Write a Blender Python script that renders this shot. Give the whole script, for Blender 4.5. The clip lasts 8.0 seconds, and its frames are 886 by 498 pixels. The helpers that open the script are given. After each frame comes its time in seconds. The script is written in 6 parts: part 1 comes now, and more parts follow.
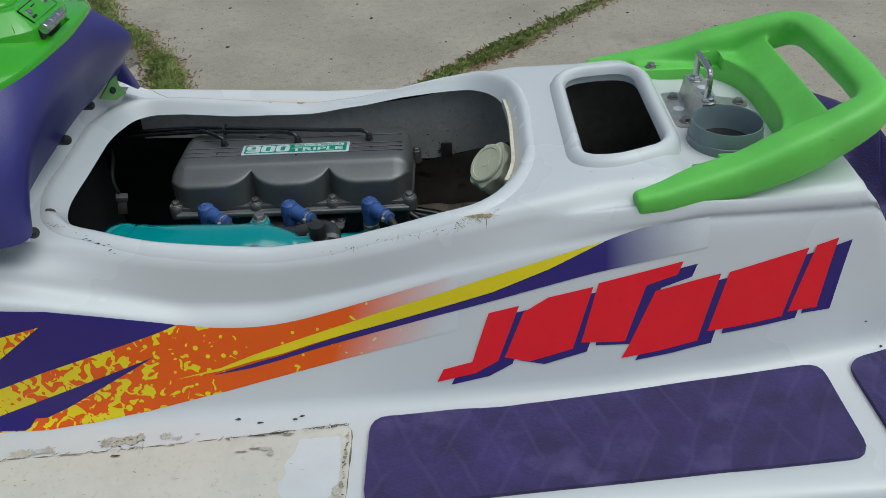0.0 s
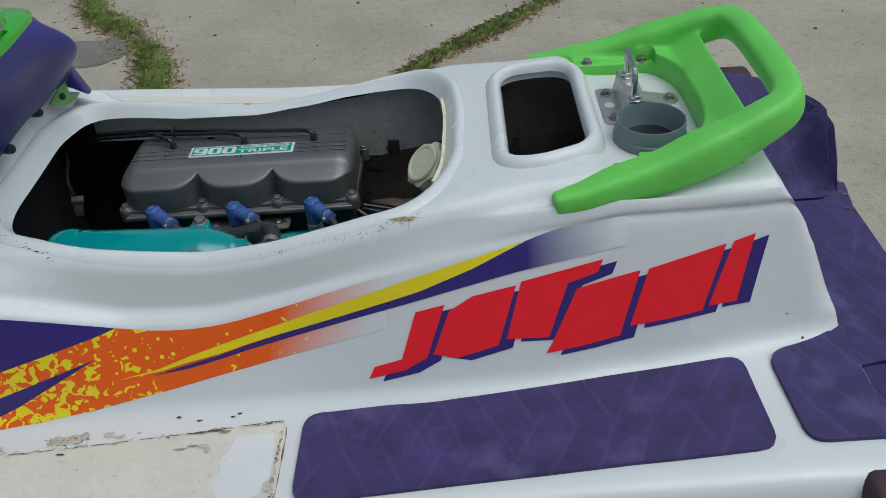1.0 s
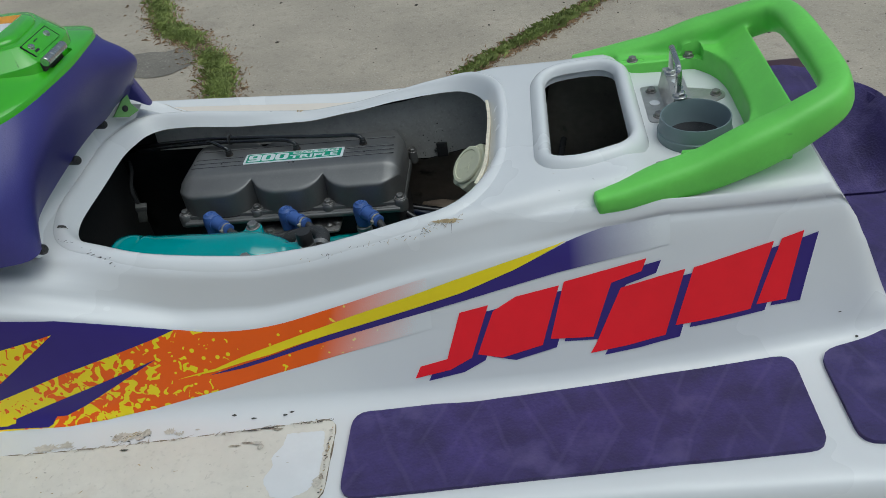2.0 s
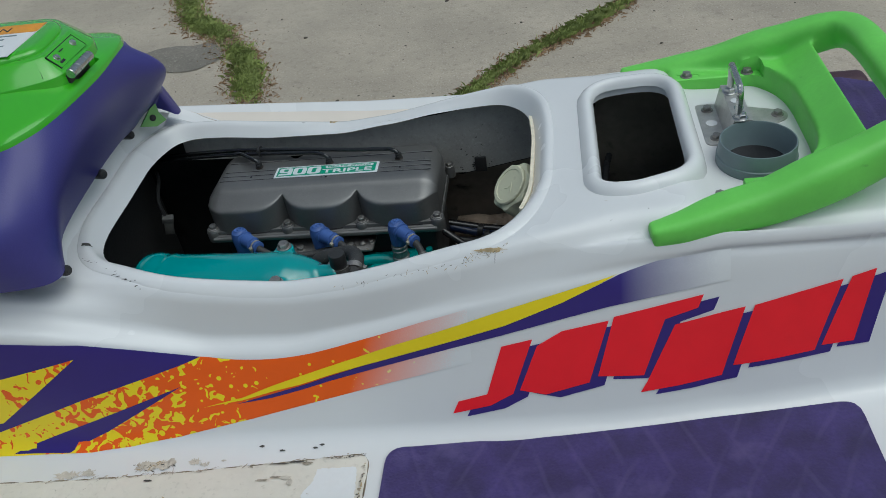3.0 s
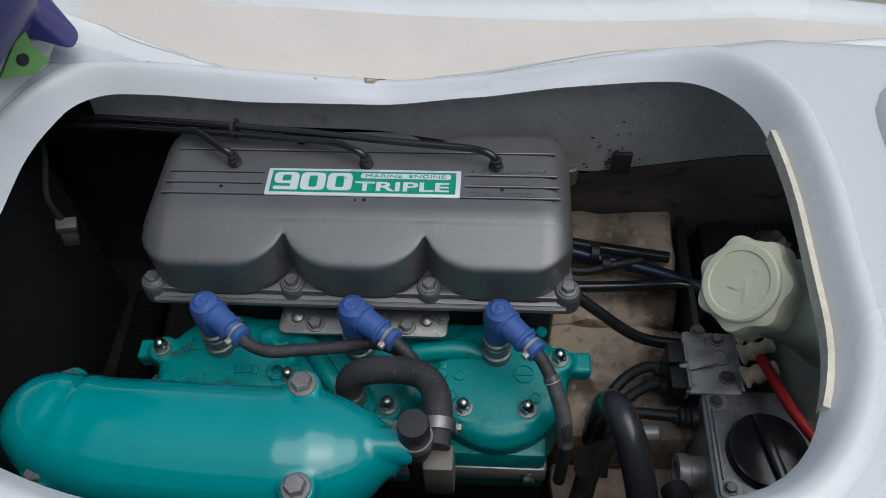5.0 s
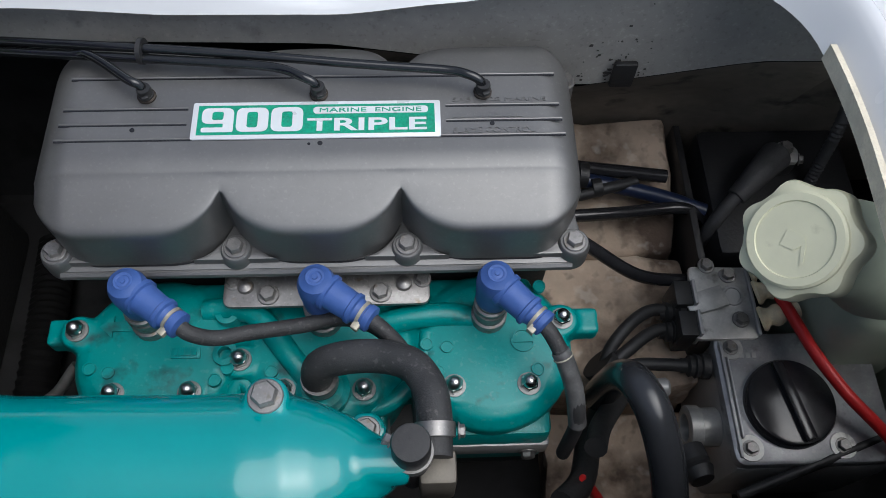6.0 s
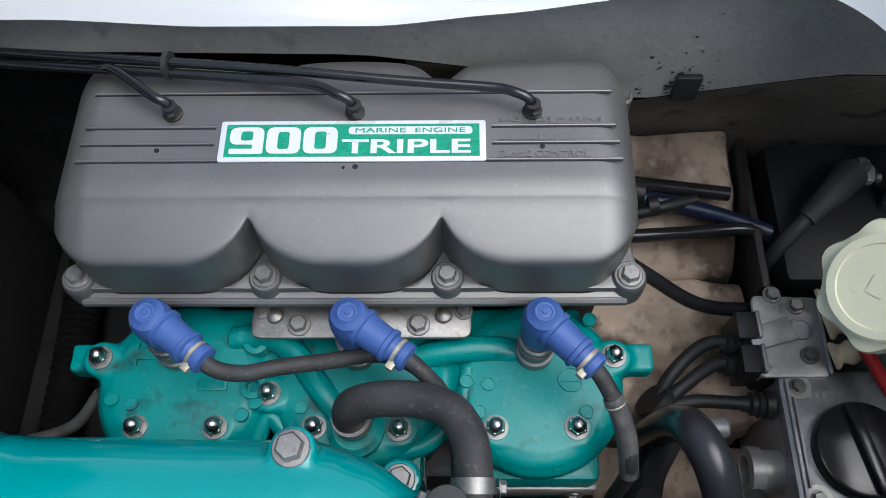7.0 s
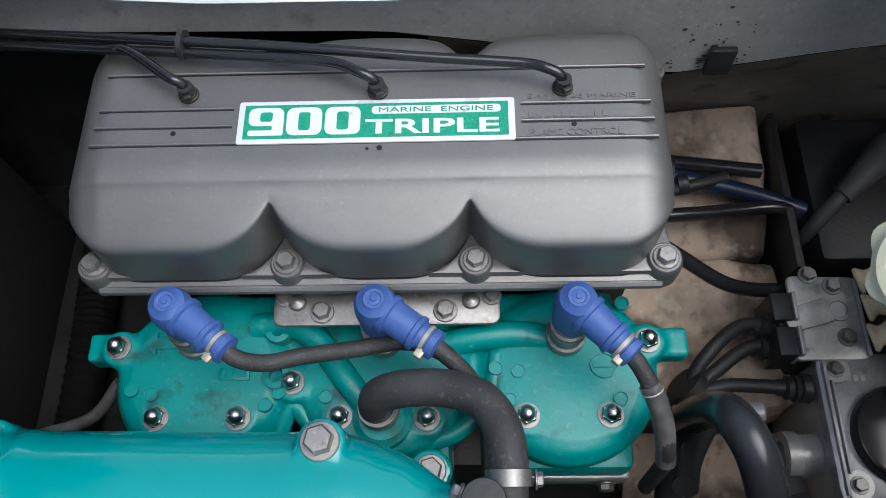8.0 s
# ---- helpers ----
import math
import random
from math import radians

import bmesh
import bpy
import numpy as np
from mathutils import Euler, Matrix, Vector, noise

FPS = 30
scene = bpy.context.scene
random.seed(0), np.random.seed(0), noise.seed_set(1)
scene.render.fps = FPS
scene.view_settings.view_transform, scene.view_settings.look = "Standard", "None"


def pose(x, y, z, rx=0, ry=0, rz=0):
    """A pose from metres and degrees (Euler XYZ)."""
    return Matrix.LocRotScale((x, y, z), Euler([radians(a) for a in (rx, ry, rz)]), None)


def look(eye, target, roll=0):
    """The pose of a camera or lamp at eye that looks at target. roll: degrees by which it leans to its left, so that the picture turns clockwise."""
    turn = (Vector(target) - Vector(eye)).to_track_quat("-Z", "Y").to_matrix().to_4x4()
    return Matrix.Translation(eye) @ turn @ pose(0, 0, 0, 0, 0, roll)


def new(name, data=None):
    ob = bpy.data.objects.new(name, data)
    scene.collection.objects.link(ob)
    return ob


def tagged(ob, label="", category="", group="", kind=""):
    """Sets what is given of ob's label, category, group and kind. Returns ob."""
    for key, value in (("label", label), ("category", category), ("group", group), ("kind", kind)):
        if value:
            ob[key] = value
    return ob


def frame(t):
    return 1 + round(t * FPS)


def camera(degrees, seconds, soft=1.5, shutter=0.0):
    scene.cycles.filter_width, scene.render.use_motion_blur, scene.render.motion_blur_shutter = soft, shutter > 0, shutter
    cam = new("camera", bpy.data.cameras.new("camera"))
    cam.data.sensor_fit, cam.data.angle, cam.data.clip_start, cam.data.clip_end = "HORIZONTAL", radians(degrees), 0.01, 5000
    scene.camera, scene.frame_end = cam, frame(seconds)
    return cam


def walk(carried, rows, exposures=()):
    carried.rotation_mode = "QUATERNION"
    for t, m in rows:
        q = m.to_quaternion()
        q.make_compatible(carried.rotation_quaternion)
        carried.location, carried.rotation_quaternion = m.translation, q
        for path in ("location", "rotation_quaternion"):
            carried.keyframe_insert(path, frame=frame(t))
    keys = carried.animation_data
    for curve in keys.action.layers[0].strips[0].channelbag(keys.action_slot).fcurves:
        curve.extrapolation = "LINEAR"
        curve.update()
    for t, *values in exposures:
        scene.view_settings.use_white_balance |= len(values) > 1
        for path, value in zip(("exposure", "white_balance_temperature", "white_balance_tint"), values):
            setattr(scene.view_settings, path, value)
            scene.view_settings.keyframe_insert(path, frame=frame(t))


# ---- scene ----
cam = camera(57.7, 8.0, soft=0.6)
PATH = [
    (0, (0.244, -0.962, 1.356), (0.198, 0.656, 0.181), -3.1),
    (0.5, (0.301, -0.955, 1.378), (0.252, 0.643, 0.176), -4.2),
    (1, (0.35, -0.966, 1.389), (0.269, 0.618, 0.17), -4.9),
    (1.5, (0.371, -0.972, 1.393), (0.24, 0.609, 0.175), -6.5),
    (1.7, (0.38, -0.975, 1.399), (0.191, 0.605, 0.189), -8.0),
    (2.8, (0.372, -0.943, 1.389), (0.08, 0.625, 0.182), -9.7),
    (3, (0.352, -0.904, 1.401), (0.051, 0.656, 0.185), -9.5),
    (3.2, (0.318, -0.859, 1.392), (0.028, 0.696, 0.169), -8.4),
    (3.5, (0.238, -0.763, 1.375), (0.045, 0.783, 0.12), -5.7),
    (3.7, (0.194, -0.679, 1.366), (0.054, 0.836, 0.067), -5.0),
    (3.8, (0.173, -0.65, 1.348), (0.062, 0.858, 0.039), -4.2),
    (4, (0.164, -0.576, 1.327), (0.068, 0.865, -0.057), -3.9),
    (4.3, (0.174, -0.496, 1.306), (0.104, 0.823, -0.195), -2.8),
    (4.5, (0.176, -0.451, 1.29), (0.059, 0.804, -0.263), -3.7),
    (4.7, (0.163, -0.41, 1.285), (0.038, 0.794, -0.307), -3.4),
    (4.8, (0.152, -0.384, 1.284), (0.0, 0.803, -0.317), -4.6),
    (5, (0.109, -0.335, 1.274), (-0.012, 0.859, -0.326), -3.3),
    (5.2, (0.062, -0.29, 1.25), (0.123, 0.807, -0.421), 3.1),
    (6.3, (0.068, -0.204, 1.206), (0.13, 0.697, -0.578), 2.3),
    (6.5, (0.071, -0.194, 1.203), (0.091, 0.704, -0.584), 0.1),
    (7, (0.066, -0.17, 1.186), (0.027, 0.702, -0.613), -2.5),
    (7.5, (0.06, -0.157, 1.177), (0.003, 0.682, -0.638), -3.1),
    (8, (0.054, -0.161, 1.171), (-0.006, 0.668, -0.648), -4.6),
]
EXPOSURES = [(0, -0.14, 6000, 0), (3.5, -0.17, 6000, 0), (4.5, -0.14, 6000, 4), (5.0, 0.0, 6050, 6), (6.3, 0.59, 6100, 9), (7.0, 0.76, 6100, 9), (8.0, 0.82, 6150, 9)]
walk(cam, [(t, look(eye, target, roll)) for t, eye, target, roll in PATH], EXPOSURES)

# ---- light and exposure ----
world = bpy.data.worlds.new("overcast_sky")
scene.world = world
world.use_nodes = True
_nt = world.node_tree
_bg = _nt.nodes["Background"]
_sky = _nt.nodes.new("ShaderNodeTexSky")
_sky.sky_type = "NISHITA"
_sky.sun_disc = False
_sky.sun_elevation = radians(68)
_sky.sun_rotation = radians(111)
_sky.dust_density = 4.0
_sky.ozone_density = 2.0
_hue = _nt.nodes.new("ShaderNodeHueSaturation")  # cloud takes the blue out of the sky
_hue.inputs["Saturation"].default_value = 0.62
_nt.links.new(_sky.outputs[0], _hue.inputs["Color"])
_nt.links.new(_hue.outputs[0], _bg.inputs[0])
_bg.inputs[1].default_value = 0.095
_sun = new("sun", bpy.data.lights.new("sun", "SUN"))
_sun.data.energy = 1.1
_sun.data.angle = radians(60)
_sun.data.color = (1.0, 0.985, 0.955)
_sun.matrix_world = look((2.1, -0.8, 5.6), (0, 0, 0))


# ---- mesh helpers ----
def part(name, bm, material, parent=None, label="", angle=35, smooth=True):
    me = bpy.data.meshes.new(name)
    bmesh.ops.recalc_face_normals(bm, faces=bm.faces)
    bm.to_mesh(me)
    bm.free()
    return mesh_part(name, me, material, parent, label, angle, smooth)


def mesh_part(name, me, material, parent=None, label="", angle=35, smooth=True):
    mats = material if isinstance(material, (list, tuple)) else [material]
    slots = [f.material_index for f in me.polygons] if len(mats) > 1 else [0] * len(me.polygons)
    me.materials.clear()
    for m in mats:
        me.materials.append(m)
    me.polygons.foreach_set("material_index", slots)
    if smooth:
        me.polygons.foreach_set("use_smooth", [True] * len(me.polygons))
        me.set_sharp_from_angle(angle=radians(angle))
    ob = new(name, me)
    if parent is not None:
        ob.parent = parent
        ob.matrix_parent_inverse = Matrix()
    if label:
        ob["label"] = label
    return ob


def thing(name, label, category, group="", kind=""):
    return tagged(new(name), label, category, group, kind)


def spline(pts, n):
    """A smooth curve (Catmull-Rom) through pts with n steps a span."""
    p = [Vector(q) for q in pts]
    p = [2 * p[0] - p[1]] + p + [2 * p[-1] - p[-2]]
    out = []
    for i in range(1, len(p) - 2):
        a, b, c, d = p[i - 1], p[i], p[i + 1], p[i + 2]
        for k in range(n):
            t = k / n
            out.append(0.5 * (2 * b + (c - a) * t + (2 * a - 5 * b + 4 * c - d) * t * t + (3 * b - a - 3 * c + d) * t ** 3))
    out.append(p[-2])
    return out


def sweep(bm, path, section, closed=False, cap=True):
    """Sweeps section(i) -> list of (u, v) along a path with frames that don't twist."""
    n = len(path)
    rings = []
    prev = None
    for i, p in enumerate(path):
        if closed:
            t = path[(i + 1) % n] - path[i - 1]
        else:
            t = path[min(i + 1, n - 1)] - path[max(i - 1, 0)]
        t = t.normalized()
        if prev is None:
            ref = Vector((0, 0, 1)) if abs(t.z) < 0.9 else Vector((0, 1, 0))
            u = t.cross(ref).normalized()
        else:
            u = (prev - t * prev.dot(t)).normalized()
        prev = u
        v = u.cross(t)
        rings.append([bm.verts.new(p + u * a + v * b) for a, b in section(i)])
    m = len(rings[0])
    for i in range(n if closed else n - 1):
        a, b = rings[i], rings[(i + 1) % n]
        for k in range(m):
            bm.faces.new((a[k], a[(k + 1) % m], b[(k + 1) % m], b[k]))
    if cap and not closed:
        bm.faces.new(rings[0])
        bm.faces.new(list(reversed(rings[-1])))
    return rings


def circle(r, m=12):
    return [(r * math.cos(2 * math.pi * k / m), r * math.sin(2 * math.pi * k / m)) for k in range(m)]


def tube(pts, r, n=8, seg=12, closed=False, ribs=0.0, pitch=0.006):
    bm = bmesh.new()
    path = spline(pts, n) if len(pts) > 2 else [Vector(pts[0]).lerp(Vector(pts[1]), k / n) for k in range(n + 1)]
    if ribs:
        dense = [path[0]]
        for q in path[1:]:
            steps = max(1, int((q - dense[-1]).length / (pitch / 2)))
            base = dense[-1].copy()
            dense += [base.lerp(q, (k + 1) / steps) for k in range(steps)]
        path = dense
    rad = r if callable(r) else (lambda f: r)
    m = len(path) - 1
    sweep(bm, path, lambda i: circle(rad(i / m) + (ribs if i % 2 else 0), seg))
    return bm


def lathe(profile, m=Matrix(), seg=24, bm=None):
    """Turns (radius, height) pairs round z and places them by m."""
    bm = bm or bmesh.new()
    rings = []
    for r, z in profile:
        if r < 1e-6:
            rings.append([bm.verts.new(m @ Vector((0, 0, z)))])
        else:
            rings.append([bm.verts.new(m @ Vector((r * math.cos(2 * math.pi * k / seg), r * math.sin(2 * math.pi * k / seg), z))) for k in range(seg)])
    for a, b in zip(rings, rings[1:]):
        for k in range(seg):
            j = (k + 1) % seg
            if len(a) == 1 and len(b) == 1:
                continue
            if len(a) == 1:
                bm.faces.new((a[0], b[k], b[j]))
            elif len(b) == 1:
                bm.faces.new((a[k], a[j], b[0]))
            else:
                bm.faces.new((a[k], a[j], b[j], b[k]))
    if len(rings[0]) > 1:
        bm.faces.new(rings[0])
    if len(rings[-1]) > 1:
        bm.faces.new(rings[-1])
    return bm


def box(lo, hi, bevel=0.0, m=Matrix(), segments=2, bm=None):
    own = bmesh.new()
    bmesh.ops.create_cube(own, size=1)
    lo, hi = Vector(lo), Vector(hi)
    for v in own.verts:
        v.co = Vector([lo[i] + (v.co[i] + 0.5) * (hi[i] - lo[i]) for i in range(3)])
    if bevel:
        bmesh.ops.bevel(own, geom=own.edges[:], offset=bevel, segments=segments, affect="EDGES", profile=0.5)
    own.transform(m)
    return join(bm, own)


def join(bm, other):
    """Adds the bmesh other to bm."""
    if bm is None:
        return other
    me = bpy.data.meshes.new("tmp")
    other.to_mesh(me)
    other.free()
    bm.from_mesh(me)
    bpy.data.meshes.remove(me)
    return bm


def aim(p, d, spin=0.0):
    """A pose at p whose z axis points along d."""
    q = Vector(d).normalized().to_track_quat("Z", "Y").to_matrix().to_4x4()
    return Matrix.Translation(p) @ q @ Matrix.Rotation(spin, 4, "Z")


def rounded(poly, r, n=5):
    """A closed polygon whose corners are rounded with radius r."""
    out = []
    k = len(poly)
    for i in range(k):
        a, b, c = Vector(poly[i - 1]), Vector(poly[i]), Vector(poly[(i + 1) % k])
        d = min(r, (a - b).length * 0.49, (c - b).length * 0.49)
        p, q = b + (a - b).normalized() * d, b + (c - b).normalized() * d
        for j in range(n + 1):
            t = j / n
            out.append(p * (1 - t) ** 2 + 2 * b * t * (1 - t) + q * t * t)
    return out


def dense(poly, step=0.012):
    """The closed polygon with points at most a step apart."""
    out = []
    for i in range(len(poly)):
        a, b = Vector(poly[i]), Vector(poly[(i + 1) % len(poly)])
        n = max(1, math.ceil((b - a).length / step))
        out += [a.lerp(b, k / n) for k in range(n)]
    return out


def prism(poly, z0, z1, bevel=0.0, m=Matrix(), segments=2):
    bm = bmesh.new()
    lo = [bm.verts.new((p[0], p[1], z0)) for p in poly]
    f = bm.faces.new(lo)
    top = bmesh.ops.extrude_face_region(bm, geom=[f])
    vs = [g for g in top["geom"] if isinstance(g, bmesh.types.BMVert)]
    for v in vs:
        v.co.z = z1
    bm.normal_update()
    if bevel:
        es = [e for e in bm.edges if all(abs(v.co.z - z1) < 1e-6 for v in e.verts)]
        bmesh.ops.bevel(bm, geom=es, offset=bevel, segments=segments, affect="EDGES", profile=0.5)
    bm.transform(m)
    return bm


def lerp_table(table, x):
    """Smooth interpolation in rows (x, a, b, ...)."""
    xs = [r[0] for r in table]
    out = []
    for c in range(1, len(table[0])):
        ys = [r[c] for r in table]
        s = 0.0
        for w, dx in ((0.25, -0.014), (0.5, 0.0), (0.25, 0.014)):
            s += w * float(np.interp(x + dx, xs, ys))
        out.append(s)
    return out


def evaluated(ob):
    """The mesh of ob with its modifiers worked in; ob goes away."""
    dg = bpy.context.evaluated_depsgraph_get()
    dg.update()
    me = bpy.data.meshes.new_from_object(ob.evaluated_get(dg))
    old = ob.data
    bpy.data.objects.remove(ob)
    bpy.data.meshes.remove(old)
    return me


# ---- materials ----
def material(name, color, rough=0.5, metal=0.0, var=0.15, scale=30.0, bump=0.0, bump_scale=200.0, dirt=None, dirt_amount=0.0, dirt_scale=8.0,
             coat=0.0, spec=0.5, rough_var=0.1, transmission=0.0, speck=0.0, speck_scale=160.0):
    """Principled material with grain at two scales, stains and fine relief."""
    m = bpy.data.materials.new(name)
    m.use_nodes = True
    nt = m.node_tree
    b = nt.nodes["Principled BSDF"]
    tc = nt.nodes.new("ShaderNodeTexCoord")

    def noise_node(s, detail=4.0):
        n = nt.nodes.new("ShaderNodeTexNoise")
        n.inputs["Scale"].default_value = s
        n.inputs["Detail"].default_value = detail
        nt.links.new(tc.outputs["Object"], n.inputs["Vector"])
        return n

    def ramp(src, lo, hi):
        r = nt.nodes.new("ShaderNodeMapRange")
        r.inputs[1].default_value, r.inputs[2].default_value = lo, hi
        nt.links.new(src, r.inputs[0])
        return r.outputs[0]

    def mix(fac, a, c, mode="MIX"):
        x = nt.nodes.new("ShaderNodeMix")
        x.data_type, x.blend_type = "RGBA", mode
        for sock, val in ((x.inputs[0], fac), (x.inputs[6], a), (x.inputs[7], c)):
            if isinstance(val, (int, float)):
                sock.default_value = val
            elif isinstance(val, tuple):
                sock.default_value = (*val, 1) if len(val) == 3 else val
            else:
                nt.links.new(val, sock)
        return x.outputs[2]

    n1, n2 = noise_node(scale), noise_node(scale * 9, 2.0)
    dark = tuple(c * (1 - var) for c in color)
    light = tuple(min(1, c * (1 + var * 0.6)) for c in color)
    col = mix(ramp(n1.outputs[0], 0.3, 0.7), dark, light)
    col = mix(ramp(n2.outputs[0], 0.35, 0.75), col, mix(0.4, col, dark))
    if dirt:
        n3 = noise_node(dirt_scale, 7.0)
        edge = 0.72 - dirt_amount * 0.4
        col = mix(ramp(n3.outputs[0], edge, edge + 0.14), col, dirt)
    if speck:
        n5, n6 = noise_node(speck_scale, 2.0), noise_node(speck_scale * 0.23, 3.0)
        col = mix(ramp(n5.outputs[0], 0.40, 0.30), col, mix(speck, col, (0.03, 0.025, 0.02)))
        col = mix(ramp(n5.outputs[0], 0.60, 0.72), col, mix(speck * 0.7, col, (0.9, 0.86, 0.78)))
        col = mix(ramp(n6.outputs[0], 0.56, 0.72), col, mix(speck * 0.6, col, (0.05, 0.04, 0.035)))
    nt.links.new(col, b.inputs["Base Color"])
    rr = nt.nodes.new("ShaderNodeMapRange")
    rr.inputs[3].default_value, rr.inputs[4].default_value = max(0.02, rough - rough_var), min(1, rough + rough_var)
    nt.links.new(n1.outputs[0], rr.inputs[0])
    nt.links.new(rr.outputs[0], b.inputs["Roughness"])
    b.inputs["Metallic"].default_value = metal
    b.inputs["Coat Weight"].default_value = coat
    b.inputs["Coat Roughness"].default_value = 0.08
    b.inputs["Specular IOR Level"].default_value = spec
    b.inputs["Transmission Weight"].default_value = transmission
    if bump:
        n4 = noise_node(bump_scale, 3.0)
        bp = nt.nodes.new("ShaderNodeBump")
        bp.inputs["Strength"].default_value = bump
        bp.inputs["Distance"].default_value = 0.002
        nt.links.new(n4.outputs[0], bp.inputs["Height"])
        nt.links.new(bp.outputs[0], b.inputs["Normal"])
    return m


M_GEL = material("white_gelcoat", (0.745, 0.75, 0.755), 0.26, var=0.025, scale=2.5, coat=0.3)
# Liner taken near black, so the deep bay's shade sits in its colour.
M_LINER = material("shaded_bay_liner", (0.033, 0.033, 0.034), 0.85, spec=0.15, var=0.3, scale=9, dirt=(0.02, 0.02, 0.02), dirt_amount=0.55, dirt_scale=22, bump=0.3, bump_scale=60)
M_BLACK = material("black_rubber", (0.024, 0.024, 0.025), 0.5, var=0.3, scale=40, bump=0.15, bump_scale=300)
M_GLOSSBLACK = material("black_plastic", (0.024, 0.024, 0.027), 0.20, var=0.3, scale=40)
M_TEAL = material("teal_engine_paint", (0.0, 0.27, 0.26), 0.38, var=0.12, scale=25, bump=0.12, bump_scale=260, dirt=(0.012, 0.075, 0.075), dirt_amount=0.36, dirt_scale=44, speck=0.07, speck_scale=240)
M_TEALGLOSS = material("glossy_teal_paint", (0.0, 0.285, 0.29), 0.20, var=0.06, scale=12, coat=0.8, bump=0.04, bump_scale=120)
M_COVER = material("grey_painted_casting", (0.212, 0.210, 0.206), 0.46, metal=0.7, var=0.12, scale=14, bump=0.02, bump_scale=600, speck=0.05, speck_scale=420)
M_STEEL = material("worn_steel", (0.31, 0.30, 0.29), 0.45, metal=0.8, var=0.25, scale=60, dirt=(0.22, 0.17, 0.12), dirt_amount=0.28, dirt_scale=110, speck=0.2, speck_scale=400)
M_CHROME = material("polished_steel", (0.56, 0.56, 0.55), 0.28, metal=1.0, var=0.08, scale=40)
M_BLUE = material("blue_rubber_boot", (0.055, 0.12, 0.36), 0.5, var=0.15, scale=50, bump=0.1, bump_scale=260)
M_CREAM = material("aged_cream_plastic", (0.68, 0.67, 0.48), 0.5, var=0.08, scale=20, bump=0.04, dirt=(0.35, 0.33, 0.22), dirt_amount=0.1, dirt_scale=40)
M_PURPLE = material("purple_foam_mat", (0.052, 0.036, 0.150), 0.72, var=0.42, scale=26, bump=0.8, bump_scale=300, dirt=(0.095, 0.076, 0.195), dirt_amount=0.30, dirt_scale=13)


def pressed_lines(mat, scale, amount):
    """Faint paler ridges in two slanting directions, broken up by noise."""
    nt = mat.node_tree
    b = nt.nodes["Principled BSDF"]
    src = b.inputs["Base Color"].links[0].from_socket
    tc = nt.nodes.new("ShaderNodeTexCoord")
    mask = None
    for turn in (28, -24):
        mp = nt.nodes.new("ShaderNodeMapping")
        mp.inputs["Rotation"].default_value = (0, 0, radians(turn))
        w = nt.nodes.new("ShaderNodeTexWave")
        w.inputs["Scale"].default_value = scale
        w.inputs["Distortion"].default_value = 2.2
        rg = nt.nodes.new("ShaderNodeMapRange")
        rg.inputs[1].default_value, rg.inputs[2].default_value = 0.93, 1.0
        nt.links.new(tc.outputs["Object"], mp.inputs[0])
        nt.links.new(mp.outputs[0], w.inputs["Vector"])
        nt.links.new(w.outputs["Fac"], rg.inputs[0])
        if mask is None:
            mask = rg.outputs[0]
        else:
            n = nt.nodes.new("ShaderNodeTexNoise")
            n.inputs["Scale"].default_value = 9.0
            nt.links.new(tc.outputs["Object"], n.inputs["Vector"])
            pick = nt.nodes.new("ShaderNodeMapRange")
            pick.inputs[1].default_value, pick.inputs[2].default_value = 0.45, 0.55
            nt.links.new(n.outputs[0], pick.inputs[0])
            mx = nt.nodes.new("ShaderNodeMix")
            nt.links.new(pick.outputs[0], mx.inputs[0])
            nt.links.new(mask, mx.inputs[2])
            nt.links.new(rg.outputs[0], mx.inputs[3])
            mask = mx.outputs[0]
    k = nt.nodes.new("ShaderNodeMath")
    k.operation = "MULTIPLY"
    k.inputs[1].default_value = amount
    nt.links.new(mask, k.inputs[0])
    c = nt.nodes.new("ShaderNodeMix")
    c.data_type = "RGBA"
    c.inputs[7].default_value = (0.17, 0.14, 0.30, 1)
    nt.links.new(k.outputs[0], c.inputs[0])
    nt.links.new(src, c.inputs[6])
    nt.links.new(c.outputs[2], b.inputs["Base Color"])


pressed_lines(M_PURPLE, 7.5, 0.13)
M_VINYL = material("purple_vinyl", (0.044, 0.039, 0.215), 0.42, var=0.08, scale=16, bump=0.12, bump_scale=500)
M_GREEN = material("green_moulded_plastic", (0.20, 0.70, 0.105), 0.45, var=0.10, scale=18, bump=0.08, bump_scale=300, dirt=(0.06, 0.30, 0.05), dirt_amount=0.1, dirt_scale=40)
M_GREENGLOSS = material("glossy_green_plastic", (0.070, 0.45, 0.016), 0.12, var=0.05, scale=8, coat=0.5)
M_MINT = material("mint_green_hull", (0.30, 0.62, 0.42), 0.35, var=0.06, scale=14, coat=0.2)
M_CONCRETE = material("weathered_concrete", (0.435, 0.38, 0.305), 0.9, var=0.20, scale=2.3, bump=0.8, bump_scale=90, dirt=(0.28, 0.245, 0.20), dirt_amount=0.25, dirt_scale=1.3, speck=0.35, speck_scale=130)
M_TUBE = material("grey_moulded_tube", (0.17, 0.22, 0.235), 0.45, var=0.08, scale=30)
M_BEIGE = material("stained_foam", (0.62, 0.485, 0.37), 0.85, var=0.3, scale=9, bump=0.4, dirt=(0.13, 0.09, 0.065), dirt_amount=0.60, dirt_scale=16, speck=0.4, speck_scale=70)
M_ALU = material("dull_aluminium", (0.46, 0.46, 0.455), 0.45, metal=0.45, var=0.15, scale=40, bump=0.05)

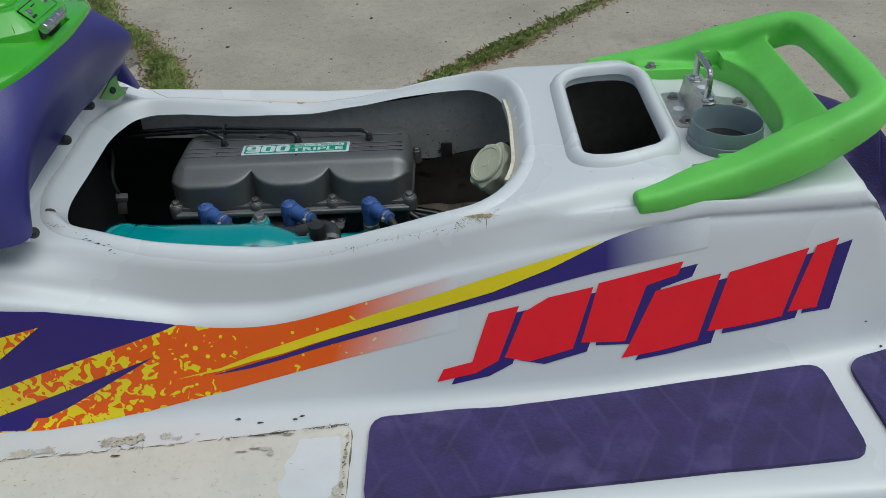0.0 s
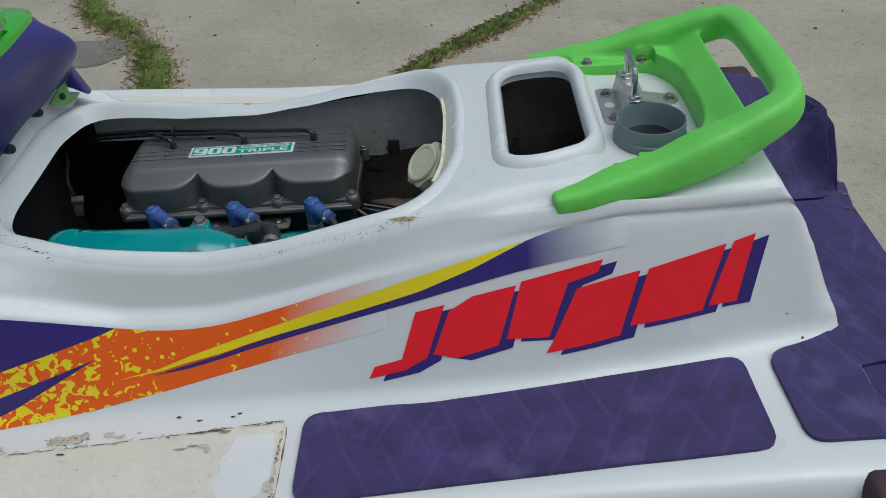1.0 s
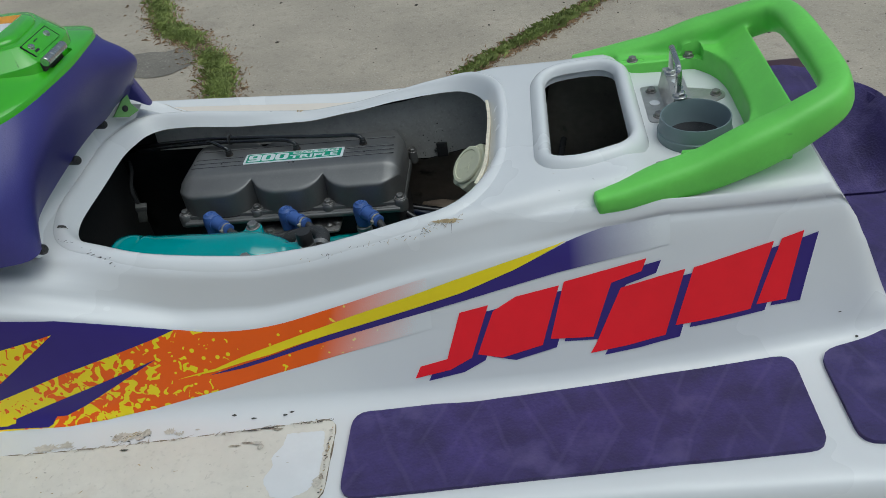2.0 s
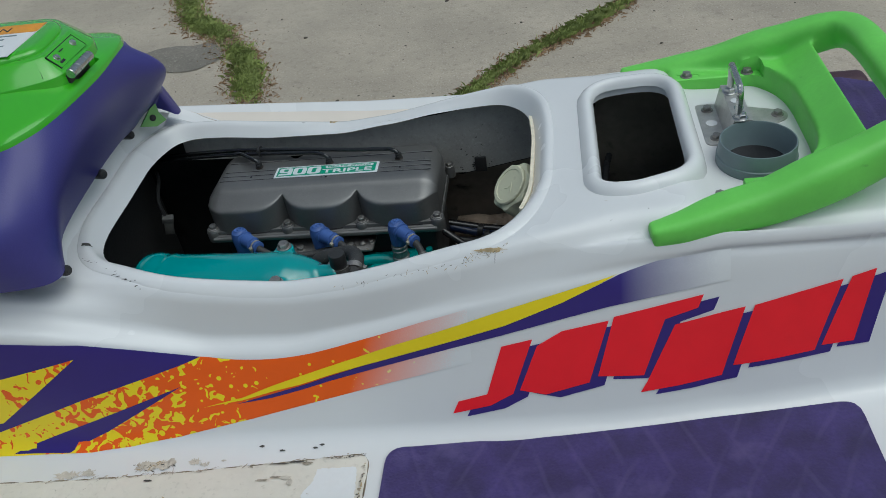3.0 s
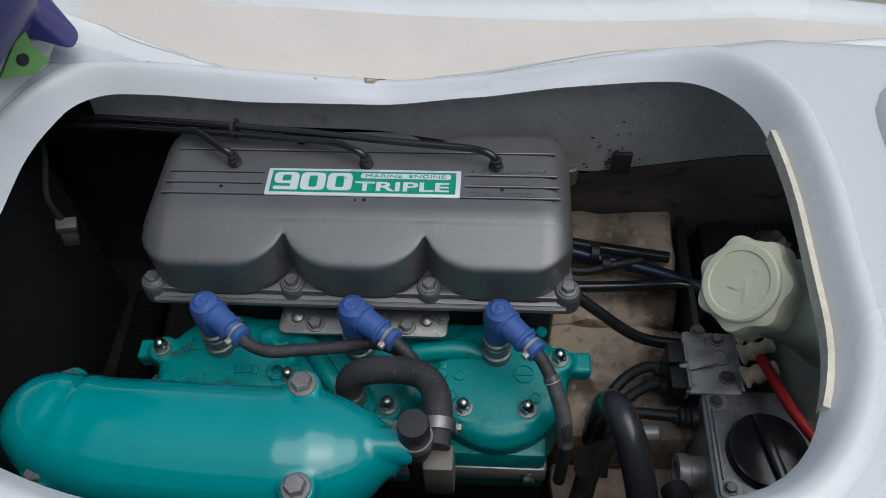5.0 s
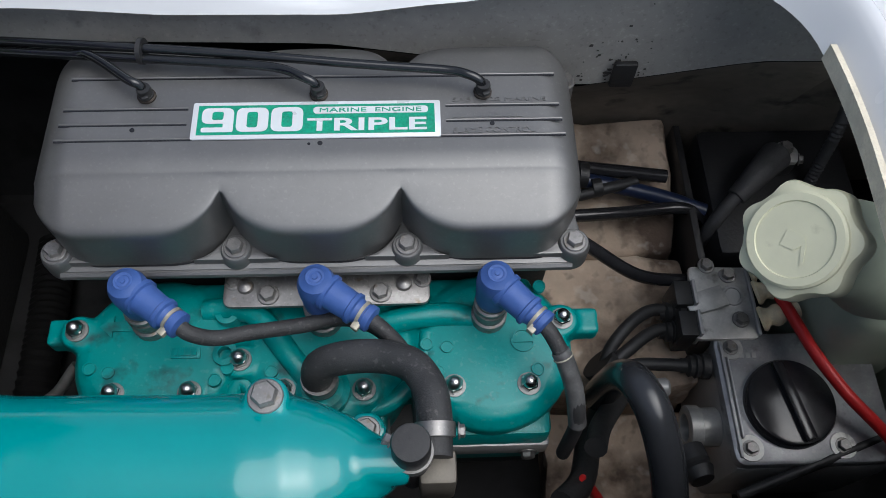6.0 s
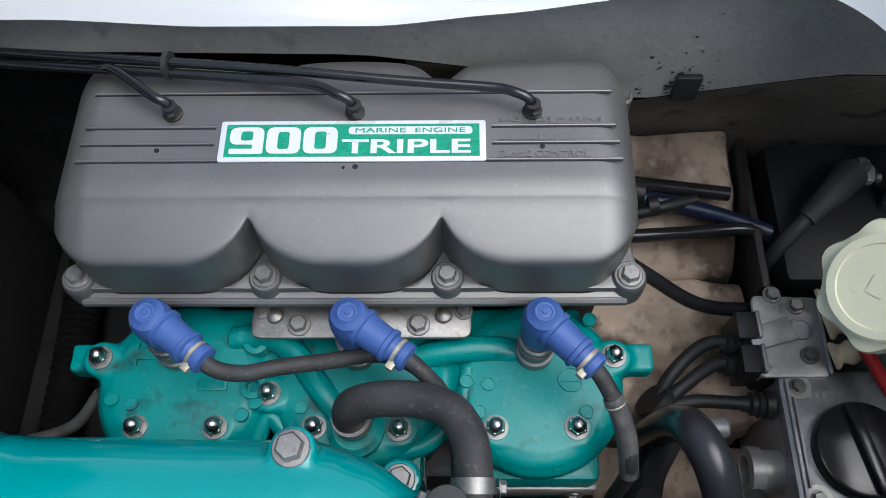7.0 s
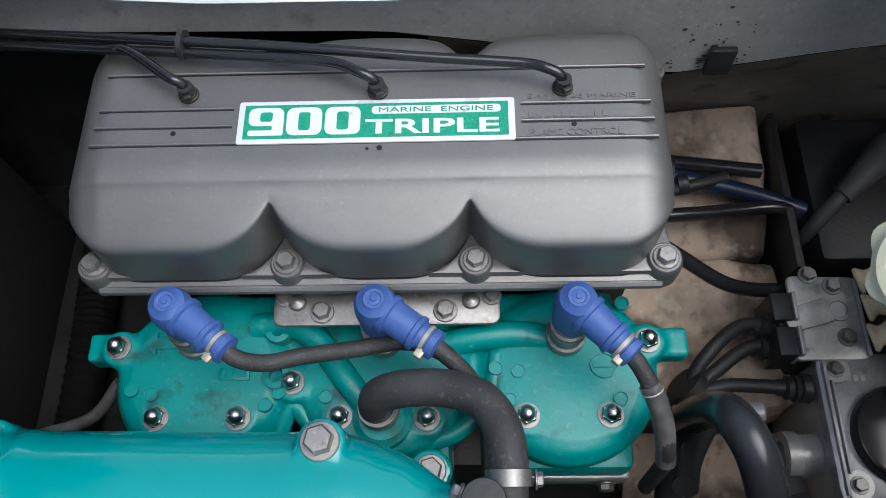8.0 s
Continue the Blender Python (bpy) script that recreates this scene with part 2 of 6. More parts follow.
# ---- ground ----
_bm = bmesh.new()
bmesh.ops.create_grid(_bm, x_segments=8, y_segments=8, size=400)
ground = tagged(part("ground", _bm, M_CONCRETE), "weathered tan concrete slab with grassy cracks", "ground", kind="structure")

# ---- hull ----
# x, top z, wall foot (y, z), ledge (y, z), wall foot above the footwell (y, z), footwell edge y, footwell z
HULL = [
    (-1.70, 0.70, 0.05, 0.69, 0.06, 0.68, 0.07, 0.64, 0.08, 0.62),
    (-1.20, 0.86, 0.20, 0.82, 0.24, 0.80, 0.26, 0.68, 0.27, 0.62),
    (-0.60, 0.93, 0.235, 0.86, 0.270, 0.84, 0.290, 0.66, 0.310, 0.617),
    (-0.42, 0.91, 0.230, 0.84, 0.268, 0.82, 0.285, 0.66, 0.310, 0.617),
    (-0.34, 0.845, 0.228, 0.815, 0.264, 0.805, 0.282, 0.66, 0.308, 0.617),
    (-0.28, 0.828, 0.225, 0.801, 0.260, 0.790, 0.280, 0.655, 0.306, 0.618),
    (-0.18, 0.827, 0.218, 0.773, 0.252, 0.763, 0.276, 0.65, 0.303, 0.619),
    (-0.09, 0.818, 0.214, 0.750, 0.247, 0.738, 0.274, 0.648, 0.302, 0.621),
    (0.02, 0.808, 0.213, 0.748, 0.245, 0.736, 0.272, 0.648, 0.301, 0.623),
    (0.10, 0.816, 0.209, 0.765, 0.238, 0.752, 0.271, 0.65, 0.300, 0.625),
    (0.22, 0.841, 0.205, 0.797, 0.228, 0.783, 0.270, 0.655, 0.298, 0.629),
    (0.32, 0.856, 0.201, 0.815, 0.220, 0.800, 0.268, 0.66, 0.293, 0.635),
    (0.42, 0.869, 0.198, 0.832, 0.213, 0.815, 0.265, 0.665, 0.287, 0.640),
    (0.499, 0.874, 0.197, 0.838, 0.208, 0.825, 0.257, 0.670, 0.279, 0.645),
    (0.514, 0.856, 0.196, 0.842, 0.206, 0.829, 0.254, 0.672, 0.276, 0.646),
    (0.56, 0.854, 0.196, 0.842, 0.205, 0.830, 0.252, 0.673, 0.274, 0.647),
    (0.68, 0.855, 0.190, 0.842, 0.196, 0.828, 0.236, 0.680, 0.260, 0.654),
    (0.76, 0.858, 0.180, 0.842, 0.188, 0.828, 0.222, 0.685, 0.246, 0.656),
    (0.83, 0.858, 0.168, 0.842, 0.178, 0.828, 0.205, 0.69, 0.222, 0.656),
    (1.02, 0.858, 0.168, 0.842, 0.178, 0.828, 0.205, 0.69, 0.222, 0.656),
]
CAP = [(-2, 2.0), (0.69, 0.90), (0.71, 0.855), (0.745, 0.80), (0.80, 0.675), (0.83, 0.545), (1.1, 0.545)]


def hull_section(x):
    zt, y1, z1, y2, z2, y3, z3, yf, zf = lerp_table(HULL, x)
    cap = float(np.interp(x, [c[0] for c in CAP], [c[1] for c in CAP]))
    k = float(np.interp(x, [-1.7, -1.3, -0.8, 0.84, 0.90, 0.94, 0.956, 0.985, 1.0, 1.01], [0.25, 0.62, 1.0, 1.0, 0.95, 0.85, 0.74, 0.60, 0.55, 0.45]))
    low = float(np.interp(x, [-1.7, -1.3, -0.7], [0.45, 0.18, 0.0]))
    out = max(0.43 * k, yf + 0.01)
    soft = min(1.0, max(0.0, (x - 0.33) / 0.09))
    pts = [(0, zt), (0.10, zt), (0.165 - 0.02 * soft, zt), (0.186 - 0.016 * soft, zt - 0.001 - 0.003 * soft), (0.196 - 0.008 * soft, zt - 0.013 - 0.012 * soft), (y1 - 0.002, z1 + 0.016), (y1 + 0.006, z1 - 0.002), (y2 - 0.008, z2 + 0.004), (y2, z2 - 0.004),
           (y2 + (y3 - y2) * 0.3, z2 + (z3 - z2) * 0.35), (y3, z3), (y3 + 0.008, zf + 0.009), (yf, zf)]
    end = float(np.interp(x, [0.0, 0.955, 0.966, 0.976, 0.985, 0.991], [9.0, 9.0, 0.656, 0.645, 0.60, 0.545]))
    zf = min(zf, end)
    cap = min(cap, end)
    pts = [(min(y, 0.93 * out), z if z < cap else cap) for y, z in pts]
    pts += [(out - 0.03, zf), (out, zf), (out + 0.014, zf - 0.006), (out + 0.022, zf - 0.028), (out + 0.024, zf - 0.06), (out + 0.024, zf - 0.10),
            (out, 0.42), (out * 0.72, 0.16 + low * 0.6), (out * 0.25, low * 0.9 + 0.02), (0, low)]
    # corners cut twice, so that every fold is rounded
    for _ in range(2):
        q = [pts[0]]
        for a, b in zip(pts, pts[1:]):
            q += [(a[0] * 0.75 + b[0] * 0.25, a[1] * 0.75 + b[1] * 0.25), (a[0] * 0.25 + b[0] * 0.75, a[1] * 0.25 + b[1] * 0.75)]
        pts = q + [pts[-1]]
    return pts


def heel(y, x=0.0):
    """The craft leans towards the near side: the far flank stands higher."""
    mid = 0.016 + 0.039 * float(np.interp(x, [-0.05, 0.2], [0.0, 1.0]))
    lift = float(np.interp(y, [0, 0.19, 0.25, 0.30, 0.41, 0.44, 0.5], [0, 0.004, mid, 0.066, 0.072, 0.088, 0.092])) * float(np.interp(x, [0.4, 0.7], [1.0, 0.45]))
    return lift + float(np.interp(y, [0.22, 0.31], [0.0, 1.0])) * float(np.interp(x, [-0.9, -0.5, -0.2, 0.0, 0.25], [0.03, 0.045, 0.026, 0.011, 0.0]))


def flare(y, x):
    """The near shoulder of the bay stands further out than the far one."""
    a = float(np.interp(x, [-0.30, -0.20, -0.10, 0.15, 0.26, 0.33], [0.0, 0.012, 0.024, 0.024, 0.012, 0.0]))
    return -a * float(np.interp(-y, [0.10, 0.165, 0.196, 0.219, 0.245], [0.0, 0.92, 0.83, 0.16, 0.0]))


def hull_bmesh():
    bm = bmesh.new()
    xs = list(np.arange(-1.70, -0.50, 0.05)) + list(np.arange(-0.50, 0.66, 0.0125)) + list(np.arange(0.66, 0.86, 0.006)) + [0.875, 0.89, 0.905, 0.92, 0.935, 0.945, 0.952, 0.957, 0.962, 0.967, 0.972, 0.976, 0.981, 0.985, 0.992, 1.000, 1.006, 1.010]
    rings = []
    for x in xs:
        s = hull_section(float(x))
        loop = [(-y, z) for y, z in s] + [(y, z) for y, z in reversed(s[1:-1])]
        rings.append([bm.verts.new((x, y + (flare(y, x) if z > 0.70 else 0.0), z + heel(y, x) * min(1.0, max(0.0, (z - 0.3) / 0.25)))) for y, z in loop])
    n = len(rings[0])
    for a, b in zip(rings, rings[1:]):
        for k in range(n):
            bm.faces.new((a[k], b[k], b[(k + 1) % n], a[(k + 1) % n]))
    bm.faces.new(list(reversed(rings[0])))
    bm.faces.new(rings[-1])
    bmesh.ops.recalc_face_normals(bm, faces=bm.faces)
    return bm


# plan of the two openings in the deck
BAY = dense(rounded([(-0.268, 0.10), (-0.264, -0.08), (-0.240, -0.146), (-0.14, -0.181), (-0.06, -0.186), (0.10, -0.184), (0.17, -0.181), (0.278, -0.168), (0.312, -0.098), (0.3165, 0.05), (0.308, 0.126), (0.27, 0.168), (-0.225, 0.167), (-0.25, 0.152)], 0.06, 6))
HATCH = dense(rounded([(0.3985, 0.116), (0.3985, -0.112), (0.43, -0.120), (0.496, -0.100), (0.496, 0.116)], 0.03, 5))


def deck_z(x):
    return lerp_table(HULL, x)[0]


def shrunk(poly, d):
    """The polygon moved inwards by d (outwards: minus)."""
    n = len(poly)
    area = sum(poly[i - 1][0] * poly[i][1] - poly[i][0] * poly[i - 1][1] for i in range(n))
    out = []
    for i in range(n):
        t = (Vector(poly[(i + 1) % n]) - Vector(poly[i - 1])).normalized()
        out.append(Vector(poly[i]) + Vector((-t.y, t.x)) * (d if area > 0 else -d))
    return out


def cut(hull, bm, mat):
    me = bpy.data.meshes.new("cutter")
    bmesh.ops.recalc_face_normals(bm, faces=bm.faces)
    bm.to_mesh(me)
    bm.free()
    me.materials.append(mat)
    ob = new("cutter", me)
    mod = hull.modifiers.new("cut", "BOOLEAN")
    mod.operation, mod.solver, mod.object, mod.material_mode = "DIFFERENCE", "EXACT", ob, "TRANSFER"
    return ob


def cavity_bmesh():
    bm = bmesh.new()
    prof = [(0.188, 0.799), (0.200, 0.75), (0.226, 0.70), (0.25, 0.64), (0.27, 0.58), (0.24, 0.46)]
    rings = []
    for x in (-0.62, -0.3, -0.15, 0.0, 0.15, 0.30, 0.45, 0.50, 0.53, 0.62):
        dz = min(deck_z(x), 0.868) - 0.807 if x > -0.3 else 0.01
        ring = []
        for y, z in prof:
            y -= 0.022 * min(1.0, max(0.0, (x - 0.33) / 0.1)) if z > 0.66 else 0
            ring.append((-y, z + dz * (1 if z > 0.76 else 0.6 if z > 0.72 else 0.2)))
        loop = [(y + (0.010 if 0.68 < z < 0.79 else 0.0), z) for y, z in ring] + [(-y, z) for y, z in reversed(ring)]
        rings.append([bm.verts.new((x, y, z)) for y, z in loop])
    n = len(rings[0])
    for a, b in zip(rings, rings[1:]):
        for k in range(n):
            bm.faces.new((a[k], b[k], b[(k + 1) % n], a[(k + 1) % n]))
    bm.faces.new(list(reversed(rings[0])))
    bm.faces.new(rings[-1])
    return bm


jet_ski = thing("jet_ski", "white two-seat personal watercraft with purple, green and orange trim, seat removed", "watercraft")
_me = bpy.data.meshes.new("hull")
_b = hull_bmesh()
_b.to_mesh(_me)
_b.free()
_me.materials.append(M_GEL)
_hull = new("hull_blank", _me)
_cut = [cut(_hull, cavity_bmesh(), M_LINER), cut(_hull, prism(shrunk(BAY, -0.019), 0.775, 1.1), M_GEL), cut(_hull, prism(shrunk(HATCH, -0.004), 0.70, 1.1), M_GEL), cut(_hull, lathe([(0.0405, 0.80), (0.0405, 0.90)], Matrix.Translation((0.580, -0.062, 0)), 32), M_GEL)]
hull_mesh = evaluated(_hull)
for _o in _cut:
    bpy.data.objects.remove(_o)
for _f in hull_mesh.polygons:  # the mat wraps over the stern
    _p, _n = _f.center, _f.normal
    if _p.x > 0.80 and _p.z > 0.50 and _p.y > -0.21 and (_n.z > -0.2 or _n.x > 0.4) and (_p.x > 0.86 or _p.y > -0.20):
        _f.material_index = 2
hull = mesh_part("hull", hull_mesh, [M_GEL, M_LINER, M_PURPLE], jet_ski, "white glossy fibreglass hull and deck, scuffed", 40)


from mathutils.bvhtree import BVHTree
_bmh = hull_bmesh()  # the deck before the openings were cut
BARE_TREE = BVHTree.FromBMesh(_bmh)
_bmh.free()


def lip_drop(x, y):
    """How far the inner face of the bay's lip reaches below the deck."""
    far = float(np.interp(x, [-0.26, -0.10, 0.0, 0.08, 0.16, 0.25, 0.32], [0.019, 0.018, 0.010, 0.006, 0.008, 0.017, 0.020]))
    return 0.010 + (far - 0.010) * float(np.interp(y, [-0.17, -0.06], [0.0, 1.0]))


def rim(poly, prof, name, label, follow=True, near=None):
    """The raised lip round an opening: a rounded bead that follows the deck. prof: rows of distance from the edge and height;
    near: the same for the near side, where the lip is steeper."""
    bm = bmesh.new()
    n = len(poly)
    width = prof[-1][0] / 1.25
    cols = []
    for (d0, h0), (d1, h1) in zip(prof, near or prof):
        ring, ring1 = shrunk(poly, -d0), shrunk(poly, -d1)
        col = []
        for k in range(n):
            f = float(np.interp(poly[k][1], [-0.15, -0.07], [1.0, 0.0]))
            p, d, h = ring[k].lerp(ring1[k], f), d0 + (d1 - d0) * f, h0 + (h1 - h0) * f
            z = deck_z(p[0] if follow else min(p[0], 0.47)) + heel(p[1])
            low = lip_drop(*poly[k]) / 0.02 if h < -0.005 and d < 0.01 else 1.0
            hit = BARE_TREE.ray_cast(Vector((p[0], p[1], 2)), Vector((0, 0, -1)))[0]
            if follow and hit is not None and d > 0.3 * width and hit.z > z - 0.05:
                z += (hit.z - z) * min(1.0, (d / width - 0.3) / 0.4)
            col.append(bm.verts.new((p[0], p[1], z + h * low)))
        cols.append(col)
    for a, b in zip(cols, cols[1:]):
        for k in range(n):
            bm.faces.new((a[k], a[(k + 1) % n], b[(k + 1) % n], b[k]))
    return part(name, bm, M_GEL, jet_ski, label, 70)


bay_rim = rim(BAY, [(0.0, -0.020), (0.0025, -0.0165), (0.006, -0.0112), (0.010, -0.0052), (0.0135, -0.0005), (0.017, 0.0026), (0.0205, 0.0040), (0.024, 0.0034), (0.0265, 0.0014), (0.029, -0.0008), (0.030, -0.016)], "opening_rim", "rounded white lip round the engine bay",
              near=[(0.0, -0.020), (0.0012, -0.016), (0.0035, -0.009), (0.006, -0.002), (0.0085, 0.0020), (0.0125, 0.0042), (0.0165, 0.0044), (0.021, 0.0032), (0.0255, 0.0012), (0.029, -0.0006), (0.030, -0.016)])
hatch_rim = rim(HATCH, [(0.0, -0.003), (0.0016, 0.002), (0.0040, 0.0068), (0.0075, 0.0096), (0.0115, 0.0098), (0.0155, 0.0080), (0.0195, 0.0044), (0.0225, -0.0010), (0.0240, -0.007), (0.0265, -0.016), (0.0275, -0.022)], "opening_rim", "raised white lip round the storage hole", False)

scene.view_layers[0].update()
_bmh = bmesh.new()
for _o in (hull, bay_rim, hatch_rim):
    _bmh.from_mesh(_o.data)
HULL_TREE = BVHTree.FromBMesh(_bmh)
_bmh.free()


def conform(poly, axis, cell, offset, thickness=0.0, source=None):
    """A flat outline laid on the hull: axis 'y' wraps (x, z) outlines on the near side, 'z' drops (x, y) outlines on the deck."""
    bm = bmesh.new()
    bm.faces.new([bm.verts.new((p[0], p[1], 0)) for p in poly])
    lo = [min(p[i] for p in poly) for i in (0, 1)]
    hi = [max(p[i] for p in poly) for i in (0, 1)]
    for i in (0, 1):
        c = math.ceil(lo[i] / cell) * cell
        while c < hi[i]:
            n = Vector((1, 0, 0)) if i == 0 else Vector((0, 1, 0))
            bmesh.ops.bisect_plane(bm, geom=bm.verts[:] + bm.edges[:] + bm.faces[:], plane_co=n * c, plane_no=n, dist=1e-6)
            c += cell
    bmesh.ops.triangulate(bm, faces=[f for f in bm.faces if len(f.verts) > 4])
    if thickness:
        boundary = [e for e in bm.edges if e.is_boundary]
        ext = bmesh.ops.extrude_edge_only(bm, edges=boundary)
        for v in ext["geom"]:
            if isinstance(v, bmesh.types.BMVert):
                v.co.z = -1
    for v in bm.verts:
        d = offset - (thickness if v.co.z < -0.5 else 0)
        if axis == "y":
            o, w = Vector((v.co.x, -2, v.co.y)), Vector((0, 1, 0))
        else:
            o, w = Vector((v.co.x, v.co.y, 2)), Vector((0, 0, -1))
        p, nrm, _, _ = HULL_TREE.ray_cast(o, w)
        if p is None:
            continue
        v.co = p + nrm * d if nrm.dot(w) < 0 else p - nrm * d
    return bm


# footwell and stern mats
MATS = [
    ([(0.128, -0.303), (0.24, -0.297), (0.28, -0.300), (0.45, -0.286), (0.668, -0.264), (0.672, -0.402), (0.128, -0.428)], "purple ribbed foam footwell mat glued to the deck"),
    ([(0.700, -0.262), (0.76, -0.246), (0.80, -0.224), (0.822, -0.205), (0.976, -0.205), (0.962, -0.31), (0.925, -0.365), (0.875, -0.396), (0.705, -0.398)], "purple foam mat on the stern corner"),
]
for _poly, _label in MATS:
    for _s in ((1,) if _poly[0][0] < 0.5 else (1, -1)):
        _p = rounded([(x, y * _s) for x, y in _poly], 0.022, 4)
        part("foam_mat", conform(_p, "z", 0.02, 0.006, 0.010), M_PURPLE, jet_ski, _label, 50)
part("foam_mat", conform(rounded([(0.828, -0.20), (0.995, -0.16), (0.995, 0.16), (0.965, 0.20), (0.828, 0.20)], 0.01, 2), "z", 0.015, 0.006, 0.010), M_PURPLE, jet_ski, "purple foam mat on the low boarding deck", 50)

# ---- grab handle ----
def remeshed(name, bm, voxel, mat, parent, label, rounds=6):
    """A bmesh of overlapping bodies melted into one smooth moulded skin."""
    me = bpy.data.meshes.new(name)
    bmesh.ops.recalc_face_normals(bm, faces=bm.faces)
    bm.to_mesh(me)
    bm.free()
    ob = new(name + "_blank", me)
    r = ob.modifiers.new("r", "REMESH")
    r.mode, r.voxel_size = "VOXEL", voxel
    s = ob.modifiers.new("s", "SMOOTH")
    s.factor, s.iterations = 0.5, rounds
    return mesh_part(name, evaluated(ob), mat, parent, label, 80)


ARM = [  # x, y, z of the middle line, half width, half height
    (0.444, 0.190, 0.849, 0.012, 0.013), (0.48, 0.184, 0.854, 0.017, 0.016), (0.52, 0.174, 0.861, 0.022, 0.020), (0.57, 0.167, 0.870, 0.022, 0.024),
    (0.62, 0.158, 0.887, 0.024, 0.027), (0.66, 0.150, 0.901, 0.022, 0.026), (0.692, 0.141, 0.915, 0.021, 0.024), (0.716, 0.128, 0.924, 0.019, 0.022), (0.7275, 0.100, 0.929, 0.0185, 0.021),
    (0.730, 0.05, 0.932, 0.0185, 0.021), (0.730, 0.0, 0.932, 0.0185, 0.021)]


def handle_bmesh():
    bm = None
    for s in (-1, 1):
        path = spline([(x, s * y, z) for x, y, z, _, _ in ARM], 6)
        size = spline([(w, h, 0) for _, _, _, w, h in ARM], 6)
        b = bmesh.new()
        sq = [(math.copysign(abs(u) ** 0.6, u), math.copysign(abs(v) ** 0.6, v)) for u, v in circle(1, 16)]
        sweep(b, path, lambda i: [(u * size[i].x, v * size[i].y) for u, v in sq])
        bm = join(bm, b)
    # the web between the arms, in front of the hand hole
    b = bmesh.new()
    bmesh.ops.create_grid(b, x_segments=6, y_segments=30, size=0.5)
    for v in b.verts:
        f, y = v.co.x + 0.5, v.co.y * 0.27
        front = 0.646 - 0.050 * (abs(y) / 0.135) ** 4
        v.co = Vector((front + (0.681 - front) * f, y, 0))
    ext = bmesh.ops.extrude_face_region(b, geom=b.faces[:])
    for v in ext["geom"]:
        if isinstance(v, bmesh.types.BMVert):
            v.co.z = 1
    for v in b.verts:
        v.co.z = (0.889 + max(0.0, v.co.x - 0.645) * 0.75) if v.co.z > 0.5 else 0.845
    bm = join(bm, b)
    # low inner ledges that carry the bolts
    for s in (-1, 1):
        bm = join(bm, prism([(0.505 if s > 0 else 0.552, 0.122 * s), (0.648, 0.122 * s), (0.648, 0.150 * s), (0.505 if s > 0 else 0.552, 0.155 * s)], 0.846, 0.873))
    return bm


handle_skin = remeshed("grab_handle", handle_bmesh(), 0.0035, M_GREEN, None, "", 5)
POCKETS = [(0.606, 0.131, 0.8725), (0.527, 0.133, 0.8725)]
_cut = []
for _x, _y, _z in POCKETS:
    for _s in (1, -1):
        _cut.append(cut(handle_skin, prism(rounded([(_x - 0.017, _s * (_y - 0.03)), (_x + 0.017, _s * (_y - 0.03)), (_x + 0.017, _s * (_y + 0.003)), (_x - 0.017, _s * (_y + 0.003))], 0.008, 4), _z, _z + 0.06), M_GREEN))
_me = evaluated(handle_skin)
for _o in _cut:
    bpy.data.objects.remove(_o)
handle = mesh_part("grab_handle", _me, M_GREEN, jet_ski, "moulded green passenger grab handle, scuffed at the back", 45)

# ---- front pod: purple bolster round the green hood ----
PAD = [  # edge by the hood, bulge, lower edge
    ((-0.70, -0.20, 0.97), (-0.70, -0.275, 0.93), (-0.70, -0.262, 0.865)),
    ((-0.42, -0.19, 0.985), (-0.42, -0.268, 0.935), (-0.42, -0.256, 0.862)),
    ((-0.30, -0.165, 0.992), (-0.285, -0.248, 0.93), (-0.290, -0.246, 0.856)),
    ((-0.262, -0.14, 0.997), (-0.242, -0.200, 0.928), (-0.245, -0.212, 0.850)),
    ((-0.243, -0.10, 1.001), (-0.236, -0.137, 0.942), (-0.278, -0.138, 0.857)),
    ((-0.235, -0.04, 1.004), (-0.234, -0.05, 0.956), (-0.268, -0.040, 0.880)),
]
FAR = [
    ((-0.235, 0.04, 1.004), (-0.233, 0.05, 0.956), (-0.272, 0.045, 0.880)),
    ((-0.243, 0.10, 1.001), (-0.214, 0.133, 0.943), (-0.280, 0.108, 0.869)),
    ((-0.252, 0.125, 0.999), (-0.231, 0.158, 0.927), (-0.268, 0.158, 0.876)),
    ((-0.266, 0.145, 0.997), (-0.262, 0.182, 0.910), (-0.243, 0.182, 0.850)),
    ((-0.30, 0.165, 0.992), (-0.300, 0.235, 0.915), (-0.272, 0.225, 0.848)),
    ((-0.42, 0.19, 0.985), (-0.42, 0.268, 0.935), (-0.42, 0.256, 0.862)),
    ((-0.70, 0.20, 0.97), (-0.70, 0.275, 0.93), (-0.70, 0.262, 0.865)),
]


def pad_bmesh():
    rows = PAD + FAR
    cols = [spline([r[k] for r in rows], 6) for k in range(3)]
    bm = bmesh.new()
    rings = []
    for a, b, c in zip(*cols):
        mid = (a + c) / 2
        deep = mid + (mid - b) * 0.6
        prof = spline([a - Vector((0, 0, 0.0)), a.lerp(b, 0.55) + (b - mid) * 0.20, b, c.lerp(b, 0.45) + (b - mid) * 0.10, c], 4)
        prof += [deep]
        rings.append([bm.verts.new(p) for p in prof])
    for r0, r1 in zip(rings, rings[1:]):
        for k in range(len(r0)):
            bm.faces.new((r0[k], r0[(k + 1) % len(r0)], r1[(k + 1) % len(r0)], r1[k]))
    bm.faces.new(rings[0])
    bm.faces.new(rings[-1])
    return bm


pad = part("knee_pad", pad_bmesh(), M_VINYL, jet_ski, "purple vinyl bolster round the front hood", 60)


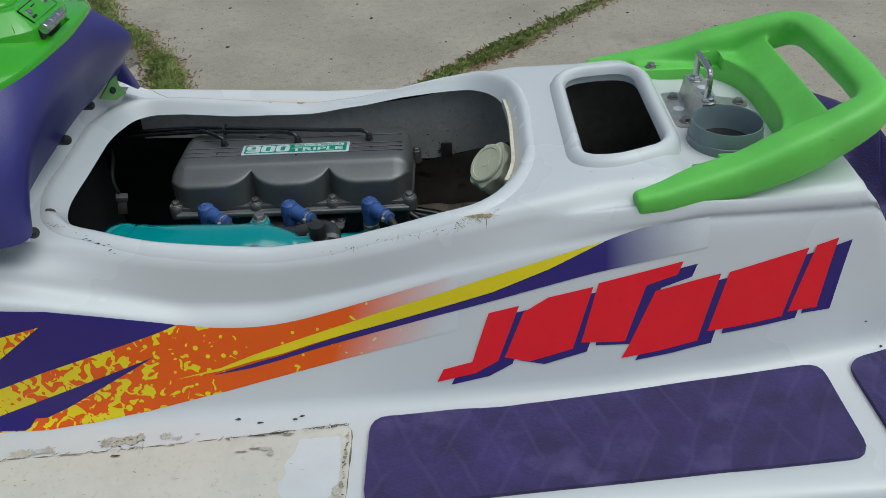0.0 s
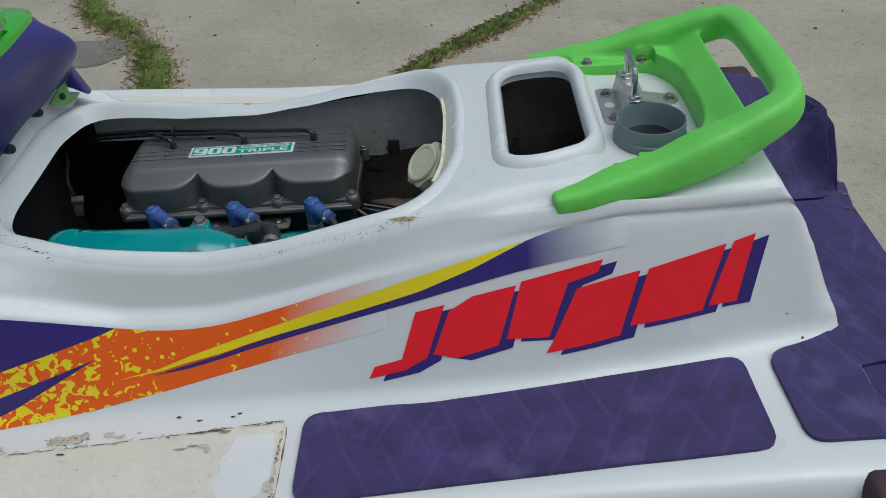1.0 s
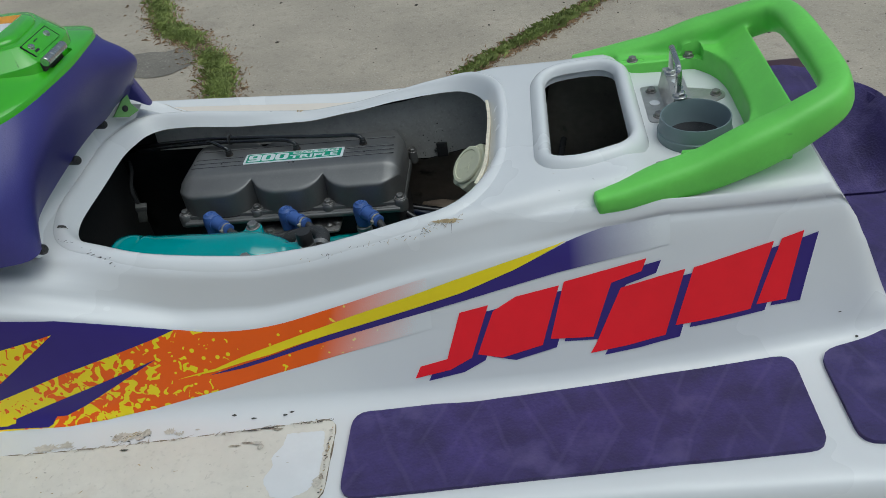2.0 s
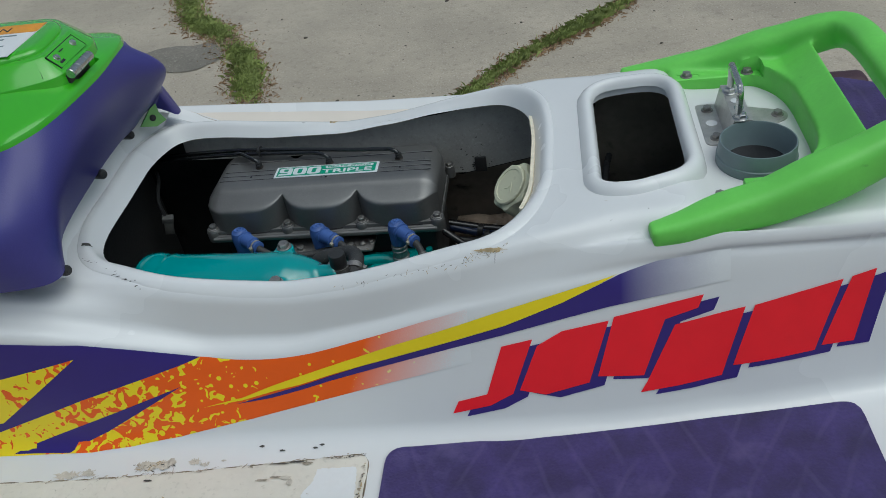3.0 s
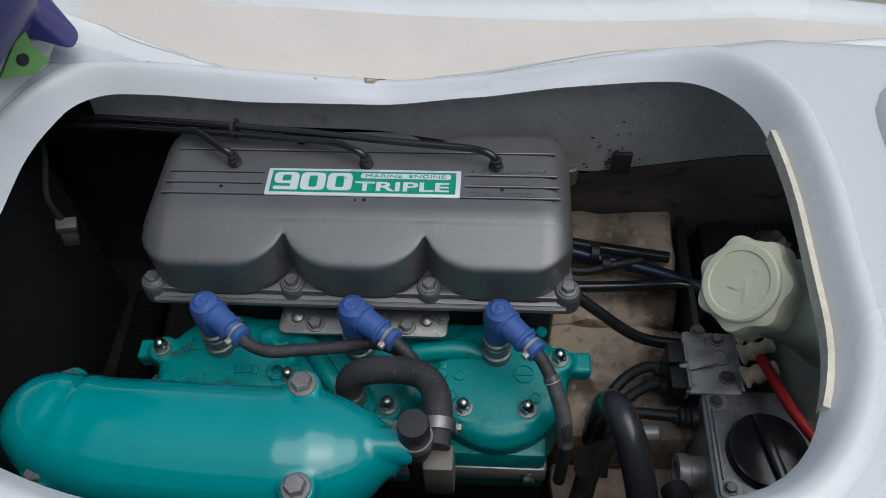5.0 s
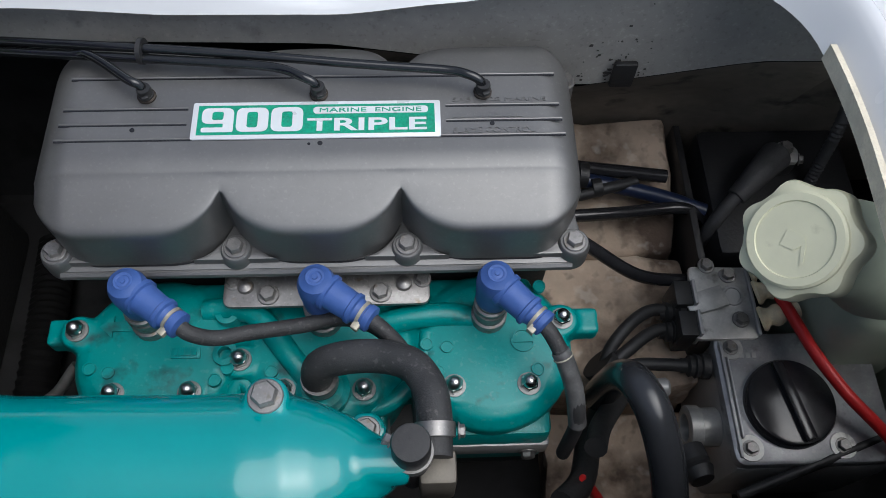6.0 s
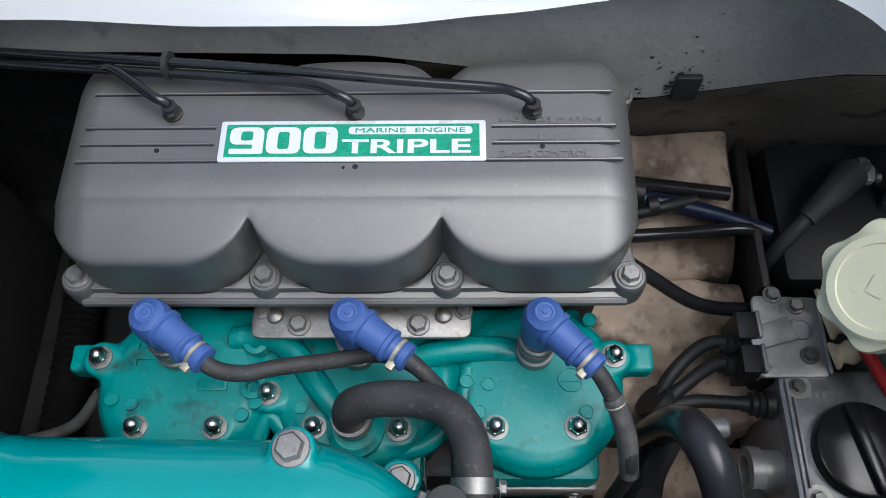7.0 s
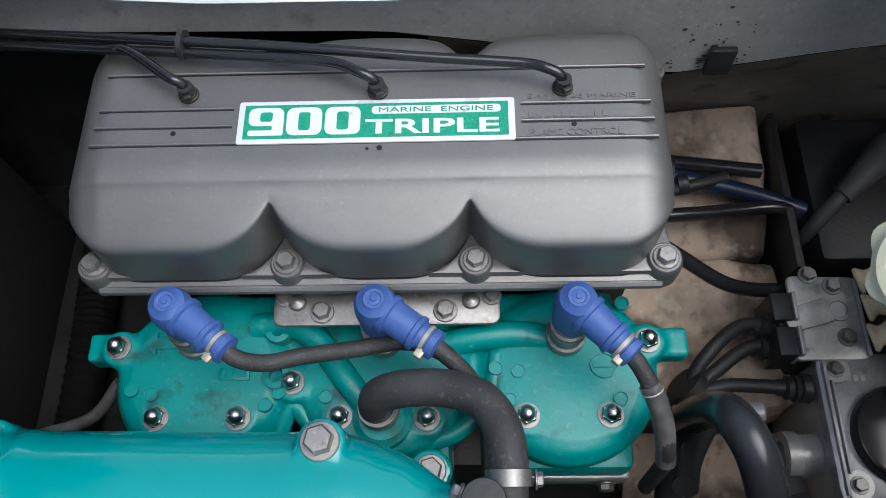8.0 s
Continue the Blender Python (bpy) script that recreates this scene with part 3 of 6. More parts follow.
def hood_bmesh():
    rows = [r[0] for r in PAD + FAR]
    edge = spline(rows, 6)
    bm = bmesh.new()
    rings = []
    for f, dz in ((1.0, -0.03), (1.003, 0.002), (0.996, 0.006), (0.98, 0.009), (0.95, 0.012), (0.91, 0.015), (0.80, 0.023), (0.6, 0.033), (0.3, 0.038)):
        rings.append([bm.verts.new((-0.70 + (p.x + 0.70) * (0.5 + 0.5 * f), p.y * (0.5 + 0.5 * f if f > 1 else f), p.z + dz)) for p in edge])
    for r0, r1 in zip(rings, rings[1:]):
        for a in range(len(r0) - 1):
            bm.faces.new((r0[a], r0[a + 1], r1[a + 1], r1[a]))
    bm.faces.new(rings[-1])
    bm.faces.new(list(reversed(rings[0])))
    bm.faces.new([r[0] for r in rings] + [r[-1] for r in reversed(rings)])
    return bm


# the hood has a square pocket pressed into it in front of the latch
_skin = part("hood_skin", hood_bmesh(), M_GREENGLOSS)
_cut = cut(_skin, prism(rounded([(-0.285, -0.030), (-0.2405, -0.026), (-0.2405, 0.036), (-0.285, 0.036)], 0.004, 3), 1.002, 1.06), M_GREENGLOSS)
_me = evaluated(_skin)
bpy.data.objects.remove(_cut)
hood = mesh_part("front_hood", _me, M_GREENGLOSS, jet_ski, "glossy green storage hood with a latch", 30)
M_WASHER = material("dull_zinc_washer", (0.30, 0.30, 0.29), 0.45, metal=0.8, var=0.25, scale=90)
M_HOSE = material("braided_grey_hose", (0.042, 0.042, 0.043), 0.6, var=0.35, scale=60, bump=0.25, bump_scale=900, speck=0.08, speck_scale=300)


def bolt(p, d, r, parent, mat=None, name="bolt", washer=True, label="", spin=0.3):
    """A hex-head bolt with a washer at p, pointing along d."""
    m = aim(p, d, spin)
    bm = bmesh.new()
    if washer:
        lathe([(r * 1.38, 0), (r * 1.38, r * 0.18), (r * 1.30, r * 0.26), (r * 0.9, r * 0.28)], m, 20, bm)
    lathe([(r * 1.05, r * 0.2), (r * 1.05, r * 0.9), (r * 0.9, r * 1.08), (0, r * 1.1)], m, 6, bm)
    return part(name, bm, mat or M_STEEL, parent, label, 25)


def acorn(p, r, parent):
    """A domed cap nut on its washer."""
    m = aim(p, (0, 0, 1), 0.4)
    bm = bmesh.new()
    lathe([(r * 1.12, r * 0.3), (r * 1.12, r * 0.85), (r * 0.98, r * 1.0)], m, 6, bm)
    lathe([(r * 0.9, r * 0.9), (r * 0.88, r * 1.3), (r * 0.68, r * 1.75), (r * 0.36, r * 2.0), (0, r * 2.06)], m, 16, bm)
    part("washer", lathe([(r * 1.38, 0), (r * 1.38, r * 0.2), (r * 0.9, r * 0.24)], m, 20), M_WASHER, parent, "", 25)
    return part("cap_nut", bm, M_CHROME, parent, "domed chrome nut", 30)


def text_mesh(body, width, height, m, depth=0.0003, bold=0.0):
    """Letters of the built-in font as a mesh, fitted to width x height, the lower left corner at m."""
    c = bpy.data.curves.new("t", "FONT")
    c.body, c.extrude, c.offset = body, 0.5, bold
    ob = new("t", c)
    me = evaluated_text(ob)
    xs = [v.co.x for v in me.vertices]
    ys = [v.co.y for v in me.vertices]
    for v in me.vertices:
        v.co = m @ Vector(((v.co.x - min(xs)) / (max(xs) - min(xs)) * width, (v.co.y - min(ys)) / (max(ys) - min(ys)) * height, (v.co.z + 0.5) * depth))
    return me


def evaluated_text(ob):
    dg = bpy.context.evaluated_depsgraph_get()
    dg.update()
    me = bpy.data.meshes.new_from_object(ob.evaluated_get(dg))
    old = ob.data
    bpy.data.objects.remove(ob)
    bpy.data.curves.remove(old)
    return me


# ---- decals on the hull sides ----
def decal_material(name, base, fade=None, splatter=False, slant=0.0):
    m = bpy.data.materials.new(name)
    m.use_nodes = True
    nt = m.node_tree
    b = nt.nodes["Principled BSDF"]
    b.inputs["Roughness"].default_value = 0.28
    b.inputs["Coat Weight"].default_value = 0.12 if fade else 0.1
    b.inputs["Specular IOR Level"].default_value = 0.4 if fade else 0.35
    b.inputs["Coat Roughness"].default_value = 0.08
    tc = nt.nodes.new("ShaderNodeTexCoord")
    sep = nt.nodes.new("ShaderNodeSeparateXYZ")
    nt.links.new(tc.outputs["Object"], sep.inputs[0])

    def node(kind, **inputs):
        n = nt.nodes.new(kind)
        for k, v in inputs.items():
            n.inputs[k].default_value = v
        return n

    def mixed(fac, a, c):
        x = nt.nodes.new("ShaderNodeMix")
        x.data_type = "RGBA"
        nt.links.new(fac, x.inputs[0])
        for sock, val in ((x.inputs[6], a), (x.inputs[7], c)):
            if isinstance(val, tuple):
                sock.default_value = (*val, 1)
            else:
                nt.links.new(val, sock)
        return x.outputs[2]

    def math_node(op, a, c):
        n = nt.nodes.new("ShaderNodeMath")
        n.operation = op
        for sock, val in ((n.inputs[0], a), (n.inputs[1], c)):
            if isinstance(val, (int, float)):
                sock.default_value = val
            else:
                nt.links.new(val, sock)
        return n.outputs[0]

    def range_of(src, lo, hi, a=0.0, c=1.0):
        r = nt.nodes.new("ShaderNodeMapRange")
        for i, v in enumerate((lo, hi, a, c), 1):
            r.inputs[i].default_value = v
        nt.links.new(src, r.inputs[0])
        return r.outputs[0]

    grain = node("ShaderNodeTexNoise", Scale=30.0, Detail=3.0)
    nt.links.new(tc.outputs["Object"], grain.inputs["Vector"])
    col = mixed(grain.outputs[0], tuple(c * 0.93 for c in base), tuple(min(1, c * 1.06) for c in base))
    if splatter:
        n = node("ShaderNodeTexNoise", Scale=62.0, Detail=1.5, Distortion=1.2)
        nt.links.new(tc.outputs["Object"], n.inputs["Vector"])
        v = node("ShaderNodeTexVoronoi", Scale=52.0, Randomness=1.0)
        nt.links.new(tc.outputs["Object"], v.inputs["Vector"])
        limit = range_of(sep.outputs[0], -0.36, 0.0, 0.39, 0.70)
        blot = range_of(math_node("SUBTRACT", n.outputs[0], limit), -0.004, 0.004)
        drop = range_of(math_node("SUBTRACT", v.outputs["Distance"], range_of(sep.outputs[0], -0.45, 0.10, 0.36, 0.08)), 0.012, -0.012)
        col = mixed(math_node("MAXIMUM", blot, drop), col, (0.92, 0.72, 0.012))
    if fade:
        v = node("ShaderNodeTexVoronoi", Scale=900.0)
        nt.links.new(tc.outputs["Object"], v.inputs["Vector"])
        along = math_node("SUBTRACT", sep.outputs[0], math_node("MULTIPLY", math_node("SUBTRACT", sep.outputs[2], 0.72), slant))
        f = range_of(along, fade[0], fade[1])
        dots = math_node("ADD", math_node("MULTIPLY", f, 0.80), math_node("MULTIPLY", math_node("MULTIPLY", v.outputs["Distance"], f), 0.2))
        col = mixed(range_of(dots, 0.0, 0.85), col, (0.735, 0.745, 0.75))
    nt.links.new(col, b.inputs["Base Color"])
    return m


M_SPLAT = decal_material("orange_splatter_print", (0.90, 0.120, 0.004), (0.098, 0.222), True, 0.45)
M_NAVYFADE = decal_material("dark_blue_fading_print", (0.035, 0.02, 0.19), (0.41, 0.522))
M_NAVY = decal_material("dark_blue_print", (0.035, 0.02, 0.19))
M_YELLOW = decal_material("yellow_print", (0.90, 0.71, 0.012))
M_RED = decal_material("red_print", (0.92, 0.010, 0.026))


def decal(name, poly, mat, level, label="", axis="y", cell=0.012, r=0.0):
    p = rounded(poly, r, 3) if r else poly
    return part(name, conform(p, axis, cell, 0.0006 + 0.0004 * level), mat, jet_ski, label, 60)


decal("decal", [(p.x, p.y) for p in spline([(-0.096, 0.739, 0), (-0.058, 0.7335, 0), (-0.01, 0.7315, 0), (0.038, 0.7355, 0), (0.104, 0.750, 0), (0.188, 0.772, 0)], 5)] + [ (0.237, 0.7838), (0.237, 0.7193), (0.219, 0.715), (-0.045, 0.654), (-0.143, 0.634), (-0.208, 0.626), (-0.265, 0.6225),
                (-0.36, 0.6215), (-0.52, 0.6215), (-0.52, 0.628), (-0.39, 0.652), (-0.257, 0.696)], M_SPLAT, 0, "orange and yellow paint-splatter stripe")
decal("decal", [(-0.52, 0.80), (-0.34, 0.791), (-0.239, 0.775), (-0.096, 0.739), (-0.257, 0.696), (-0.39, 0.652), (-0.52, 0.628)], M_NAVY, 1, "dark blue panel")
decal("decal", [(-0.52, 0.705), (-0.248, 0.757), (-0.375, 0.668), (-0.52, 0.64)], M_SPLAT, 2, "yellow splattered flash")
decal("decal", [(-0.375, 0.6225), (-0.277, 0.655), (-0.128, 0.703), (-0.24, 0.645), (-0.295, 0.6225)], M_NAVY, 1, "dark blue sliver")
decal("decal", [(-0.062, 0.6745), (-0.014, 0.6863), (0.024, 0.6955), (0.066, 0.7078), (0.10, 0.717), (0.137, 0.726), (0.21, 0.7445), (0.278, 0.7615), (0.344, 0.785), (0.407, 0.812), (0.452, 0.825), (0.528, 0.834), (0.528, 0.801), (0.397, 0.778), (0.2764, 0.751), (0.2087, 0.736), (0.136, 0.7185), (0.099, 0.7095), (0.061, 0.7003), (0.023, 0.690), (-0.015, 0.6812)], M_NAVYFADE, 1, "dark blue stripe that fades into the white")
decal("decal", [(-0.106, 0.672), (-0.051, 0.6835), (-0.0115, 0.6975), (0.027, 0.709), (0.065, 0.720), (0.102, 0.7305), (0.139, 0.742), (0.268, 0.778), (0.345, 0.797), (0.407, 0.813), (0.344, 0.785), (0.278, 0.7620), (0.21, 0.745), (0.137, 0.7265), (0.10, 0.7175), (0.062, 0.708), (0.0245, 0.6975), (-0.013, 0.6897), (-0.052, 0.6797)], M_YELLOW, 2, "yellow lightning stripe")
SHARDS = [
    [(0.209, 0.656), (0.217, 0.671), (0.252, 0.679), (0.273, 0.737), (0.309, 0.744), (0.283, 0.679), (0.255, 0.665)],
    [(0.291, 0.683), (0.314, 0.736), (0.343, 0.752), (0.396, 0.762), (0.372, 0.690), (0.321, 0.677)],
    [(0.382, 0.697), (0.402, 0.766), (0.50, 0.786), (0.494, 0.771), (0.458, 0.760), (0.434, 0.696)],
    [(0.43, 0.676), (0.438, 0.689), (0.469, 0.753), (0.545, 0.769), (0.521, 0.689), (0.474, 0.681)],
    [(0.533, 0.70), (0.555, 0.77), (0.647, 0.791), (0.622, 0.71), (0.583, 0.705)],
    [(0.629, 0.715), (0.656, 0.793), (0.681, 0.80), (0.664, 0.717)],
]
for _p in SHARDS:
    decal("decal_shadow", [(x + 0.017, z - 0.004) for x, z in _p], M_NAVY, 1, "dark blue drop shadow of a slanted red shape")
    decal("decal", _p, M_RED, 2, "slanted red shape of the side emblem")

# bare patch of footwell where the mat has come off
M_GLUE = material("old_glue_and_primer", (0.72, 0.68, 0.60), 0.7, var=0.10, scale=9, bump=0.3, bump_scale=70, dirt=(0.56, 0.49, 0.40), dirt_amount=0.26, dirt_scale=9, speck=0.10, speck_scale=150)
M_FLAKE = material("chipped_bare_gelcoat", (0.74, 0.75, 0.76), 0.45, var=0.05, scale=20)
M_CHIP = material("brown_chipped_edge", (0.46, 0.35, 0.19), 0.8, var=0.4, scale=120, bump=0.4)
M_SCUFF = material("dark_scuff", (0.07, 0.065, 0.06), 0.8, var=0.4, scale=120)
GLUE = [(-0.55, -0.345), (-0.267, -0.3370), (-0.124, -0.3270), (-0.01, -0.3175), (0.107, -0.3060), (0.108, -0.428), (-0.55, -0.43)]


def glue_edge(x):
    return float(np.interp(x, [p[0] for p in GLUE[:5]], [p[1] for p in GLUE[:5]]))


part("glue_patch", conform(rounded(GLUE, 0.02, 4), "z", 0.02, 0.0015, 0.003), M_GLUE, jet_ski, "stained cream glue residue where a mat is missing", 50)


def ragged(cx, cy, rx, ry, seed, n=14):
    rnd = random.Random(seed)
    return [(cx + rx * math.cos(2 * math.pi * k / n) * rnd.uniform(0.55, 1.1), cy + ry * math.sin(2 * math.pi * k / n) * rnd.uniform(0.55, 1.1)) for k in range(n)]


part("glue_patch", conform(rounded([(-0.36, 0.292), (-0.23, 0.248), (0.0, 0.232), (0.30, 0.222), (0.52, 0.214), (0.60, 0.300), (0.60, 0.405), (-0.36, 0.42)], 0.02, 4), "z", 0.02, 0.0015, 0.003), material("pale_glue_residue", (0.78, 0.71, 0.63), 0.6, var=0.08, scale=5, bump=0.15, bump_scale=70), jet_ski, "pale pinkish glue residue on the far footwell", 50)
_bare = dense(rounded([(0.044, -0.327), (0.094, -0.325), (0.097, -0.358), (0.098, -0.392), (0.089, -0.413), (0.068, -0.424), (0.044, -0.420), (0.028, -0.397), (0.037, -0.374), (0.031, -0.362), (0.043, -0.345)], 0.004, 2), 0.003)
part("bare_patch", conform([(x + 0.0018 * noise.noise(Vector((x * 260, y * 260, 1))), y + 0.0018 * noise.noise(Vector((x * 260, y * 260, 7)))) for x, y in _bare], "z", 0.02, 0.0022), M_FLAKE, jet_ski, "clean white patch in the glue", 60)
M_PRIMER = material("torn_grey_primer", (0.60, 0.555, 0.48), 0.8, var=0.25, scale=60, bump=0.5, bump_scale=150, speck=0.35, speck_scale=260)
_rnd = random.Random(11)


def flecks(count, place, size, thin, mats, axis="z", lift=0.0012):
    """Small torn flecks, each turned at random, at place(f) for f in 0 to 1."""
    for k in range(count):
        f = _rnd.random()
        cx, cy = place(f)
        a = _rnd.gauss(0.15, 0.5)
        l, w = size(f) * _rnd.uniform(0.3, 1.2), thin * _rnd.uniform(0.5, 1.4)
        pts = ragged(0, 0, l, w, 700 + k, 9)
        poly = [(cx + x * math.cos(a) - y * math.sin(a), cy + x * math.sin(a) + y * math.cos(a)) for x, y in pts]
        part("chip", conform(poly, axis, 0.02, lift), mats[k % len(mats)], jet_ski, "", 60)


# torn primer along the edge of the patch, and the dark line round it
for _x, _y, _l, _w, _sd in ((-0.182, -0.318, 0.016, 0.0080, 1), (-0.162, -0.316, 0.018, 0.0075, 2), (-0.150, -0.313, 0.008, 0.0050, 3), (-0.118, -0.313, 0.009, 0.0050, 4), (-0.104, -0.317, 0.007, 0.0030, 6), (-0.258, -0.327, 0.012, 0.0060, 5), (-0.285, -0.330, 0.020, 0.0070, 7)):
    part("torn_primer", conform([(x, y + 0.003 * _rnd.random() ** 2 - 0.0015 * _rnd.random()) for x, y in ragged(_x, _y, _l, _w, 40 + _sd, 64)], "z", 0.02, 0.0011), M_PRIMER, jet_ski, "torn grey primer", 60)
M_GRIME = material("brown_glue_grime", (0.40, 0.345, 0.27), 0.85, var=0.5, scale=140, bump=0.5, speck=0.4, speck_scale=300)
flecks(26, lambda f: (-0.20 + 0.06 * f, -0.311 - 0.014 * _rnd.random()), lambda f: 0.004, 0.0006, (M_SCUFF, M_GRIME, M_CHIP))
flecks(60, lambda f: (-0.32 + 0.42 * f, glue_edge(-0.32 + 0.42 * f) + 0.001 - 0.004 * _rnd.random()), lambda f: 0.004 + 0.008 * _rnd.random() ** 3, 0.0008, (M_PRIMER, M_GRIME, M_GRIME), lift=0.0030)
flecks(34, lambda f: (0.055 + 0.048 * f, glue_edge(0.055 + 0.048 * f) - 0.001 - 0.003 * _rnd.random()), lambda f: 0.0022, 0.0007, (M_SCUFF, M_GRIME), lift=0.0031)
flecks(40, lambda f: (0.1045 - 0.004 * _rnd.random(), -0.318 - 0.10 * f), lambda f: 0.0022, 0.0014, (M_CHIP, M_GRIME, M_PRIMER, M_SCUFF), lift=0.0031)
flecks(26, lambda f: (-0.30 + 0.38 * f, -0.345 - 0.07 * _rnd.random()), lambda f: 0.004, 0.0007, (M_PRIMER, M_CHIP, M_PRIMER), lift=0.003)
for _x, _y, _l, _w, _mt in ((-0.004, -0.3195, 0.016, 0.0010, M_SCUFF), (0.016, -0.3170, 0.012, 0.0016, M_SCUFF), (0.030, -0.3190, 0.008, 0.0028, M_GRIME), (-0.022, -0.3425, 0.010, 0.0014, M_GRIME), (-0.006, -0.3385, 0.010, 0.0016, M_GRIME), (0.008, -0.3395, 0.008, 0.0034, M_PRIMER), (0.014, -0.3460, 0.004, 0.0050, M_PRIMER), (-0.171, -0.3400, 0.007, 0.0016, M_SCUFF), (0.097, -0.404, 0.006, 0.008, M_PRIMER), (0.101, -0.396, 0.003, 0.006, M_GRIME)):
    part("chip", conform(ragged(_x, _y, _l, _w, int(9000 + _x * 5000), 26), "z", 0.02, 0.0034), _mt, jet_ski, "", 60)
_bm = bmesh.new()
_ring = []
for _p in dense(rounded(GLUE, 0.02, 4)):
    _h = HULL_TREE.ray_cast(Vector((_p[0], _p[1], 2)), Vector((0, 0, -1)))[0]
    _ring.append(_h + Vector((0, 0, 0.0010)))
sweep(_bm, _ring, lambda i: circle(max(0.0002, 0.0007 + 0.0008 * noise.noise(Vector((i * 0.31, 0, 3))) + 0.0005 * math.sin(i * 2.1)), 6), closed=True)
part("glue_bead", _bm, material("grimy_glue_edge", (0.24, 0.19, 0.13), 0.85, var=0.5, scale=60, bump=0.4), jet_ski, "grimy bead of glue round the bare patch", 60)
# stray scuffs on the deck round the two openings
flecks(12, lambda f: (0.34 + 0.16 * f, _rnd.choice((-1, 1)) * (0.145 + 0.035 * _rnd.random())), lambda f: 0.0030, 0.00028, (M_SCUFF, M_PRIMER, M_PRIMER))
flecks(16, lambda f: (-0.20 + 0.45 * f, 0.181 + 0.012 * _rnd.random()), lambda f: 0.0035, 0.0005, (M_PRIMER, M_SCUFF, M_CHIP))
# worn lip of the bay on the near side
part("chip", conform(ragged(0.268, -0.1965, 0.020, 0.0024, 77, 60), "z", 0.02, 0.0010), M_CHIP, jet_ski, "tan fibres where the lip is worn through", 60)
flecks(34, lambda f: (0.235 + 0.055 * f, -0.200 + 0.009 * f - 0.007 * _rnd.random() * (0.4 + f)), lambda f: 0.0035, 0.00028, (M_CHIP, M_SCUFF, M_PRIMER))
flecks(36, lambda f: (0.08 + 0.17 * f, -0.208 + 0.006 * f * f - 0.004 * _rnd.random()), lambda f: 0.0016 + 0.0012 * f, 0.00028, (M_SCUFF, M_CHIP))
for _k in range(20):
    _f = _rnd.random()
    part("chip", conform(ragged(-0.268 + 0.11 * _f, -0.135 - 0.066 * _f ** 0.7 - 0.006 * _rnd.random(), 0.0010 + 0.003 * _rnd.random() ** 2, 0.0003 + 0.0004 * _rnd.random(), 120 + _k, 9), "z", 0.02, 0.0009), M_SCUFF, jet_ski, "", 60)
for _x, _y, _r in ((0.003, 0.186, 0.006), (-0.262, -0.128, 0.006), (0.01, 0.193, 0.004)):
    part("chip", conform(ragged(_x, _y, _r * 1.4, _r * 0.7, int(_r * 9e4)), "z", 0.02, 0.0009), M_SCUFF if _y < 0 else M_CHIP, jet_ski, "", 60)
for _k, (_x, _z) in enumerate(((0.73, 0.69), (0.75, 0.66))):
    part("chip", conform(ragged(_x, _z, 0.0028, 0.0009, 300 + _k, 9), "y", 0.02, 0.0012), M_SCUFF, jet_ski, "", 60)

for _k, (_x, _y) in enumerate(((-0.080, -0.3115), (-0.034, -0.2930), (-0.0066, -0.2990), (0.036, -0.2965), (0.044, -0.2925))):
    part("chip", conform(ragged(_x, _y, 0.0042, 0.0016, 300 + _k, 13), "z", 0.02, 0.0012), M_SCUFF if _k else M_PRIMER, jet_ski, "", 60)

# foam seal on the rear lip of the bay
_bm = bmesh.new()
_edge = [p for p in shrunk(BAY, -0.0012) if p[0] > 0.295 and -0.122 < p[1] < 0.104]
_edge.sort(key=lambda p: p[1])
sweep(_bm, [Vector((p[0], p[1], deck_z(p[0]) - 0.013)) for p in _edge], lambda i: [(-0.0022, -0.0065), (0.0022, -0.0075), (0.0022, 0.0055), (-0.0022, 0.0065)])
part("foam_seal", _bm, material("aged_foam_tape", (0.80, 0.73, 0.58), 0.8, var=0.2, scale=60, bump=0.6, bump_scale=250), jet_ski, "crumbling cream foam tape on the lip", 30)

# grime and painted-in shade in the groove round the front of the bay lip
_edge = [p for p in shrunk(BAY, -0.0265)]
_i0 = max(range(len(_edge)), key=lambda i: _edge[i][0])
_edge = [p for p in _edge[_i0:] + _edge[:_i0] if p[0] < -0.20 and -0.13 < p[1] < 0.13]
_bm = bmesh.new()
sweep(_bm, [Vector((p[0], p[1], deck_z(p[0]) + heel(p[1]) - 0.0002)) for p in _edge], lambda i: [(u * (2.6 + 0.5 * math.sin(i * 1.7)), v * 0.6) for u, v in circle(0.0012, 8)])
part("groove_dirt_shade", _bm, material("grey_grime_shade", (0.34, 0.36, 0.36), 0.8, var=0.4, scale=80), jet_ski, "grey grime and painted shade in the groove of the lip", 60)


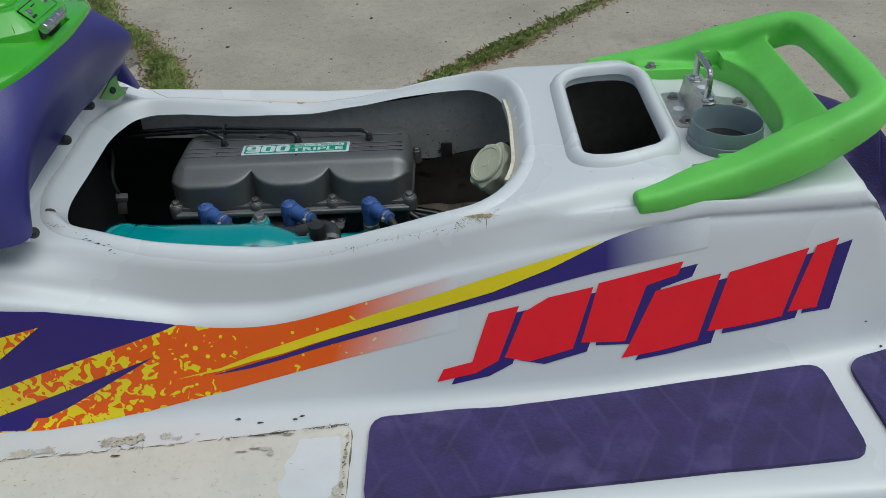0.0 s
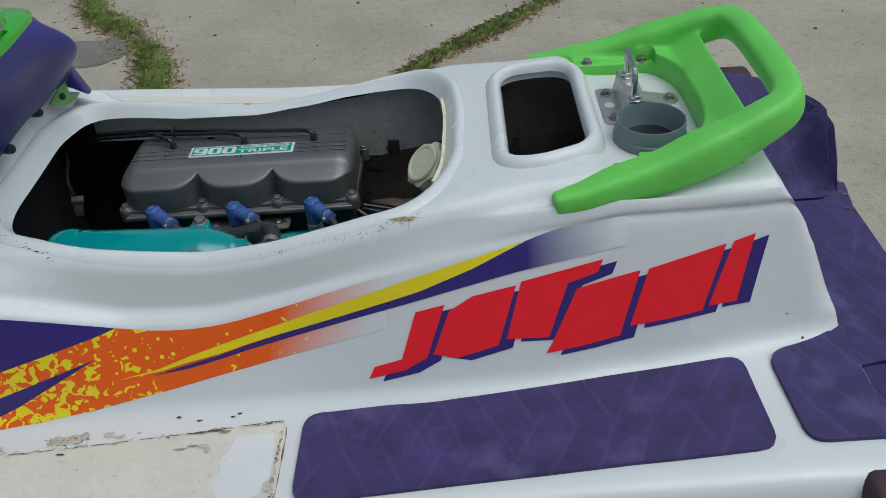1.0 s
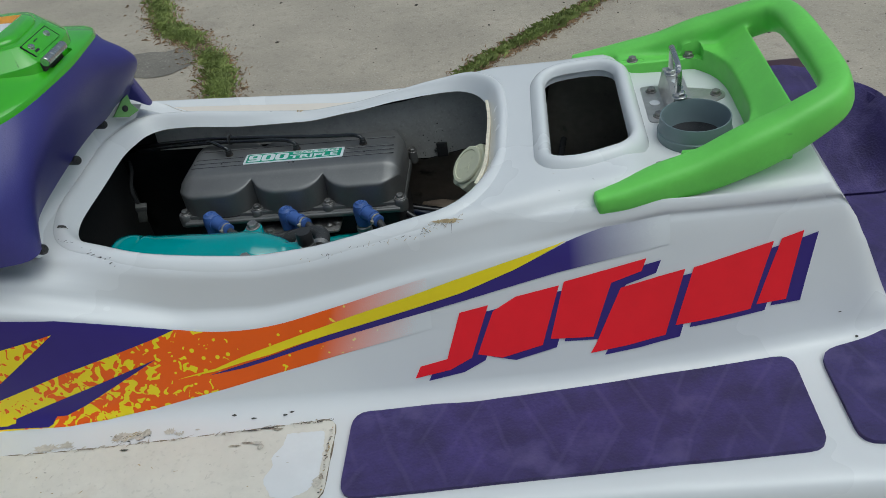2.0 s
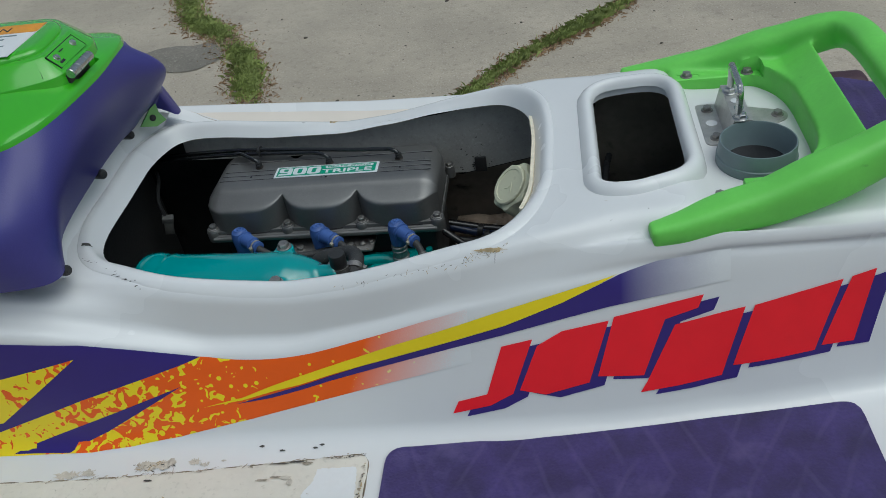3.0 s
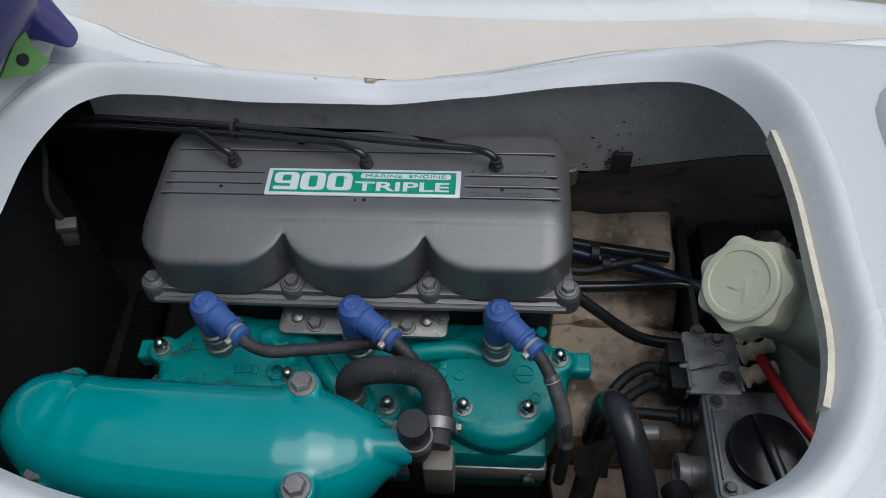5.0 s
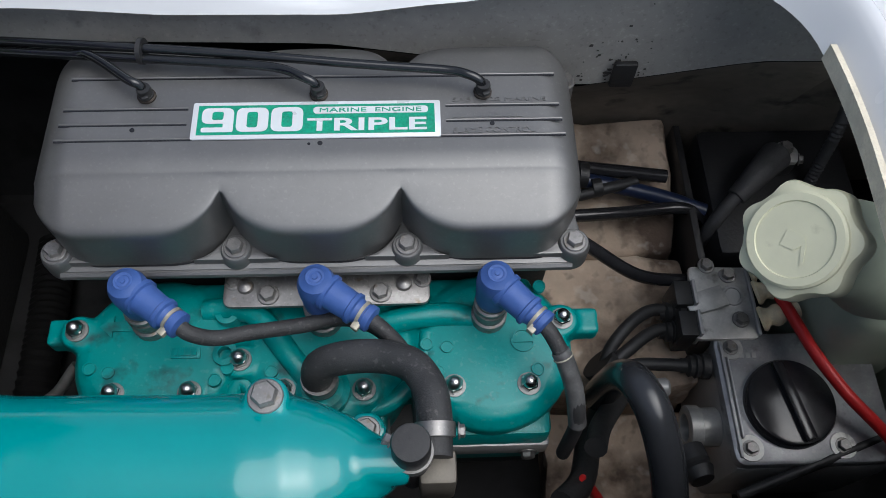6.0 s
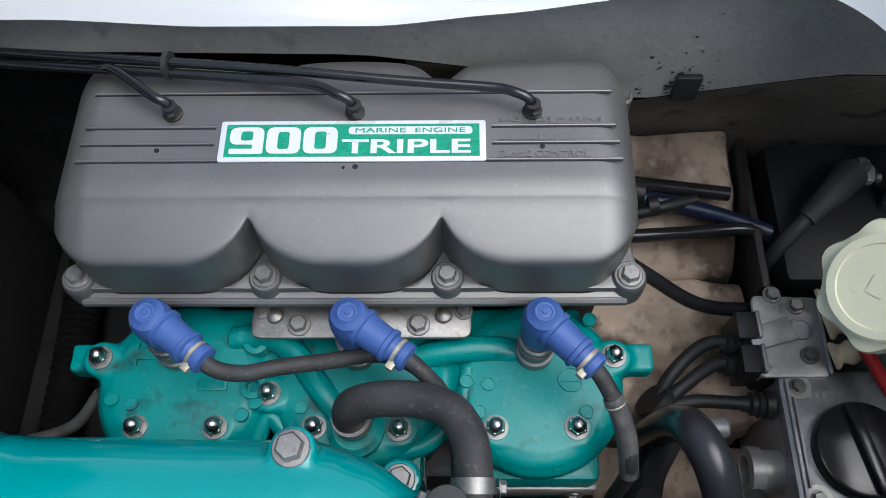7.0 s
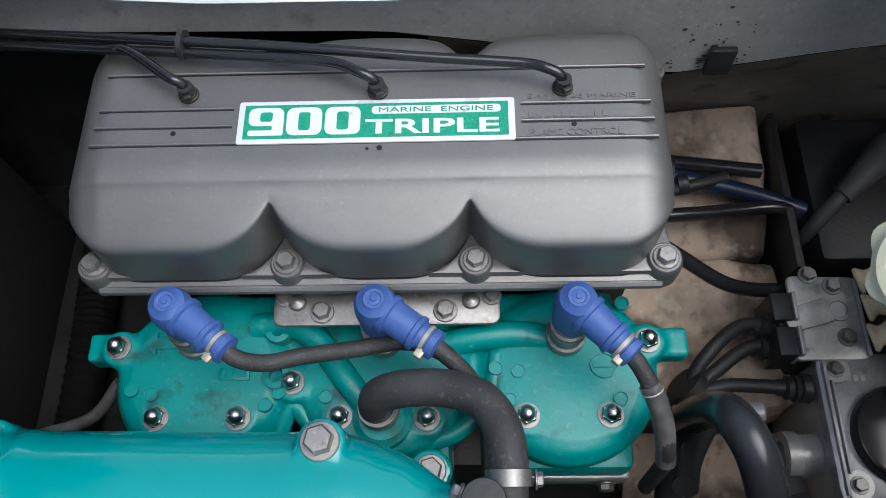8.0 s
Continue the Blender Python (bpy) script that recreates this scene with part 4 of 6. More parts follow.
def bay_liner(upper):
    """The far wall of the bay: a painted band above, bare grimy fibreglass below."""
    bm = bmesh.new()
    rows = []
    for i in range(31):
        x = (-0.255 + 0.655 * i / 30) if upper else (0.03 + 0.545 * i / 30)
        top = deck_z(x) - 0.004
        low = float(np.interp(x, [-0.26, 0.0, 0.07, 0.12, 0.19, 0.34, 0.42], [0.765, 0.758, 0.745, 0.732, 0.705, 0.735, 0.755]))
        if not upper:
            top, low = (low - 0.001 if x < 0.40 else deck_z(x) - 0.004), 0.50
        k = min(1.0, max(0.0, (x - 0.33) / 0.1)) * 0.022
        rows.append([bm.verts.new((x, (0.183 + 0.008 * (z - low) / (top - low) if upper else float(np.interp(z, [0.50, 0.56, 0.64, top], [0.240, 0.245, 0.225, 0.183]))) - k, z)) for z in [low + (top - low) * j / 8 for j in range(9)]])
    for a, b in zip(rows, rows[1:]):
        for k in range(8):
            bm.faces.new((a[k], b[k], b[k + 1], a[k + 1]))
    return bm


part("bay_wall", bay_liner(False), material("grimy_bare_fibreglass", (0.24, 0.21, 0.175), 0.8, var=0.45, scale=10, bump=0.4, bump_scale=60, dirt=(0.03, 0.027, 0.024), dirt_amount=0.35, dirt_scale=26), jet_ski, "grimy brown lower wall of the bay", 60)
part("bay_wall", bay_liner(True), material("speckled_grey_paint", (0.385, 0.375, 0.35), 0.7, var=0.3, scale=7, bump=0.3, bump_scale=60, dirt=(0.05, 0.05, 0.048), dirt_amount=0.12, dirt_scale=14, speck=0.16, speck_scale=260), jet_ski, "grey painted inner wall with black mould specks", 60)

# dark tab that hangs from the far wall
part("wall_tab", box((0.217, 0.1765, 0.711), (0.235, 0.1815, 0.737), 0.0015), M_BLACK, jet_ski, "black rubber tab on the bay wall")

# black mould that has settled low on the painted band
for _k in range(44):
    _x = 0.192 + 0.052 * _rnd.random()
    _low = float(np.interp(_x, [0.12, 0.19, 0.34], [0.732, 0.705, 0.735]))
    _f = _rnd.random() ** 1.8 * (0.35 if _k < 38 else 0.8)
    _z = _low + 0.003 + (deck_z(_x) - 0.004 - _low) * _f
    _size = 0.0004 + 0.0019 * _rnd.random() ** 3
    part("mould_spot", prism(ragged(0, 0, _size * 1.3, _size, 4000 + _k, 8), 0, 0.0004, 0, pose(_x, 0.1826 + 0.008 * _f, _z, 90, 0, 0)), M_SCUFF, jet_ski, "", 60)

# mint flank stripe and stern bumpers
for _s in (-1, 1):
    _bm = bmesh.new()
    sweep(_bm, [Vector((x, _s * (max(0.43 * 1.0, 0) + 0.0225), lerp_table(HULL, x)[8] - 0.075)) for x in np.arange(-0.6, 0.985, 0.05)], lambda i: [(-0.006, -0.045), (0.006, -0.045), (0.006, 0.045), (-0.006, 0.045)])
    part("flank_stripe", _bm, M_MINT, jet_ski, "mint green hull flank", 30)
    _z = 0.0 if _s < 0 else 0.035
    part("bumper", box((0.745, min(_s * 0.425, _s * 0.475), 0.53), (0.89, max(_s * 0.425, _s * 0.475), 0.655 + _z), 0.014, segments=3), material("maroon_rubber", (0.055, 0.022, 0.035), 0.6, bump=0.2), jet_ski, "dark maroon rubber stern bumper", 40)

# ---- deck fittings ----
for _x, _y, _z in POCKETS:
    for _s in (1, -1):
        bolt((_x, _s * (_y - 0.001), _z if _s > 0 or _x > 0.55 else 0.855), (0, 0, 1), 0.0058, handle, name="bolt")
latch = thing("seat_latch", "stainless steel seat latch bracket with a U-bolt, bolted to the deck", "latch")
latch.location = (-0.001, -0.006, 0.001)
_bm = None
_pl = [(0.531, -0.018), (0.560, -0.018), (0.560, 0.084), (0.531, 0.084)]
_bm = join(_bm, prism(rounded(_pl, 0.008, 3), 0.853, 0.856))
_bm = join(_bm, prism(rounded([(0.585, 0.0), (0.640, 0.036), (0.640, 0.054), (0.585, 0.074)], 0.008, 3), 0.853, 0.856))
_hat = [(0.556, 0.8545), (0.5615, 0.8845), (0.5835, 0.8845), (0.590, 0.8545)]
_sh = bmesh.new()
_rows = [[_sh.verts.new((x + (0.0022 if inner and x < 0.57 else -0.0022 if inner else 0.0), y, z - (0.0025 if inner else 0.0))) for x, z in _hat] for inner in (False, True) for y in (-0.014, 0.080)]
for _a, _b, _flip in ((_rows[0], _rows[1], False), (_rows[2], _rows[3], True), (_rows[0], _rows[2], True), (_rows[1], _rows[3], False)):
    for _k in range(3):
        _q = (_a[_k], _a[_k + 1], _b[_k + 1], _b[_k])
        _sh.faces.new(_q)
_bm = join(_bm, _sh)
part("bracket", _bm, material("brushed_stainless", (0.52, 0.51, 0.49), 0.42, metal=0.7, var=0.15, scale=60, speck=0.12, speck_scale=300), latch, "bent stainless plate", 30)
part("u_bolt", tube([(0.570, 0.060, 0.885), (0.570, 0.060, 0.915), (0.569, 0.057, 0.922), (0.568, 0.050, 0.925), (0.567, 0.003, 0.925), (0.567, -0.005, 0.922), (0.567, -0.008, 0.915), (0.567, -0.008, 0.885)], 0.0042, 4, 10), M_CHROME, latch)
for _y in (0.060, -0.008):
    bolt((0.5695, _y, 0.8845), (0, 0, 1), 0.0068, latch, M_CHROME, "nut")
for _x, _y in ((0.545, 0.068), (0.545, -0.003), (0.628, 0.045)):
    bolt((_x, _y, 0.856), (0, 0, 1), 0.0055, latch)
part("plate_hole", lathe([(0.0072, 0), (0.0072, 0.0008), (0, 0.0008)], Matrix.Translation((0.545, 0.033, 0.856)), 20), M_GEL, latch, "round hole with the white deck under it")
part("plate_hole", lathe([(0.0066, 0), (0.0066, 0.0006), (0, 0.0006)], Matrix.Translation((0.573, 0.036, 0.8845)), 20), M_GEL, latch)
part("plate_hole", lathe([(0.0060, 0), (0.0060, 0.0006), (0, 0.0006)], Matrix.Translation((0.573, 0.018, 0.8845)), 20), M_TUBE, latch)

filler = thing("filler_tube", "grey plastic tube standing in the rear deck", "tube")
filler.location = (0, 0, 0.001)
part("collar", lathe([(0.0289, -0.0301), (0.040, -0.012), (0.046, 0.0), (0.046, 0.012), (0.0445, 0.013), (0.0435, 0.030), (0.0430, 0.031), (0.0418, 0.031), (0.0405, 0.028), (0.0385, 0.010), (0.0350, 0.001), (0.0290, -0.030)], Matrix.Translation((0.580, -0.062, 0.852)), 48), M_TUBE, filler)
# Black disc part-way down paints the shade of the bore.
part("bore_shade_disc", lathe([(0.0352, 0.0005), (0.0352, 0.0015), (0, 0.0015)], Matrix.Translation((0.580, -0.062, 0.852)), 40), M_GLOSSBLACK, filler, "black disc in place of the shade down the tube")

# pod bolts, hood lid and latch
for _p, _d in (((-0.264, -0.030, 0.877), (1, -0.4, 0.15)), ((-0.281, 0.096, 0.866), (1, -0.4, 0.15)), ((-0.248, -0.198, 0.846), (1, -0.2, 0))):
    part("rubber_plug", lathe([(0.0068, -0.02), (0.0068, 0.000), (0.0056, 0.0026), (0.0038, 0.0032), (0.0034, 0.0042), (0.0, 0.0046)], aim(_p, _d), 18), M_BLACK, jet_ski, "black rubber fastener")


def dash_bmesh():
    """White panel that curves up from the front of the bay lip to the purple bolster."""
    low = [p for p in shrunk(BAY, -0.026) if p[0] < -0.235 and -0.16 < p[1] < 0.17]
    low.sort(key=lambda p: p[1])
    low = spline([(p[0], p[1], deck_z(p[0]) + heel(p[1]) - 0.002) for p in low[::3]], 3)
    top = spline([(-0.262, -0.205, 0.840), (-0.290, -0.134, 0.862), (-0.286, -0.04, 0.890), (-0.290, 0.05, 0.890), (-0.296, 0.11, 0.878), (-0.285, 0.16, 0.868), (-0.262, 0.195, 0.848)], 8)
    bm = bmesh.new()
    rows = []
    for i in range(41):
        f = i / 40
        a, b = low[round(f * (len(low) - 1))], top[round(f * (len(top) - 1))]
        sag = Vector((-0.006, 0, -0.008))
        rows.append([bm.verts.new(a.lerp(b, k / 8) + sag * (4 * k / 8 * (1 - k / 8))) for k in range(9)])
    for p, q in zip(rows, rows[1:]):
        for k in range(8):
            bm.faces.new((p[k], q[k], q[k + 1], p[k + 1]))
    return bm


part("dash_panel", dash_bmesh(), M_GEL, jet_ski, "white panel that rises from the lip to the bolster", 60)
# small pale green plate at the far end of the bolster
_bm = bmesh.new()
_v = [Vector(p) for p in ((-0.284, 0.134, 0.858), (-0.270, 0.154, 0.878), (-0.263, 0.162, 0.882), (-0.263, 0.162, 0.866), (-0.256, 0.164, 0.852), (-0.267, 0.149, 0.849))]
_f = _bm.faces.new([_bm.verts.new(p) for p in _v])
_e = bmesh.ops.extrude_face_region(_bm, geom=[_f])
bmesh.ops.translate(_bm, verts=[g for g in _e["geom"] if isinstance(g, bmesh.types.BMVert)], vec=(0.003, -0.002, 0.001))
part("green_plate", _bm, material("pale_green", (0.22, 0.46, 0.14), 0.45), jet_ski, "pale green plate under the bolster")
part("rubber_plug", lathe([(0.0055, -0.01), (0.0055, 0.002), (0.004, 0.0035), (0.0, 0.004)], aim((-0.268, 0.150, 0.864), (1, -0.5, 0.2)), 18), M_BLACK, jet_ski, "black rubber fastener")


def tapered(poly, rows):
    """A closed block over an outline: rows of inset and height, from the bottom up."""
    bm = bmesh.new()
    rings = [[bm.verts.new((p[0], p[1], z)) for p in shrunk(poly, d)] for d, z in rows]
    n = len(poly)
    for a, b in zip(rings, rings[1:]):
        for k in range(n):
            bm.faces.new((a[k], a[(k + 1) % n], b[(k + 1) % n], b[k]))
    bm.faces.new(rings[-1])
    bm.faces.new(list(reversed(rings[0])))
    return bm


hood_lid = part("hood_lid", tapered(rounded([(-0.244, -0.046), (-0.250, 0.064), (-0.31, 0.122), (-0.62, 0.130), (-0.62, -0.135), (-0.40, -0.112), (-0.285, -0.070)], 0.026, 6), [(0.0, 1.000), (0.0, 1.027), (0.0008, 1.0295), (0.0028, 1.0315), (0.022, 1.0500), (0.0245, 1.0512), (0.027, 1.0515)]), M_GREENGLOSS, hood, "glossy green hatch lid with sloping sides", 25)
part("lid_panel", tapered(rounded([(-0.277, -0.026), (-0.282, 0.046), (-0.302, 0.078), (-0.60, 0.098), (-0.60, -0.100), (-0.40, -0.080), (-0.312, -0.048)], 0.016, 5), [(0.0, 1.048), (0.0, 1.0530), (0.001, 1.0550), (0.004, 1.0575), (0.009, 1.0590), (0.014, 1.0595)]), M_GREENGLOSS, hood, "raised middle of the lid", 30)
_mp = pose(-0.2585, 0.000, 1.0415, 0, 44, 0)
plate = part("latch_plate", box((-0.0105, -0.033, -0.001), (0.0105, 0.035, 0.0007), 0.0004, _mp), M_GREENGLOSS, hood, "green latch plate")
for _a, _b in (((-0.0112, -0.0338), (-0.0102, 0.0358)), ((-0.0112, -0.0338), (0.0105, -0.0326)), ((-0.0112, 0.0346), (0.0105, 0.0358))):
    part("plate_joint", box((_a[0], _a[1], -0.001), (_b[0], _b[1], 0.0009), 0, _mp), M_GLOSSBLACK, hood, "dark joint round the plate")
for _y in (-0.022, 0.022):
    bolt(_mp @ Vector((-0.002, _y, 0.0005)), _mp.to_3x3() @ Vector((0, 0, 1)), 0.0034, hood, M_CHROME, "rivet")
part("latch_mark", box((-0.006, -0.009, 0.0006), (-0.0045, 0.001, 0.0012), 0, _mp), M_GLOSSBLACK, hood, "small moulded arrow")
part("latch_mark", box((0.004, -0.026, 0.0006), (0.007, -0.016, 0.0012), 0, _mp), M_GLOSSBLACK, hood, "small moulded arrow")
part("latch_bar", lathe([(0.0, -0.0275), (0.0055, -0.0275), (0.0062, -0.0265), (0.0062, -0.011), (0.0054, -0.0103), (0.0054, -0.0097), (0.0062, -0.009), (0.0062, 0.009), (0.0054, 0.0097), (0.0054, 0.0103), (0.0062, 0.011), (0.0062, 0.0265), (0.0055, 0.0275), (0.0, 0.0275)], aim((-0.238, -0.014, 1.029), (0.0, 1, 0.0)), 22), M_CHROME, hood, "chrome latch bar", 30)
# Solid black block behind the bar, for the shade in its slot.
part("slot_shade_block", box((-0.2520, -0.038, 1.012), (-0.2440, 0.014, 1.027), 0.001), M_BLACK, hood, "black block painting the shaded slot behind the latch bar")
part("warning_label", box((-0.48, -0.045, 1.0596), (-0.306, 0.058, 1.0602)), M_FLAKE, hood, "white and orange warning label")
part("label_band", box((-0.48, 0.030, 1.0602), (-0.306, 0.058, 1.0606)), material("orange_label", (0.8, 0.33, 0.02), 0.4), hood, "orange band of the label")
mesh_part("label_word", text_mesh("CAUTION", 0.10, 0.012, Matrix.Translation((-0.45, 0.036, 1.0606))), M_GLOSSBLACK, hood, "", smooth=False)
for _k in range(6):
    part("label_line", box((-0.475, 0.020 - 0.011 * _k, 1.0602), (-0.33 - 0.012 * (_k % 3), 0.0235 - 0.011 * _k, 1.0605)), M_TUBE, hood)

# ---- engine ----
engine = thing("engine", "three-cylinder two-stroke marine engine with teal head and grey air cover", "engine")
VALLEYS = (-0.0545, 0.0585)


def valley(x):
    """How deep the front of the cover is drawn in at x, 0 to 1."""
    d = min(1.0, (math.hypot(min(abs(x - v) for v in VALLEYS), 0.0026) - 0.0021) / 0.042)
    return 1.12 * (1 - math.sqrt(1 - (1 - d) ** 2))


def cover_bmesh():
    bm = bmesh.new()
    L = 0.1765
    xs = [-L + 2 * L * i / 220 for i in range(221)]
    xs = [L * math.sin(math.pi / 2 * (x / L)) * 0.35 + x * 0.65 for x in xs]
    rings = []
    for x in xs:
        near = min(VALLEYS, key=lambda v: abs(x - v))
        dip = valley(x)
        e = min(1.0, max(0.0, (L - abs(x)) / 0.026))
        e = math.sqrt(max(0.0, 1 - (1 - e) ** 2))
        corner = max(0.0, 1 - (L - abs(x)) / 0.036)
        yf = 0.0245 + 0.027 * dip + 0.030 * corner ** 2.6
        yb = 0.1655 - 0.017 / (1 + (abs(x - near) / 0.0115) ** 2.4) - 0.024 * (1 - e)
        zf, top = 0.724, 0.7808
        zt = zf + 0.03 + (top - zf - 0.03) * (0.15 + 0.85 * e)
        crease = 0.0605
        shoulder = zt - 0.0025
        reach = max(0.25, (crease - yf) / (crease - 0.0245))
        prof = [(yf - 0.001, zf)]
        for g, h in ((0.0, 0.25), (0.0, 0.59), (0.002, 0.665), (0.012, 0.705), (0.036, 0.737), (0.075, 0.762), (0.14, 0.787), (0.27, 0.824), (0.50, 0.886), (0.75, 0.944), (0.90, 0.975)):
            h = h if h < 0.5 else 1 - (1 - h) * reach  # one slope, cut off by the scalloped front
            prof.append((yf + (crease - yf) * g, zf + (shoulder - zf) * h))
        prof += [(crease, shoulder + 0.0008), (crease + 0.002, zt - 0.0004), (0.075, zt), (0.10, zt), (0.130, zt)]
        for k in range(0, 6):
            a = k / 5 * math.pi / 2
            prof.append((yb - 0.013 + 0.013 * math.sin(a), zt - 0.013 + 0.013 * math.cos(a)))
        prof += [(yb + 0.001, zf)]
        rings.append([bm.verts.new((x - 0.0025, y, z)) for y, z in prof])
    for a, b in zip(rings, rings[1:]):
        for k in range(len(a) - 1):
            bm.faces.new((a[k], b[k], b[k + 1], a[k + 1]))
    bm.faces.new(rings[0])
    bm.faces.new(list(reversed(rings[-1])))
    return bm


cover = part("air_cover", cover_bmesh(), M_COVER, engine, "grey satin cast air intake cover with three lobes", 40)
_fl = prism(rounded([(-0.176, 0.0195), (0.176, 0.0195), (0.182, 0.030), (0.176, 0.055), (0.176, 0.16), (-0.176, 0.16), (-0.176, 0.055), (-0.182, 0.030)], 0.010, 4), 0.7140, 0.7245, 0.0035)
LUGS = [(-0.171, 0.031), (-0.054, 0.031), (0.059, 0.031), (0.171, 0.031), (0.178, 0.165)]
flange = part("flange", _fl, M_COVER, engine, "cast flange of the air cover", 40)
part("bead", tube([(-0.170, 0.0205, 0.7195), (0.0, 0.0200, 0.7195), (0.170, 0.0205, 0.7195)], 0.0036, 8, 10), M_COVER, flange)


def bowed(a, b, ctrl, n=6):
    """Points from a towards b on a curve drawn in towards ctrl."""
    return [tuple(a[i] * (1 - t) ** 2 + 2 * ctrl[i] * t * (1 - t) + b[i] * t * t for i in (0, 1)) for t in [k / n for k in range(n)]]


for _i, (_x, _y) in enumerate(LUGS):
    if _i in (1, 2):
        _o = bowed((_x - 0.028, 0.0242), (_x + 0.028, 0.0242), (_x, 0.0236)) + bowed((_x + 0.028, 0.0242), (_x, 0.060), (_x + 0.0085, 0.0290)) + bowed((_x, 0.060), (_x - 0.028, 0.0242), (_x - 0.0085, 0.0290))
        part("web", prism(_o, 0.7140, 0.7305, 0.0012), M_COVER, flange, "", 40)
    elif _i in (0, 3):
        _s = 1 if _i == 0 else -1
        _o = bowed((_x - 0.007 * _s, 0.0242), (_x + 0.042 * _s, 0.0242), (_x + 0.02 * _s, 0.0236)) + bowed((_x + 0.042 * _s, 0.0242), (_x + 0.006 * _s, 0.058), (_x + 0.012 * _s, 0.031)) + bowed((_x + 0.006 * _s, 0.058), (_x - 0.007 * _s, 0.0242), (_x - 0.006 * _s, 0.04))
        part("web", prism(_o, 0.7140, 0.7300, 0.0012), M_COVER, flange, "", 40)
    _r = 0.0112 if _i < 4 else 0.0075
    part("lug", lathe([(_r, 0.7140), (_r, 0.7275), (_r * 0.89, 0.7325), (_r * 0.82, 0.7332), (0.0, 0.7332)], Matrix.Translation((_x, _y, 0)), 24), M_COVER, flange, "", 40)
# the dark joint under the lobes
_bm = bmesh.new()
_line = []
for _k in range(161):
    _x = -0.168 + 0.336 * _k / 160
    _e = max(0.0, 1 - (0.1765 - abs(_x)) / 0.036)
    _line.append(Vector((_x, 0.0240 + 0.027 * valley(_x) + 0.030 * _e ** 2.6, 0.7250)))
sweep(_bm, _line, lambda i: circle(0.0012, 6))
part("joint", _bm, M_BLACK, flange, "dark rubber joint under the cover", 40)
for _x, _y in LUGS:
    bolt((_x, _y, 0.7332), (0, 0, 1), 0.0056, flange, M_STEEL)
ZC = 0.7809
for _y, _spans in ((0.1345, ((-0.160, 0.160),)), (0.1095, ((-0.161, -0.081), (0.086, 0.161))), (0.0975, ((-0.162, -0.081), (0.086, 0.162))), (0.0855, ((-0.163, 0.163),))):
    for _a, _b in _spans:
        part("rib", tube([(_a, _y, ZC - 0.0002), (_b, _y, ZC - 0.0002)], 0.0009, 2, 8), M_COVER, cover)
        # Black strip along each rib paints in the rib's shadow.
        part("rib_shadow_strip", box((_a, _y - 0.0020, ZC - 0.0004), (_b, _y - 0.0010, ZC + 0.00015)), M_GLOSSBLACK, cover)
for _x, _y, _r in ((-0.115, 0.0925, 0.0016), (0.116, 0.094, 0.0016), (0.005, 0.0805, 0.0017), (-0.002, 0.080, 0.0010)):
    part("pinhole", lathe([(_r, ZC - 0.001), (_r, ZC + 0.0003), (0, ZC + 0.0003)], Matrix.Translation((_x, _y, 0)), 10), M_GLOSSBLACK, cover)
for _b, _w, _y in (("SAE J1928 MARINE", 0.062, 0.1108), ("FLAME CONTROL", 0.053, 0.0868)):
    mesh_part("raised_lettering", text_mesh(_b, _w, 0.0042, Matrix.Translation((0.0905, _y, ZC - 0.0001)), 0.0006), M_COVER, cover, "", smooth=False)
for _k in range(10):
    part("raised_mark", box((0.0905 + 0.0047 * _k, 0.0990, ZC - 0.0002), (0.0935 + 0.0047 * _k, 0.1028, ZC + 0.0004)), M_COVER, cover)

# badge
M_BADGEGREEN = material("pebbled_green_enamel", (0.0, 0.34, 0.20), 0.35, var=0.3, scale=500, bump=0.5, bump_scale=900)
M_BADGEWHITE = material("white_silver_enamel", (0.80, 0.82, 0.83), 0.3, metal=0.2, var=0.04)
badge = part("badge", prism(rounded([(-0.0775, 0.0838), (0.0825, 0.0838), (0.0825, 0.1125), (-0.0775, 0.1125)], 0.0015, 2), ZC, ZC + 0.0013, 0.0003), M_BADGEWHITE, cover, "green and silver engine badge")
part("badge_field", box((-0.0738, 0.0868, ZC + 0.001), (0.0787, 0.1097, ZC + 0.0016)), M_BADGEGREEN, cover, "green enamel field of the badge")
_zb = Matrix.Translation((0, 0, ZC + 0.0016))


def ring_bmesh(outer, inner, m, depth=0.0003):
    """A flat band between two outlines with the same number of points."""
    bm = bmesh.new()
    rows = [[bm.verts.new(m @ Vector((p[0], p[1], z))) for p in o] for o, z in ((outer, 0.0), (outer, depth), (inner, depth), (inner, 0.0))]
    n = len(outer)
    for a, b in zip(rows, rows[1:] + rows[:1]):
        for k in range(n):
            bm.faces.new((a[k], a[(k + 1) % n], b[(k + 1) % n], b[k]))
    return bm


def outline(x0, y0, x1, y1, r):
    return rounded([(x0, y0), (x1, y0), (x1, y1), (x0, y1)], r, 5)


for _k in range(3):
    _m = _zb @ Matrix.Translation((-0.0712 + 0.0222 * _k, 0.0888, 0))
    if _k:
        _bm = ring_bmesh(outline(0, 0, 0.0205, 0.0188, 0.0050), outline(0.0068, 0.0032, 0.0137, 0.0156, 0.0020), _m)
    else:
        _bm = ring_bmesh(outline(0, 0.0066, 0.0205, 0.0188, 0.0048), outline(0.0066, 0.0094, 0.0139, 0.0160, 0.0018), _m)
        _bm = join(_bm, box((0.0139, 0.0012, 0), (0.0205, 0.0125, 0.00028), 0, _m))
        _bm = join(_bm, prism(outline(0.0002, 0.0, 0.0205, 0.0036, 0.0014), 0, 0.00026, 0, _m))
    part("badge_digit", _bm, M_BADGEWHITE, cover, "", smooth=False)
